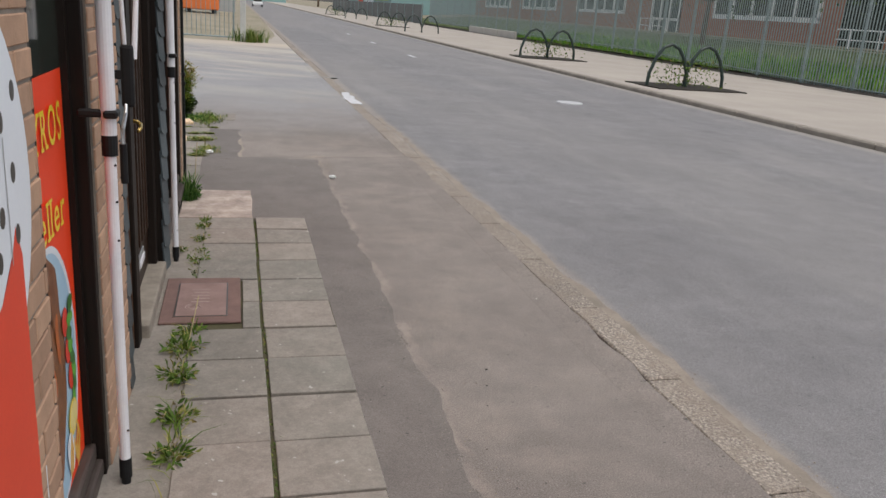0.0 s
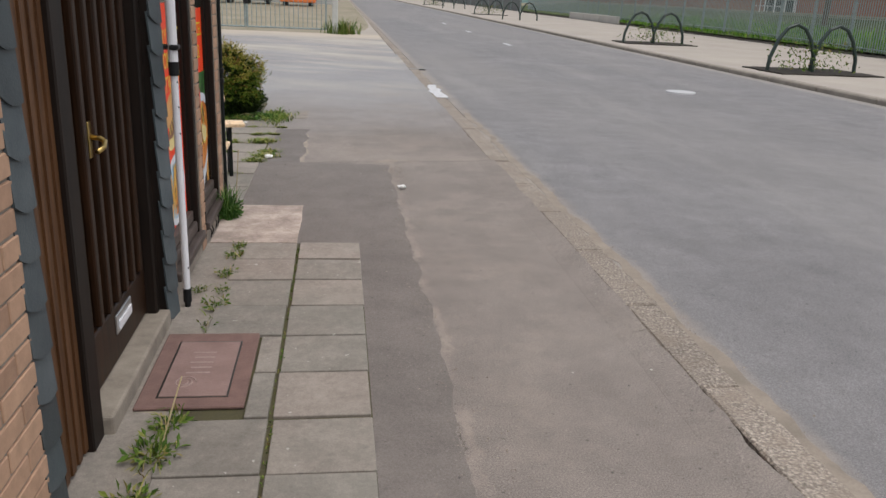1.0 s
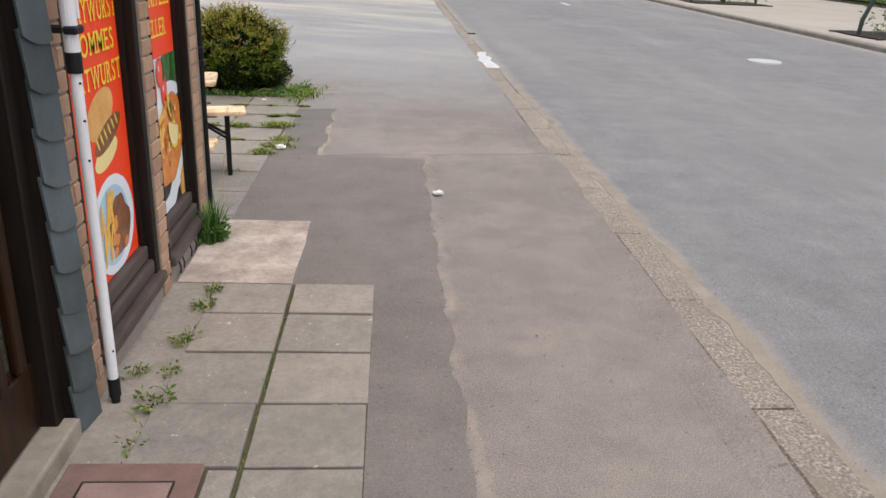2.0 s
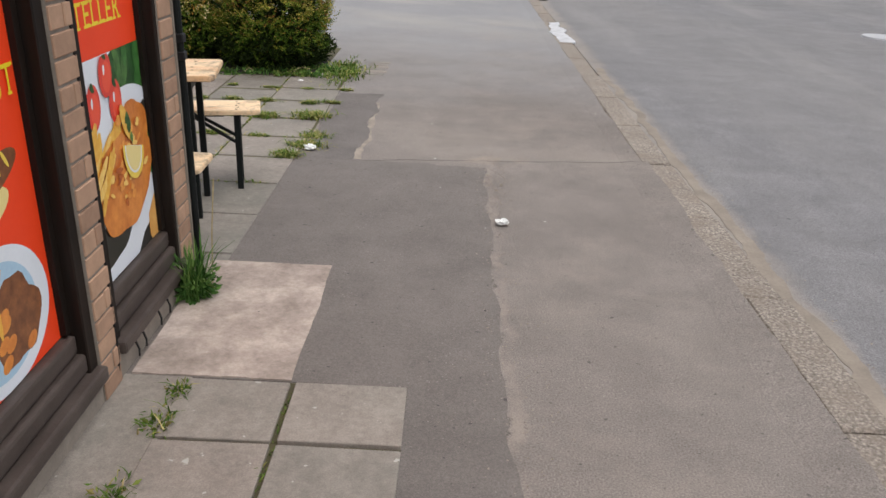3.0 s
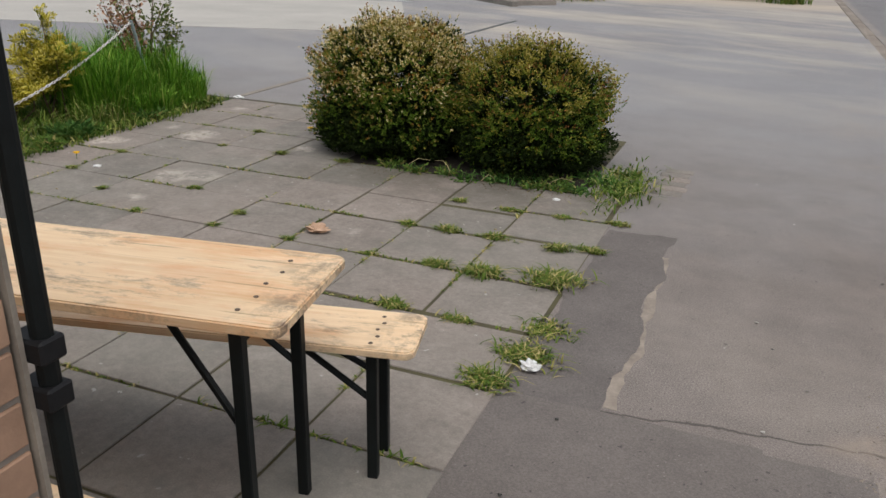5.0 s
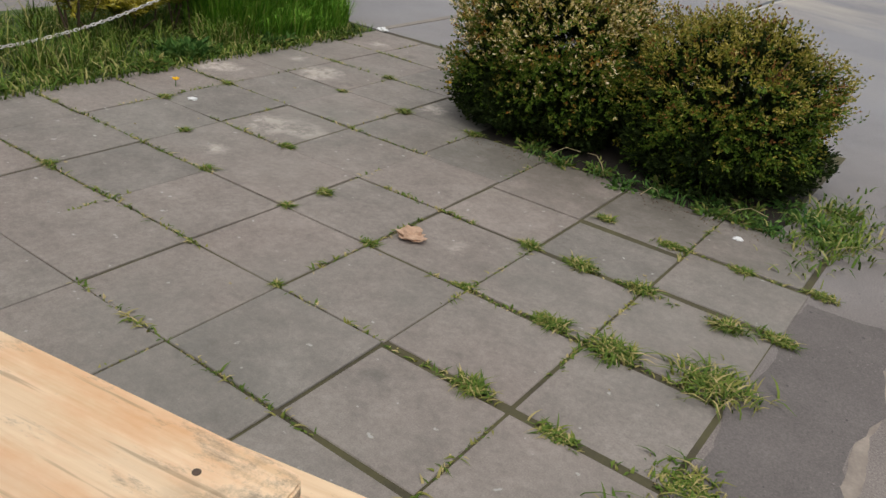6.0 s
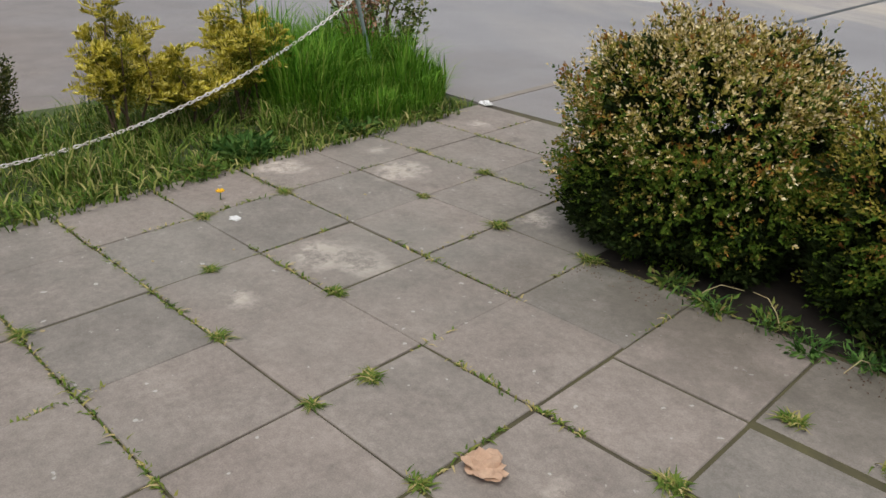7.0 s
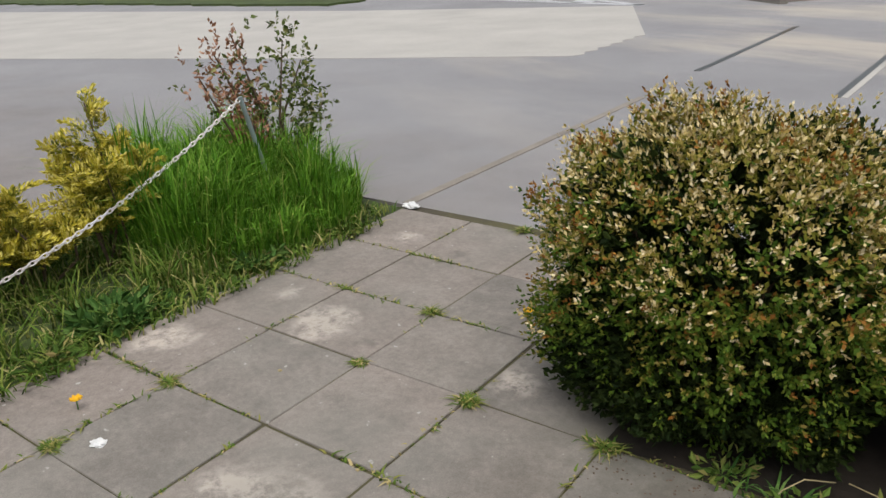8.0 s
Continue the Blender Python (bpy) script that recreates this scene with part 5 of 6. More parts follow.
for i in range(9):
    broad_weed(-3.60 + 0.07 * (i % 3), 8.7 + 0.58 * i, 0.17 + 0.03 * (i % 2), 80, 600 + i, "weed" if i % 3 else "greenweed", 0.11, "weed", "leafy weed spilling from the grass strip over the slabs")

# feathery golden conifers, round dark conifer, holly
def stem_parts(base, tips, r, seed, owner):
    """One crooked stem, a part of its own, to each tip."""
    for k, t in enumerate(tips):
        part("stem", twigs(base, [t], r, seed * 31 + k), M["twig"], owner)


def conifer(x, y, h, spread, seed, label, leaders=5):
    """Feathery upright sprays: leaders with flat side fans, green inside and golden at the tips."""
    ob = thing("conifer", label, "shrub", group="strip shrubs")
    rr = np.random.default_rng(seed)
    tips = [(x + spread * math.cos(a) * f, y + spread * math.sin(a) * f, h * (1.0 - 0.42 * f)) for a, f in [(k * 2.4 + seed, (0.0 if k == 0 else rr.uniform(0.5, 1.0))) for k in range(leaders)]]
    stem_parts((x, y, 0.0), tips, 0.010, seed, ob)
    rows = {"foliage": ([], []), "tip_foliage": ([], [])}
    for t in tips:
        a, b = Vector((x, y, 0.05)), Vector(t)
        for i in range(24):
            f = 0.28 + 0.72 * (i + rr.random()) / 24
            root = a.lerp(b, f)
            ang = rr.uniform(0, 6.283)
            out = Vector((math.cos(ang), math.sin(ang), rr.uniform(0.5, 1.3))).normalized()
            flat_side = out.cross(Vector((rr.normal(), rr.normal(), 0.4))).normalized()
            reach = (0.11 + 0.24 * (1.05 - f)) * rr.uniform(0.7, 1.25)
            steps = 13
            for j in range(steps):
                g = (j + 0.5) / steps
                q = root + out * reach * g - Vector((0, 0, 0.05 * g * g * reach / 0.15))
                for sgn in (-1, 1):
                    fan = (out * 0.75 + flat_side * sgn * 0.7).normalized()
                    for m in range(3):
                        key = "tip_foliage" if g + 0.35 * f + 0.10 * m + rr.normal(0, 0.12) > 0.72 else "foliage"
                        rows[key][0].append(q + fan * 0.024 * m * (1.3 - g))
                        rows[key][1].append(fan)
    for key, mat in (("foliage", "goldgreen"), ("tip_foliage", "gold")):
        part(key, leaves(np.array(rows[key][0]), np.array(rows[key][1]), 0.032, 0.34, 0.20, rr), M[mat], ob)
    return ob


conifer(-4.25, 12.42, 0.88, 0.24, 5, "golden feathery conifer with pale yellow tips", 6)
conifer(-4.25, 11.58, 0.98, 0.20, 9, "thin golden conifer with bare lower stem", 5)
conifer(-4.3, 11.98, 0.50, 0.26, 15, "low golden conifer sprays between taller shrubs", 5)
rb = thing("conifer", "small round dark conifer ball in the grass strip", "shrub", group="strip shrubs")
stem_parts((-4.75, 10.75, 0), [(-4.75 + 0.15 * math.cos(k), 10.75 + 0.15 * math.sin(k), 0.45) for k in range(6)], 0.01, 2, rb)
part("foliage", crown((-4.75, 10.75, 0.34), (0.36, 0.36, 0.32), 1500, 8, 0.022, 0.06, 2.0, seed=12, depth=(0.7, 1.0)), M["conifer"], rb)
holly = thing("holly", "straggly holly with brown dying leaves on one side", "shrub", group="strip shrubs")
tips = [(-4.2, 13.20, 1.02), (-4.25, 13.38, 1.10), (-4.15, 13.68, 1.02), (-4.2, 13.86, 0.88), (-4.1, 13.92, 0.62), (-4.3, 13.30, 0.80), (-4.1, 13.75, 0.45), (-4.25, 13.5, 0.72), (-4.2, 13.08, 0.90)]
stem_parts((-4.2, 13.60, 0.0), tips, 0.012, 3, holly)
green, brown = ([], []), ([], [])
for t in tips:
    tv = Vector(t)
    for i in range(36):
        f = rng.uniform(0.42, 1.05)
        shoot = Vector((-4.2, 13.6, 0.1)).lerp(tv, f) + Vector(rng.normal(0, 0.045, 3))
        grow = (Vector(rng.normal(0, 0.6, 3)) + Vector((0, 0, 0.8))).normalized()
        dying = tv.y < 13.45 and tv.z > 0.75 and rng.random() < 0.72
        for k in range(7):
            dest = brown if dying else green
            dest[0].append(shoot + grow * 0.014 * k)
            dest[1].append(Vector(rng.normal(0, 1, 3)) + grow * 0.5)
part("foliage", leaves(np.array(green[0]), np.array(green[1]), 0.040, 0.52, 0.4), M["holly"], holly)
part("dying_foliage", leaves(np.array(brown[0]), np.array(brown[1]), 0.036, 0.50, 0.4), M["hollybrown"], holly, "brown dying leaves")

# chain fence: thin leaning post and a sagging plastic chain
post = tagged(part("chain_post", T(((-3.98, 13.36, 0.0), (-4.02, 13.20, 0.78), 0.014), n=10), M["galv"]), "thin grey steel chain post leaning in the grass", "post")
post2 = tagged(part("chain_post", T(((-4.0, 8.2, 0.0), (-4.0, 8.2, 0.78), 0.014), n=10), M["galv"]), "thin grey steel chain post standing in the grass", "post")
chain = thing("chain", "white plastic link chain sagging between two posts", "chain")


def sag(f):
    y = 13.20 + (8.2 - 13.20) * f
    return Vector((-4.02 + 0.02 * f, y, 0.77 - 0.66 * (1 - (2 * f - 1) ** 2)))


link = None
count, prev = 0, sag(0)
f = 0.0
while f < 1 and count < 240:
    g = f
    while (sag(g) - sag(f)).length < 0.031 and g < 1:
        g += 0.0004
    a, b = sag(f), sag(g)
    if link is None:
        ring = [(0.023 * math.cos(t) , 0.009 * math.sin(t), 0) for t in (2 * math.pi * k / 12 for k in range(13))]
        link = part("link", bent(ring, 0.0035, 5), M["chain"], chain)
        ob = link
    else:
        ob = new("link", link.data)
        ob.parent = chain
    q = (b - a).to_track_quat("X", "Z").to_matrix().to_4x4()
    ob.matrix_basis = Matrix.Translation((a + b) / 2) @ q @ pose(0, 0, 0, 45 if count % 2 else -45, 0, 0)
    f, count = g, count + 1

# soil bed round the bushes and its weeds
tagged(part("soil_bed", ragged(-1.38, 0.42, 12.32, 13.25, -0.05, 0.054, 0.05, 14, 0.08), M["soil"]), "dark earth bed under the two bushes", "soil", kind="structure")
bed = scatter(520, -1.2, 0.75, 12.24, 12.55, 33, z=0.005)
bed = bed[[noise.noise(Vector((p[0] * 5, p[1] * 5, 3))) > 0.05 for p in bed.tolist()]]
tagged(blades(bed, 0.06, 0.0036, 1.4, 34, M["greenweed"]), "weedy grass along the front of the bush bed", "grass", kind="stuff")
bed = np.stack([rng.normal(0.64, 0.10, 620), rng.normal(12.58, 0.24, 620), np.full(620, 0.004)], 1)
tagged(blades(bed, 0.060, 0.0045, 1.5, 36, M["roughgrass"]), "grass clump beside the bushes", "grass", kind="stuff")
for i, (x, y) in enumerate(((-0.55, 12.36), (-0.2, 12.34), (0.1, 12.30), (0.35, 12.36), (-1.0, 12.38), (0.6, 12.5), (-0.75, 12.30), (-0.38, 12.27), (0.24, 12.33), (0.48, 12.62), (0.62, 12.85), (0.02, 12.46), (0.22, 12.52), (0.36, 12.72), (-0.2, 12.48))):
    broad_weed(x, y, 0.15, 60, 50 + i, "greenweed" if i % 2 else "weed", 0.07, label="leafy weed at the foot of the bushes")
straw = thing("dry_stalks", "dry bent grass stalks lying at the bush foot", "stalks")
for k in range(4):
    x, y, a = -0.85 + 0.34 * k, 12.30 + 0.04 * (k % 2), 0.7 + 1.9 * k
    c, d = math.cos(a), math.sin(a)
    part("stalk", bent([(x, y, 0.01), (x + 0.04 * c, y + 0.04 * d, 0.06), (x + 0.10 * c, y + 0.10 * d, 0.09), (x + 0.19 * c, y + 0.19 * d, 0.07)], 0.002, 5), M["straw"], straw)

# ---- weeds, litter ----
TUFTS = [(-0.36, 11.30, 0.06), (-0.85, 10.80, 0.05), (-0.36, 10.80, 0.06), (0.02, 10.81, 0.10), (0.27, 10.81, 0.12), (0.62, 10.88, 0.19), (0.70, 10.10, 0.17), (0.62, 9.85, 0.13), (0.72, 10.35, 0.15),
         (-0.10, 11.30, 0.10), (0.16, 11.30, 0.09), (0.52, 11.28, 0.09), (0.70, 11.34, 0.10), (0.10, 11.80, 0.09), (-0.25, 11.83, 0.06), (0.42, 11.80, 0.07), (0.75, 11.84, 0.10), (0.02, 10.29, 0.10), (0.34, 10.28, 0.09),
         (-1.33, 11.03, 0.05), (-1.34, 10.80, 0.03), (-1.88, 11.31, 0.05), (-2.40, 11.05, 0.04), (-2.93, 11.80, 0.05), (-1.87, 12.29, 0.06), (-2.40, 12.30, 0.05), (-2.95, 12.81, 0.05), (-2.42, 12.80, 0.05),
         (-2.0, 13.88, 0.07), (-2.6, 13.87, 0.06), (-0.86, 10.29, 0.03), (-1.9, 10.80, 0.04), (-2.4, 10.29, 0.04), (-2.93, 11.32, 0.06), (-1.34, 12.30, 0.06)]
for i, (x, y, r) in enumerate(TUFTS):
    n = int(30 + r * 2300)
    rr = np.random.default_rng(100 + i)
    pl = np.stack([x + rr.normal(0, r * 0.33, n), y + rr.normal(0, r * (0.14 if r < 0.12 else 0.26), n), np.full(n, 0.0)], 1)
    tuft = tagged(blades(pl, 0.020 + r * 0.15, 0.0034, 1.6, 200 + i, M["tuft"], "grass_tuft"), "small grass tuft growing from a paving joint", "grass tuft", "paving tufts")
    
WALLWEEDS = [(0.80, 3.72, 0.15, 60), (0.80, 4.02, 0.14, 60), (0.78, 4.42, 0.15, 64), (0.79, 4.72, 0.16, 60), (0.80, 4.92, 0.13, 46), (0.80, 6.12, 0.12, 34), (0.80, 6.35, 0.08, 20), (0.79, 6.62, 0.10, 34), (0.80, 6.95, 0.10, 40), (0.81, 7.14, 0.08, 36), (0.80, 5.86, 0.08, 14), (0.68, 6.35, 0.08, 22), (0.82, 3.3, 0.12, 40)]
for i, (x, y, r, n) in enumerate(WALLWEEDS):
    ob = broad_weed(x, y, r, n, 300 + i, "weed", 0.07, "weed", "straggling weed along the wall-side paving joint")
    rr = np.random.default_rng(400 + i)
    pl = np.stack([x + rr.normal(0, 0.02, n), y + rr.normal(0, r * 0.6, n), np.full(n, 0.002)], 1)
    blades(pl[: n // 2], 0.05 + 0.04 * (r > 0.13), 0.0028, 1.2, 500 + i, M["tuft"], "foliage", "", ob)
big = broad_weed(0.655, 7.84, 0.15, 170, 71, "greenweed", 0.24, "weed", "tall feathery blue-green weed against the wall corner")
pl = np.stack([0.65 + rng.normal(0, 0.022, 120), 7.83 + rng.normal(0, 0.035, 120), np.zeros(120)], 1)
blades(pl, 0.26, 0.004, 0.45, 72, M["greenweed"], "fronds", "", big)
part("flower_stalk", bent([(0.69, 7.95, 0.0), (0.70, 7.96, 0.25), (0.715, 7.99, 0.48)], 0.003, 5), M["straw"], big)
st = thing("weed", "long bent dandelion stalk by the doormat", "weed")
part("stalk", bent([(0.80, 4.75, 0.0), (0.83, 4.83, 0.12), (0.85, 4.96, 0.2)], 0.003, 5), M["straw"], st)

strip_weeds = thing("moss_line", "moss and tiny weeds filling the joint between slab rows", "moss", kind="stuff")
pl = np.stack([1.185 + rng.normal(0, 0.006, 420), rng.uniform(2.2, 7.2, 420), np.zeros(420)], 1)
blades(pl, 0.016, 0.003, 1.0, 81, M["weed"], "moss_tips", "", strip_weeds)


def crumple(x, y, r, h, material, seed, name, label, category):
    """A crushed scrap: a sheet folded by noise."""
    bm = bmesh.new()
    bmesh.ops.create_icosphere(bm, subdivisions=3, radius=1)
    for v in bm.verts:
        k = 1 + 0.55 * noise.noise(v.co * 2.1 + Vector((seed, 0, 0))) + 0.25 * noise.noise(v.co * 5 + Vector((seed, 3, 0)))
        v.co = Vector((v.co.x * r * k, v.co.y * r * k * 0.8, max(0.0, v.co.z * 0.5 + 0.5) * h * k))
    ob = part(name, bm, material)
    ob.matrix_basis = pose(x, y, 0.005)
    return tagged(ob, label, category)


crumple(1.99, 8.81, 0.034, 0.032, M["paper"], 1, "paper_scrap", "crumpled white paper scrap on the asphalt", "litter")
crumple(0.755, 10.0, 0.035, 0.035, M["paper"], 4, "paper_scrap", "crumpled white paper scrap beside the grass", "litter")
crumple(-0.76, 10.97, 0.062, 0.035, M["bag"], 8, "paper_bag", "crushed brown paper bag on the slabs", "litter")
crumple(-2.80, 11.42, 0.03, 0.012, M["paper"], 6, "paper_scrap", "flat white scrap on a slab", "litter")
crumple(0.30, 12.12, 0.022, 0.012, M["paper"], 7, "paper_scrap", "white scrap in front of the bushes", "litter")
crumple(-3.42, 13.9, 0.05, 0.03, M["paper"], 9, "paper_scrap", "white scraps at the end of the grass strip", "litter")
for i in range(44):
    x, y = rng.uniform(0.85, 2.95), rng.uniform(2.0, 13.5)
    tagged(crumple(x, y, rng.uniform(0.003, 0.008), 0.004, M["cream"] if i % 2 else M["pblack"], 20 + i, "pebble", "tiny scrap or pebble on the footway", "pebble"), group="footway crumbs")
for i in range(34):
    x, y = rng.uniform(-3.2, 0.6), rng.uniform(9.2, 12.2)
    tagged(crumple(x, y, rng.uniform(0.003, 0.010), 0.004, M["cream"] if i % 2 else M["straw"], 90 + i, "pebble", "tiny scrap or pebble on the slabs", "pebble"), group="terrace crumbs")
for x, y in ((-3.07, 11.5), (-2.02, 12.95)):
    fl = thing("dandelion", "yellow dandelion flower in a slab joint", "flower", (x, y, 0))
    part("stem", T(((0, 0, 0), (0.005, 0, 0.05), 0.0025), n=6), M["greenweed"], fl)
    bm = bmesh.new()
    for k in range(22):
        a = k * 2.399
        d = Vector((math.cos(a), math.sin(a), 0.5))
        tube(bm, (0.005, 0, 0.05), Vector((0.005, 0, 0.05)) + d * 0.022 * (0.6 + 0.4 * (k % 3) / 2), 0.003, 0.005, 5)
    part("blossom", bm, M["flower"], fl)

# sand grains and grit along the worn seam, the gutter and the bush foot
def grit(bits, seed):
    rr = np.random.default_rng(seed)
    v, f = [], []
    for x, y, z, r in bits:
        k = len(v)
        for a in range(4):
            q = a * 1.57 + rr.uniform(-0.5, 0.5)
            v.append((x + r * math.cos(q), y + r * math.sin(q), z))
        v.append((x + rr.uniform(-0.3, 0.3) * r, y + rr.uniform(-0.3, 0.3) * r, z + r * rr.uniform(0.5, 1.0)))
        f += [(k, k + 1, k + 4), (k + 1, k + 2, k + 4), (k + 2, k + 3, k + 4), (k + 3, k, k + 4)]
    return v, [], f


seam = [(1.97 + rng.normal(0, 0.10), y, 0.0025, rng.uniform(0.0015, 0.0055)) for y in rng.uniform(2.0, 9.8, 900)]
seam += [(2.85 + rng.normal(0, 0.09), y, 0.0, rng.uniform(0.0015, 0.004)) for y in rng.uniform(2.0, 12.0, 420)]
seam += [(1.985 + rng.normal(0, 0.05), y, 0.0025, rng.uniform(0.002, 0.0065)) for y in rng.normal(9.45, 0.3, 260)]
tagged(part("grit", grit(seam, 61), M["sand"]), "pale grit and sand grains along the worn seam", "grit", kind="stuff")
gut = [(3.24 + abs(rng.normal(0, 0.07)), y, -0.004, rng.uniform(0.002, 0.007)) for y in rng.uniform(2.0, 14.0, 900)]
tagged(part("grit", grit(gut, 62), M["sand"]), "sandy grit gathered in the gutter beside the kerb", "grit", kind="stuff")
foot = [(x, 12.26 + rng.normal(0, 0.06), 0.008, rng.uniform(0.002, 0.006)) for x in rng.uniform(-1.35, 0.7, 520)]
tagged(part("leaf_litter", grit(foot, 63), M["twig"]), "brown leaf litter at the front of the bush bed", "leaf litter", kind="stuff")

# ---- terrace and footway slabs ----
terrace = thing("terrace", "terrace of large grey concrete slabs with grassy joints", "terrace", kind="structure")
part("joint_bed", B((-3.5, 0.695, 8.05, 12.30, -0.08, 0.0015), (-3.5, 0.42, 12.30, 13.955, -0.08, 0.0015)), M["joint"], terrace)
XS = [-3.46, -2.945, -2.400, -1.890, -1.362, -0.848, -0.335, 0.175, 0.690]
YS = [8.06, 8.28, 8.785, 9.29, 9.792, 10.285, 10.788, 11.300, 11.81, 12.32, 12.80, 13.31, 13.87]


def slab(name, owner, x0, x1, y0, y1, gap, z=0.0, thick=0.04):
    bm = B((-(x1 - x0) / 2 + gap, (x1 - x0) / 2 - gap, -(y1 - y0) / 2 + gap, (y1 - y0) / 2 - gap, -thick, 0), bevel=0.003)
    ob = part(name, bm, M["slab"], owner)
    ob.matrix_basis = pose((x0 + x1) / 2 + RNG.uniform(-0.004, 0.004), (y0 + y1) / 2 + RNG.uniform(-0.004, 0.004), z + 0.006 + RNG.uniform(-0.003, 0.004), RNG.uniform(-0.35, 0.35), RNG.uniform(-0.35, 0.35), RNG.uniform(-0.4, 0.4))
    return ob


for j in range(len(YS) - 1):
    for i in range(len(XS) - 1):
        x0, x1, y0, y1 = XS[i], XS[i + 1], YS[j], YS[j + 1]
        if y0 > 12.25 and x0 > -1.4:
            continue
        if x0 > -1.0 and i < 7 and 11.7 < y1 < 11.9:
            y1 -= 0.08
        if x0 > -1.0 and i < 7 and 11.7 < y0 < 11.9:
            y0 -= 0.08
        if i >= 6 and j >= 4:
            y0 += 0.012 + (0.06 if i == 7 and 11.2 < y0 < 11.4 else 0.0)
            y1 += (0.06 if i == 7 and 11.2 < y1 < 11.4 else 0.0) - 0.012
            x1 += RNG.uniform(-0.03, 0.02) if i == 7 else 0.0
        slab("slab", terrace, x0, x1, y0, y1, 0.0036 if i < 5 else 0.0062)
moss = []
for y in YS[3:-1]:
    for i in range(620):
        x = rng.uniform(-3.4, 0.6)
        if noise.noise(Vector((x * 1.6, y * 2.3, 1))) > 0.02:
            moss.append((x, y + rng.normal(0, 0.006), 0))
for x in XS[1:-1]:
    for i in range(560):
        y = rng.uniform(9.0, 13.8)
        if noise.noise(Vector((x * 2.1, y * 1.6, 7))) > 0.08 and not (y > 12.2 and x > -1.5):
            moss.append((x + rng.normal(0, 0.006), y, 0))
tagged(blades(moss, 0.020, 0.004, 1.5, 333, M["tuft"], "moss_tips", "", terrace), "moss and tiny grass in the joints", kind="stuff")
for k in range(6):
    tagged(part("edge_brick", B((-0.10, 0.10, -0.052, 0.052, -0.05, 0.006), bevel=0.006), M["slab"]), "pale edging brick sunk beside the bush bed", "edging brick", "edging bricks").matrix_basis = pose(0.92 + 0.02 * (k % 2), 12.62 + k * 0.115, 0, 0, 0, RNG.uniform(-3, 3))

strip = thing("slab_path", "two rows of square grey concrete slabs along the wall", "slab path", kind="structure")
part("joint_bed", B((0.80, 1.585, 1.2, 7.235, -0.08, 0.001)), M["moss"], strip)
ROWS = [7.228, 6.885, 6.52, 6.125, 5.735, 5.345, 4.955, 4.57, 4.175, 3.785, 3.395, 3.0, 2.61, 2.22, 1.83, 1.44]
for a, b in zip(ROWS[1:], ROWS):
    if not 4.98 < (a + b) / 2 < 5.8:
        slab("slab", strip, 0.80, 1.18, a, b, 0.0088, 0.010)
    else:
        slab("slab", strip, 1.07, 1.18, a, b, 0.0088, 0.010)
    slab("slab", strip, 1.18, 1.585, a, b, 0.0088, 0.010)

# ---- across the road: racks, fence, school ----
def rack(x, y, bed, label):
    ob = thing("bike_rack", label, "bike rack", (x, y, 0.10), group="bike racks")
    for k, dx in enumerate((-0.62, 0.62)):
        pts = [(dx + s * w, 0.12 * (k - 0.5), h) for s, w, h in ((-1, 0.62, 0), (-1, 0.60, 0.35), (-1, 0.44, 0.80), (-1, 0.24, 1.08), (0, 0, 1.18), (1, 0.24, 1.08), (1, 0.44, 0.80), (1, 0.60, 0.35), (1, 0.62, 0))]
        part("hoop", bent(pts, 0.05, 8), M["rackgreen"], ob)
    if bed:
        part("soil_square", ragged(-1.35, 1.45, -0.95, 1.0, -0.02, 0.05, 0.12, 3 + x, 0.15), M["soil"], ob)
        rr = np.random.default_rng(int(x * 7 + y))
        c = np.stack([rr.normal(0, 0.55, 380), rr.normal(0, 0.35, 380), rr.uniform(0.05, 0.75, 380)], 1)
        part("planting", leaves(c, rr.normal(0, 1, (380, 3)) + [0, 0, 0.6], 0.10, 0.4, 0.6, rr), M["weed"], ob)["kind"] = "stuff"
    return ob


rack(13.55, 21.6, True, "pair of dark green hoop racks in a planted soil square")
rack(13.75, 33.0, True, "pair of dark green hoop racks round young shrubs")
rack(13.9, 58.0, False, "dark green hoop rack on the far pavement")
rack(13.9, 70.0, True, "dark hoop racks round a planted square farther off")
rack(14.0, 92.0, False, "distant dark hoop rack")
rack(14.0, 112.0, True, "distant dark planted rack")

fence = thing("school_fence", "grey-green steel bar fence in front of the school", "fence")
FX = 21.6


def fence_z(y):
    return 0.06 + max(0.0, min(0.35, (y - 24) * 0.02))


bar_far, post_src, bar_src = [], None, None
for k in range(30):
    y = 8 + k * 2.7
    zb = fence_z(y)
    ob = part("post", B((-0.04, 0.04, -0.04, 0.04, 0, 3.6), bevel=0.006), M["galv"], fence) if post_src is None else new("post", post_src.data)
    post_src = post_src or ob
    ob.parent = fence
    ob.matrix_basis = pose(FX, y, zb - 0.05)
    for up in (0.12, 3.35):
        part("rail", T(((FX - 0.03, y, zb + up), (FX - 0.03, y + 2.7, fence_z(y + 2.7) + up), 0.02), n=6), M["galv"], fence)
    for j in range(1, 18):
        yy = y + j * 0.15
        if 13 < yy < 55:
            ob = part("bar", B((-0.014, 0.014, -0.014, 0.014, 0, 3.5)), M["galv"], fence) if bar_src is None else new("bar", bar_src.data)
            bar_src = bar_src or ob
            ob.parent = fence
            ob.matrix_basis = pose(FX, yy, fence_z(yy))
        else:
            bar_far.append((FX - 0.012, FX + 0.012, yy - 0.012, yy + 0.012, fence_z(yy), fence_z(yy) + 3.5))
tagged(part("bar_run", B(*bar_far), M["galv"], fence), kind="stuff")
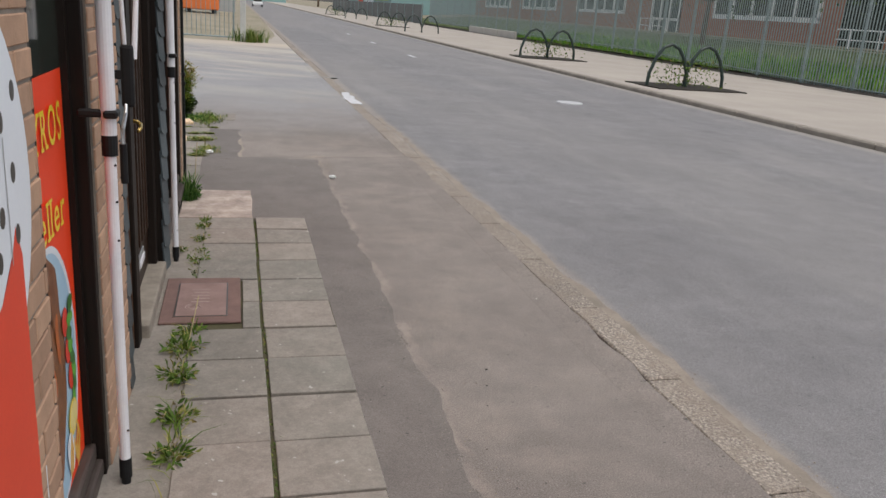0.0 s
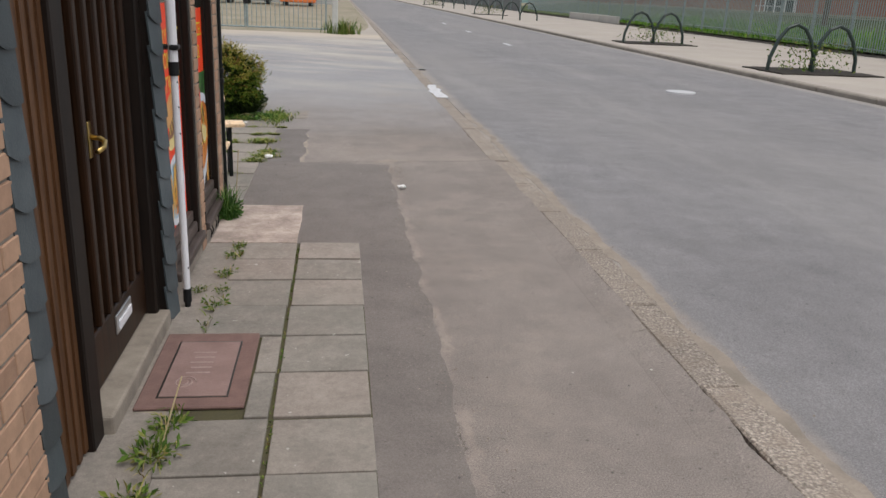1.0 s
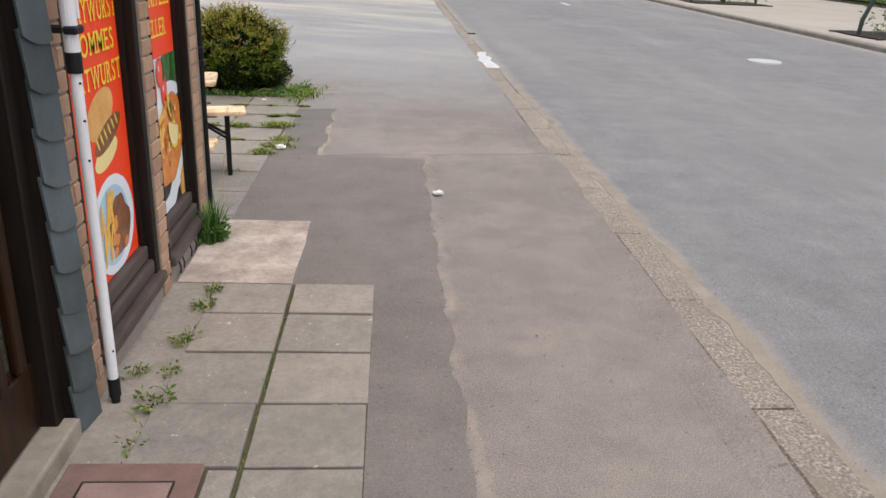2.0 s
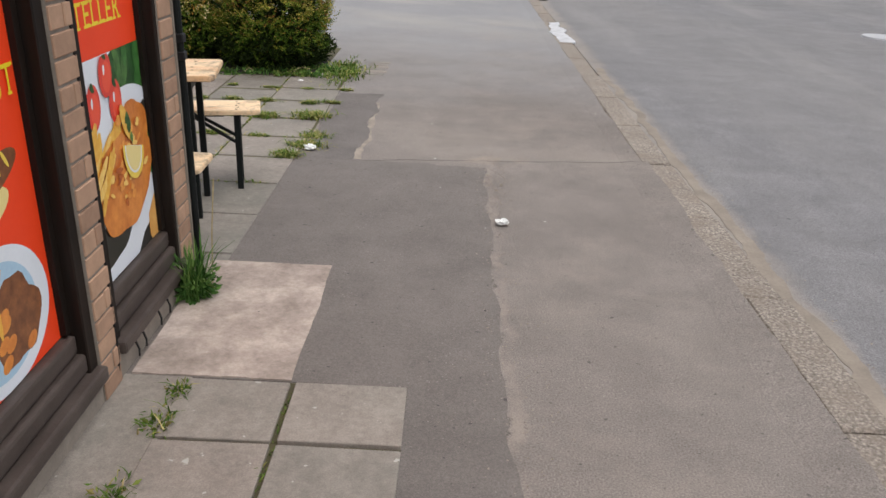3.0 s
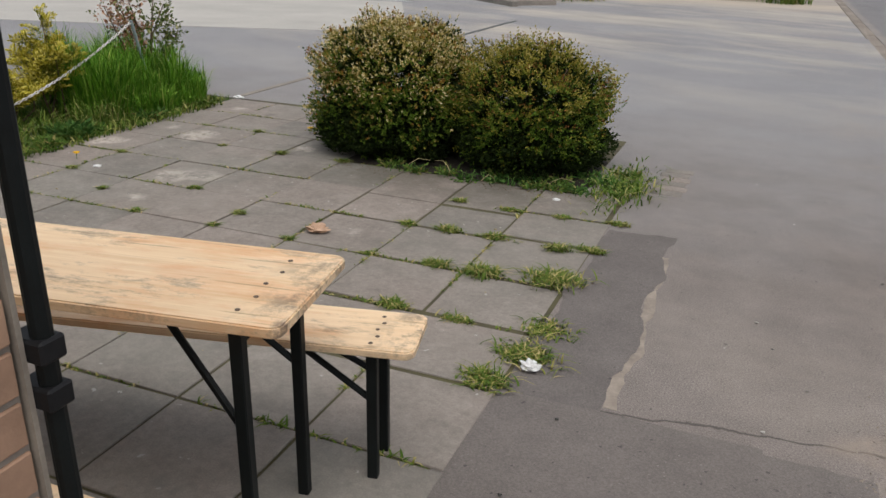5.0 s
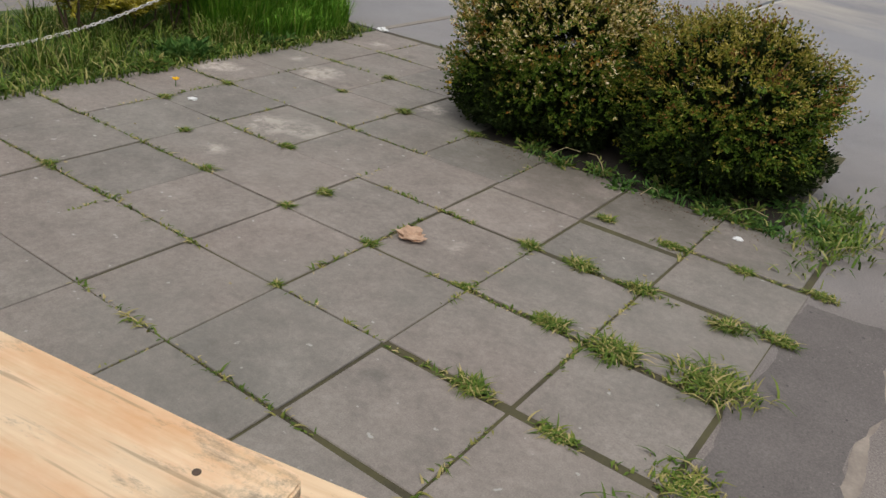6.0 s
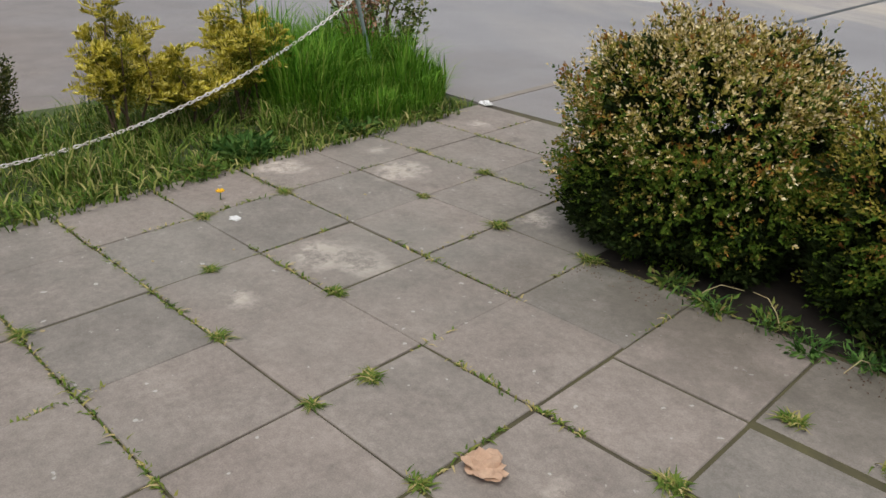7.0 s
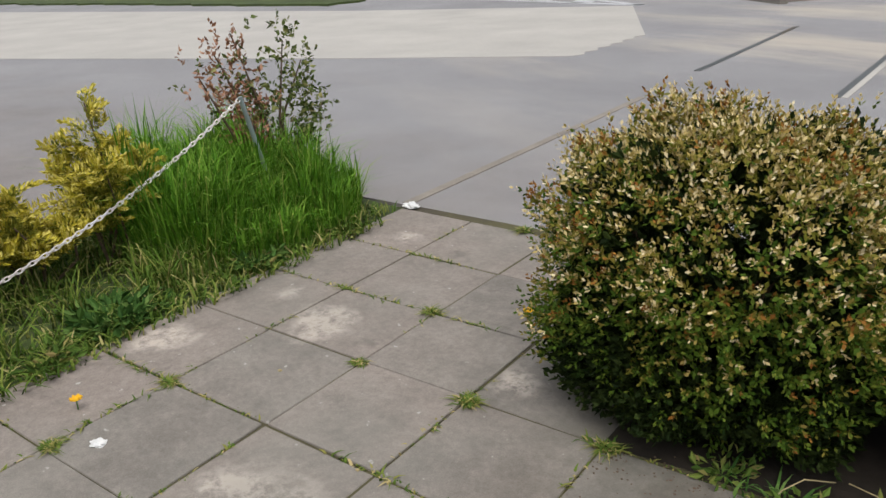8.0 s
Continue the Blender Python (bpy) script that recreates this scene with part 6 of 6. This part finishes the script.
hedge_grass = scatter(9000, 21.8, 26.5, 14, 62, 91)
hedge_grass[:, 2] = [land(x, y) + 0.05 for x, y, z in hedge_grass]
tagged(blades(hedge_grass, 0.42, 0.016, 0.4, 92), "rough grass behind the fence", "grass", kind="stuff")
tagged(part("fence_soil", ragged(20.75, 21.75, 10, 90, 0.0, 0.115, 0.25, 6, 0.5), M["soil"]), "dark earth strip under the fence", "soil", kind="structure")

SX, SZ = 36.0, 1.3
school = thing("school", "long red brick school building with white windows", "building")
part("wall", B((SX, SX + 8, 26, 120, SZ - 0.6, 8.2)), M["schoolbrick"], school)
part("roof", B((SX - 0.4, SX + 8.4, 25.6, 120.4, 8.2, 8.6)), M["tarmacgrey"], school)
part("forecourt", B((SX - 3.0, SX, 26, 120, SZ - 0.6, SZ - 0.02)), M["farpave"], school)
for y, wd in ((31.5, 6.5), (44.6, 11.5), (71, 11), (88, 11), (104, 11)):
    for zz in (2.85, 5.7):
        w = part("window", B((SX - 0.02, SX + 0.05, y, y + wd, zz, zz + 1.9)), M["darkglass"], school, "dark glass in a row of white frames")
        part("frame", B(*[(SX - 0.10, SX + 0.02, y + i * wd / 5 - 0.16, y + i * wd / 5 + 0.16, zz, zz + 1.9) for i in range(6)], (SX - 0.10, SX + 0.02, y - 0.16, y + wd + 0.16, zz - 0.2, zz + 0.12), (SX - 0.10, SX + 0.02, y - 0.16, y + wd + 0.16, zz + 1.8, zz + 2.0)), M["wframe"], w)
d = part("door", B((SX - 0.05, SX + 0.05, 61.0, 65.8, SZ, SZ + 2.9)), M["darkglass"], school)
part("frame", B(*[(SX - 0.12, SX + 0.02, 61.0 + i * 1.5, 61.25 + i * 1.5, SZ, SZ + 2.9) for i in range(4)], (SX - 0.12, SX + 0.02, 61, 65.8, SZ + 1.0, SZ + 1.2)), M["wframe"], d)
d = part("door", B((SX - 0.05, SX + 0.05, 39.0, 42.5, SZ, SZ + 2.9)), M["darkglass"], school)
ramp = thing("handrail", "white steel handrail before the school door", "handrail")
for y0 in (36.0, 59.5):
    part("rail_frame", T(*[((SX - 2.0, y0 + i * 1.1, SZ - 0.05), (SX - 2.0, y0 + i * 1.1, SZ + 1.05), 0.035) for i in range(5)], ((SX - 2.0, y0, SZ + 1.05), (SX - 2.0, y0 + 4.4, SZ + 1.05), 0.035), ((SX - 2.0, y0, SZ + 0.5), (SX - 2.0, y0 + 4.4, SZ + 0.5), 0.03), n=6), M["wframe"], ramp)


def tree(x, y, h, r, seed, label="leafy street tree beyond the fence", trunk=0.16):
    ob = thing("tree", label, "tree", (0, 0, 0), group="trees")
    z0 = land(x, y)
    rr = np.random.default_rng(seed)
    bm = T(((x, y, z0 - 0.1), (x + 0.1, y, h * 0.5), trunk, trunk * 0.7), n=10)
    tips = [(x + r * 0.8 * math.cos(k * 2.4), y + r * 0.8 * math.sin(k * 2.4), h * (0.55 + 0.045 * k)) for k in range(9)]
    for t in tips:
        tube(bm, (x + 0.1, y, h * 0.42), t, trunk * 0.4, 0.02, 6)
    part("trunk", bm, M["twig"], ob)
    c = []
    for t in tips + [(x, y, h * 0.95)]:
        c.append(np.array(t) + rr.normal(0, 1, (420, 3)) * [r * 0.30, r * 0.30, h * 0.085])
    c = np.concatenate(c)
    part("crown", leaves(c, rr.normal(0, 1, (len(c), 3)), 0.28, 0.5, 0.5, rr), M["tree"], ob)


tree(27, 27.5, 7.5, 2.4, 1)
tree(29, 46, 8, 2.6, 2)
for k, (x, y) in enumerate(((26, 150), (24, 175), (28, 205), (23, 230))):
    tree(x, y, 11, 4.5, 10 + k, "distant leafy tree beside the road", 0.3)

# ---- far down the road ----
ff = thing("panel_fence", "dark mesh panel fence beside the far pavement", "fence")
for k in range(18):
    y = 92 + k * 5.0
    p = part("panel", B((21.5, 21.56, y, y + 4.8, 0.1, 2.2)), M["tarmacgrey"], ff)
    part("post", T(((21.45, y, 0.05), (21.45, y, 2.4), 0.05), n=8), M["galv"], ff)
board = thing("wooden_trough", "low pale timber edging beside the fence", "edging")
for k in range(3):
    part("plank", B((20.9, 21.1, 58 + k * 4.1, 62 + k * 4.1, 0.08, 0.62), bevel=0.03), M["cream"], board)
shop = thing("retail_shed", "distant retail building with lime and white panels", "building")
part("wall", B((24, 40, 125, 175, 0, 6)), M["teal"], shop)
part("banner", B((23.9, 24.0, 128, 140, 2.6, 5.2)), M["lime"], shop)
part("banner", B((23.9, 24.0, 142, 152, 1.6, 4.6)), M["pwhite"], shop)
part("banner", B((23.9, 24.0, 154, 160, 1.2, 3.8)), M["red"], shop)
end = thing("far_hall", "pale teal hall closing the view down the road", "building")
part("wall", B((-14, 20, 330, 360, 0, 9)), M["teal"], end)
part("canopy", B((-12, 2, 322, 331, 4.6, 6.6)), M["pwhite"], end)
for x in (-11, -5, 1):
    part("column", B((x - 0.3, x + 0.3, 323, 324, 0, 4.6)), M["pwhite"], end)
car = thing("car", "small white car parked far down the road", "car", (4.7, 150, 0))
bm = B((-0.85, 0.85, -2.0, 2.0, 0.32, 0.85), bevel=0.12, seg=2)
part("body", bm, M["carwhite"], car)
part("cabin", B((-0.72, 0.72, -1.2, 1.3, 0.85, 1.42), bevel=0.2, seg=2), M["darkglass"], car)
for x in (-0.78, 0.78):
    for y in (-1.25, 1.25):
        part("wheel", T(((x - 0.09, y, 0.31), (x + 0.09, y, 0.31), 0.31), n=16), M["black"], car)

# ---- yard with gate and containers ----
gate = thing("yard_gate", "closed galvanised two-leaf bar gate of the yard", "gate")
for a, b in ((-5.75, -2.08), (-2.0, 0.95)):
    lf = part("gate_leaf", T(((a, 33.9, 0.12), (b, 33.9, 0.12), 0.03), ((a, 33.9, 1.92), (b, 33.9, 1.92), 0.03), ((a, 33.9, 0.1), (a, 33.9, 1.95), 0.035), ((b, 33.9, 0.1), (b, 33.9, 1.95), 0.035), n=8), M["galv"], gate)
    n = int((b - a) / 0.165)
    for i in range(1, n):
        part("bar", T(((a + (b - a) * i / n, 33.9, 0.12), (a + (b - a) * i / n, 33.9, 2.02), 0.014), n=6), M["galv"], lf)
part("lock_box", B((-2.12, -1.95, 33.82, 33.9, 0.95, 1.2)), M["black"], gate)
part("notice", B((-1.95, -1.15, 33.84, 33.87, 1.35, 1.68)), M["pwhite"], gate, "small white notice")
bp = tagged(part("gate_post", T(((-6.0, 34.3, -0.05), (-6.0, 34.3, 3.2), 0.14), n=14), M["galv"]), "thick blue-grey steel gate post", "post")
op = thing("barrier_post", "orange painted steel barrier post", "post", (-5.42, 30.6, 0))
part("shaft", B((-0.09, 0.09, -0.09, 0.09, -0.02, 1.45), bevel=0.02), M["postorange"], op)
part("head", B((-0.05, 0.05, -0.05, 0.05, 1.45, 2.05), bevel=0.01), M["postorange"], op)
for k in range(3):
    part("stripe", B((-0.055, 0.055, -0.056, -0.05, 1.6 + k * 0.2, 1.7 + k * 0.2)), M["black"], op)
gp = thing("concrete_post", "pale concrete post with a red sign on top", "post", (1.30, 33.2, 0))
part("shaft", B((-0.11, 0.11, -0.11, 0.11, -0.02, 2.3), bevel=0.02), M["concretepost"], gp)
part("sign_disc", T(((0, -0.16, 2.62), (0, -0.13, 2.62), 0.38), n=28), M["red"], gp, "round red sign")
part("sign_bar", B((-0.26, 0.26, -0.175, -0.16, 2.55, 2.69)), M["pwhite"], gp)
wp = np.stack([1.55 + rng.normal(0, 0.25, 500), 33.5 + rng.normal(0, 0.3, 500), np.zeros(500)], 1)
tagged(blades(wp, 0.5, 0.012, 0.7, 95, M["weed"]), "rank grass round the concrete post", "grass", kind="stuff")
yard_line = thing("side_kerb", "dark kerb edge of the side street pavement", "kerb", kind="structure")
a, b = Vector((-4.64, 26.9, 0)), Vector((-21.0, 43.0, 0))
d = (b - a).normalized()
s = -Vector((d.y, -d.x, 0))
for k in range(22):
    o = part("kerb_stone", B((0, 1.02, -0.09, 0.09, -0.1, 0.13), bevel=0.012), M["slab"], yard_line)
    o.matrix_basis = Matrix.Translation(a + d * k * 1.04) @ pose(0, 0, 0, 0, 0, math.degrees(math.atan2(d.y, d.x)))
walk_slab = tagged(part("side_pavement", B((0.3, 22.9, -1.35, -0.09, -0.1, 0.115)), M["slab"]), "pale pavement beside the side street", "pavement", kind="structure")
walk_slab.matrix_basis = Matrix.Translation(a) @ pose(0, 0, 0, 0, 0, math.degrees(math.atan2(d.y, d.x)))
weeds = np.concatenate([np.array([(*(a + d * rng.uniform(1, 22) - s * rng.uniform(1.5, 3.4)).xy, 0.02) for i in range(2600)])])
tagged(blades(weeds, 0.42, 0.012, 1.0, 96, M["tuft"]), "tall dry grass along the yard fence", "grass", kind="stuff")
mesh_fence = thing("mesh_fence", "wire mesh fence with steel posts round the yard", "fence")
for k in range(9):
    p = a + d * (1.5 + k * 2.4) - s * 2.3
    part("post", T((p + Vector((0, 0, -0.05)), p + Vector((0, 0, 2.6)), 0.045), n=8), M["galv"], mesh_fence)
    if k < 8:
        q0, q1 = p, p + d * 2.4
        part("wire", T(*[(q0 + Vector((0, 0, z)), q1 + Vector((0, 0, z)), 0.008) for z in (0.3, 0.8, 1.3, 1.8, 2.3, 2.55)], n=5), M["galv"], mesh_fence)
    if k in (1, 4):
        part("stay", T((p + Vector((0, 0, 1.9)), p - d * 1.3, 0.035), n=6), M["galv"], mesh_fence)
sb = thing("notice_board", "white notice board with dark bars on two posts", "sign", (-9.4, 33.4, 0), 25)
part("panel", B((-0.55, 0.55, -0.03, 0.03, 1.42, 2.75)), M["pwhite"], sb)
for k in range(5):
    part("text_bar", B((-0.32, 0.32 - 0.08 * (k % 2), -0.036, -0.03, 1.6 + k * 0.22, 1.68 + k * 0.22)), M["pblack"], sb)
for x in (-0.4, 0.4):
    part("post", T(((x, 0.05, -0.05), (x, 0.05, 2.7), 0.04), n=8), M["galv"], sb)
wg = thing("white_gate", "white tubular sliding gate across the side street", "gate")
for i, (x, y) in enumerate(((-27.0, 41.0), (-23.7, 41.6), (-20.3, 42.3))):
    part("upright", B((x - 0.16, x + 0.16, y - 0.1, y + 0.1, -0.05, 3.0)), M["wframe"], wg)
part("rail", T(*[((-27.0, 41.0, z), (-20.3, 42.3, z), 0.05) for z in (0.3, 0.75, 1.2, 1.65)], ((-27.0, 41.0, 2.1), (-20.3, 42.3, 2.1), 0.1), n=8), M["wframe"], wg)
bs = thing("traffic_sign", "blue round arrow sign on a traffic island", "traffic sign", (-14.6, 28.9, 0), 20)
part("pole", T(((0, 0, 0), (0, 0, 2.9), 0.035), n=8), M["galv"], bs)
part("disc", T(((0, -0.06, 0.88), (0, -0.04, 0.88), 0.24), n=26), M["blue"], bs, "blue disc")
part("arrow", B((-0.02, 0.02, -0.066, -0.06, 0.76, 1.0)), M["pwhite"], bs)
for z in (1.25, 1.95):
    part("plate", B((-0.42, 0.42, -0.06, -0.04, z, z + 0.62)), M["pwhite"], bs, "white plate")
    for k in range(2):
        part("text_bar", B((-0.28, 0.25, -0.066, -0.06, z + 0.16 + k * 0.2, z + 0.22 + k * 0.2)), M["grey"], bs)
tagged(part("traffic_island", ragged(-18.0, -13.2, 28.4, 29.9, -0.02, 0.15, 0.1, 44, 0.3), M["slab"]), "low grey traffic island in the side street", "traffic island", kind="structure")
cone = thing("traffic_cone", "orange traffic cone by the white gate", "traffic cone", (-21.8, 40.2, 0))
part("body", T(((0, 0, 0.03), (0, 0, 1.0), 0.22, 0.05), n=16), M["binorange"], cone)
part("base", B((-0.3, 0.3, -0.3, 0.3, -0.01, 0.04)), M["black"], cone)
hut = thing("yard_shed", "dark green sheet metal shed in the yard", "shed")
part("wall", B((-40, -13.5, 47, 55, -0.1, 5)), M["hut"], hut)
part("window", B((-20.5, -18.5, 46.9, 47.0, 2.6, 3.5)), M["darkglass"], hut)
tagged(part("wall_yard", B((-13.5, 1.0, 60, 60.3, 0, 3.6)), M["yardwall"]), "plain grey wall closing the yard", "wall", kind="structure")


def container(x0, x1, y, z1, material, label, kind_name, stripes):
    zb = land((x0 + x1) / 2, y) + 0.03
    ob = thing(kind_name, label, "container", group="yard containers")
    bm = B((x0, x1, y, y + 2.0, zb + 0.18, z1), bevel=0.06)
    part("body", bm, M[material], ob)
    nr = max(3, int((x1 - x0) / 0.5))
    for i in range(nr):
        x = x0 + (x1 - x0) * (i + 0.5) / nr
        part("rib", B((x - 0.05, x + 0.05, y - 0.05, y + 0.01, zb + 0.25, z1 - 0.1)), M[material], ob)
    part("rim", B((x0 - 0.05, x1 + 0.05, y - 0.06, y + 2.06, z1 - 0.1, z1 + 0.02)), M[material], ob)
    for x in (x0 + 0.3, x1 - 0.3):
        part("skid", B((x - 0.12, x + 0.12, y, y + 2.0, zb, zb + 0.2)), M["black"], ob)
    if stripes:
        for x in (x0 + 0.12, x1 - 0.12):
            for k in range(3):
                part("warning_stripe", B((x - 0.1, x + 0.1, y - 0.075, y - 0.06, z1 - 1.15 + k * 0.24, z1 - 1.04 + k * 0.24)), M["yellow"], ob)


container(-9.9, -7.3, 52.0, 2.75, "bingreen", "large green steel waste container", "waste_container", True)
container(-6.85, -4.85, 52.6, 2.7, "bingreen", "green steel waste container beside others", "waste_container", True)
container(-12.6, -10.3, 52.8, 2.75, "bingreen", "green container half hidden by the post", "waste_container", True)
container(-4.4, -2.6, 53.0, 1.92, "bingrey", "grey waste bin with hinged lid", "waste_container", False)
container(-2.05, 0.05, 52.2, 1.98, "binorange", "orange skip in the yard", "waste_container", False)

# ---- bricks of the shop front ----
H, L, GAP = 0.075, 0.24, 0.010
shared = {}
for a, b in PIERS:
    wdt = b - a
    for c in range(31):
        z = 0.0 + c * H
        n = max(1, round(wdt / L))
        odd = c % 2
        if wdt < 0.2:
            cuts = [0, 0.62 * wdt, wdt] if c % 3 == 1 else [0, wdt]
        else:
            cuts = [0] + [min(wdt, (i + (0.5 if odd else 1.0)) * L) for i in range(n + 1)]
            cuts = sorted(set(round(v, 4) for v in cuts if v <= wdt))
            if cuts[-1] < wdt:
                cuts.append(wdt)
        for u, v in zip(cuts, cuts[1:]):
            if v - u < 0.03:
                continue
            key = round(v - u, 3)
            if key not in shared:
                bm = B((-0.05, 0.006, GAP / 2, v - u - GAP / 2, GAP / 2, H - GAP / 2), bevel=0.003)
                shared[key] = part("brick", bm, M["brick"], wall)
                ob = shared[key]
            else:
                ob = new("brick", shared[key].data)
                ob.parent = wall
            ob.matrix_basis = pose(FACE - 0.006 + RNG.uniform(-0.0015, 0.002), a + u, z)
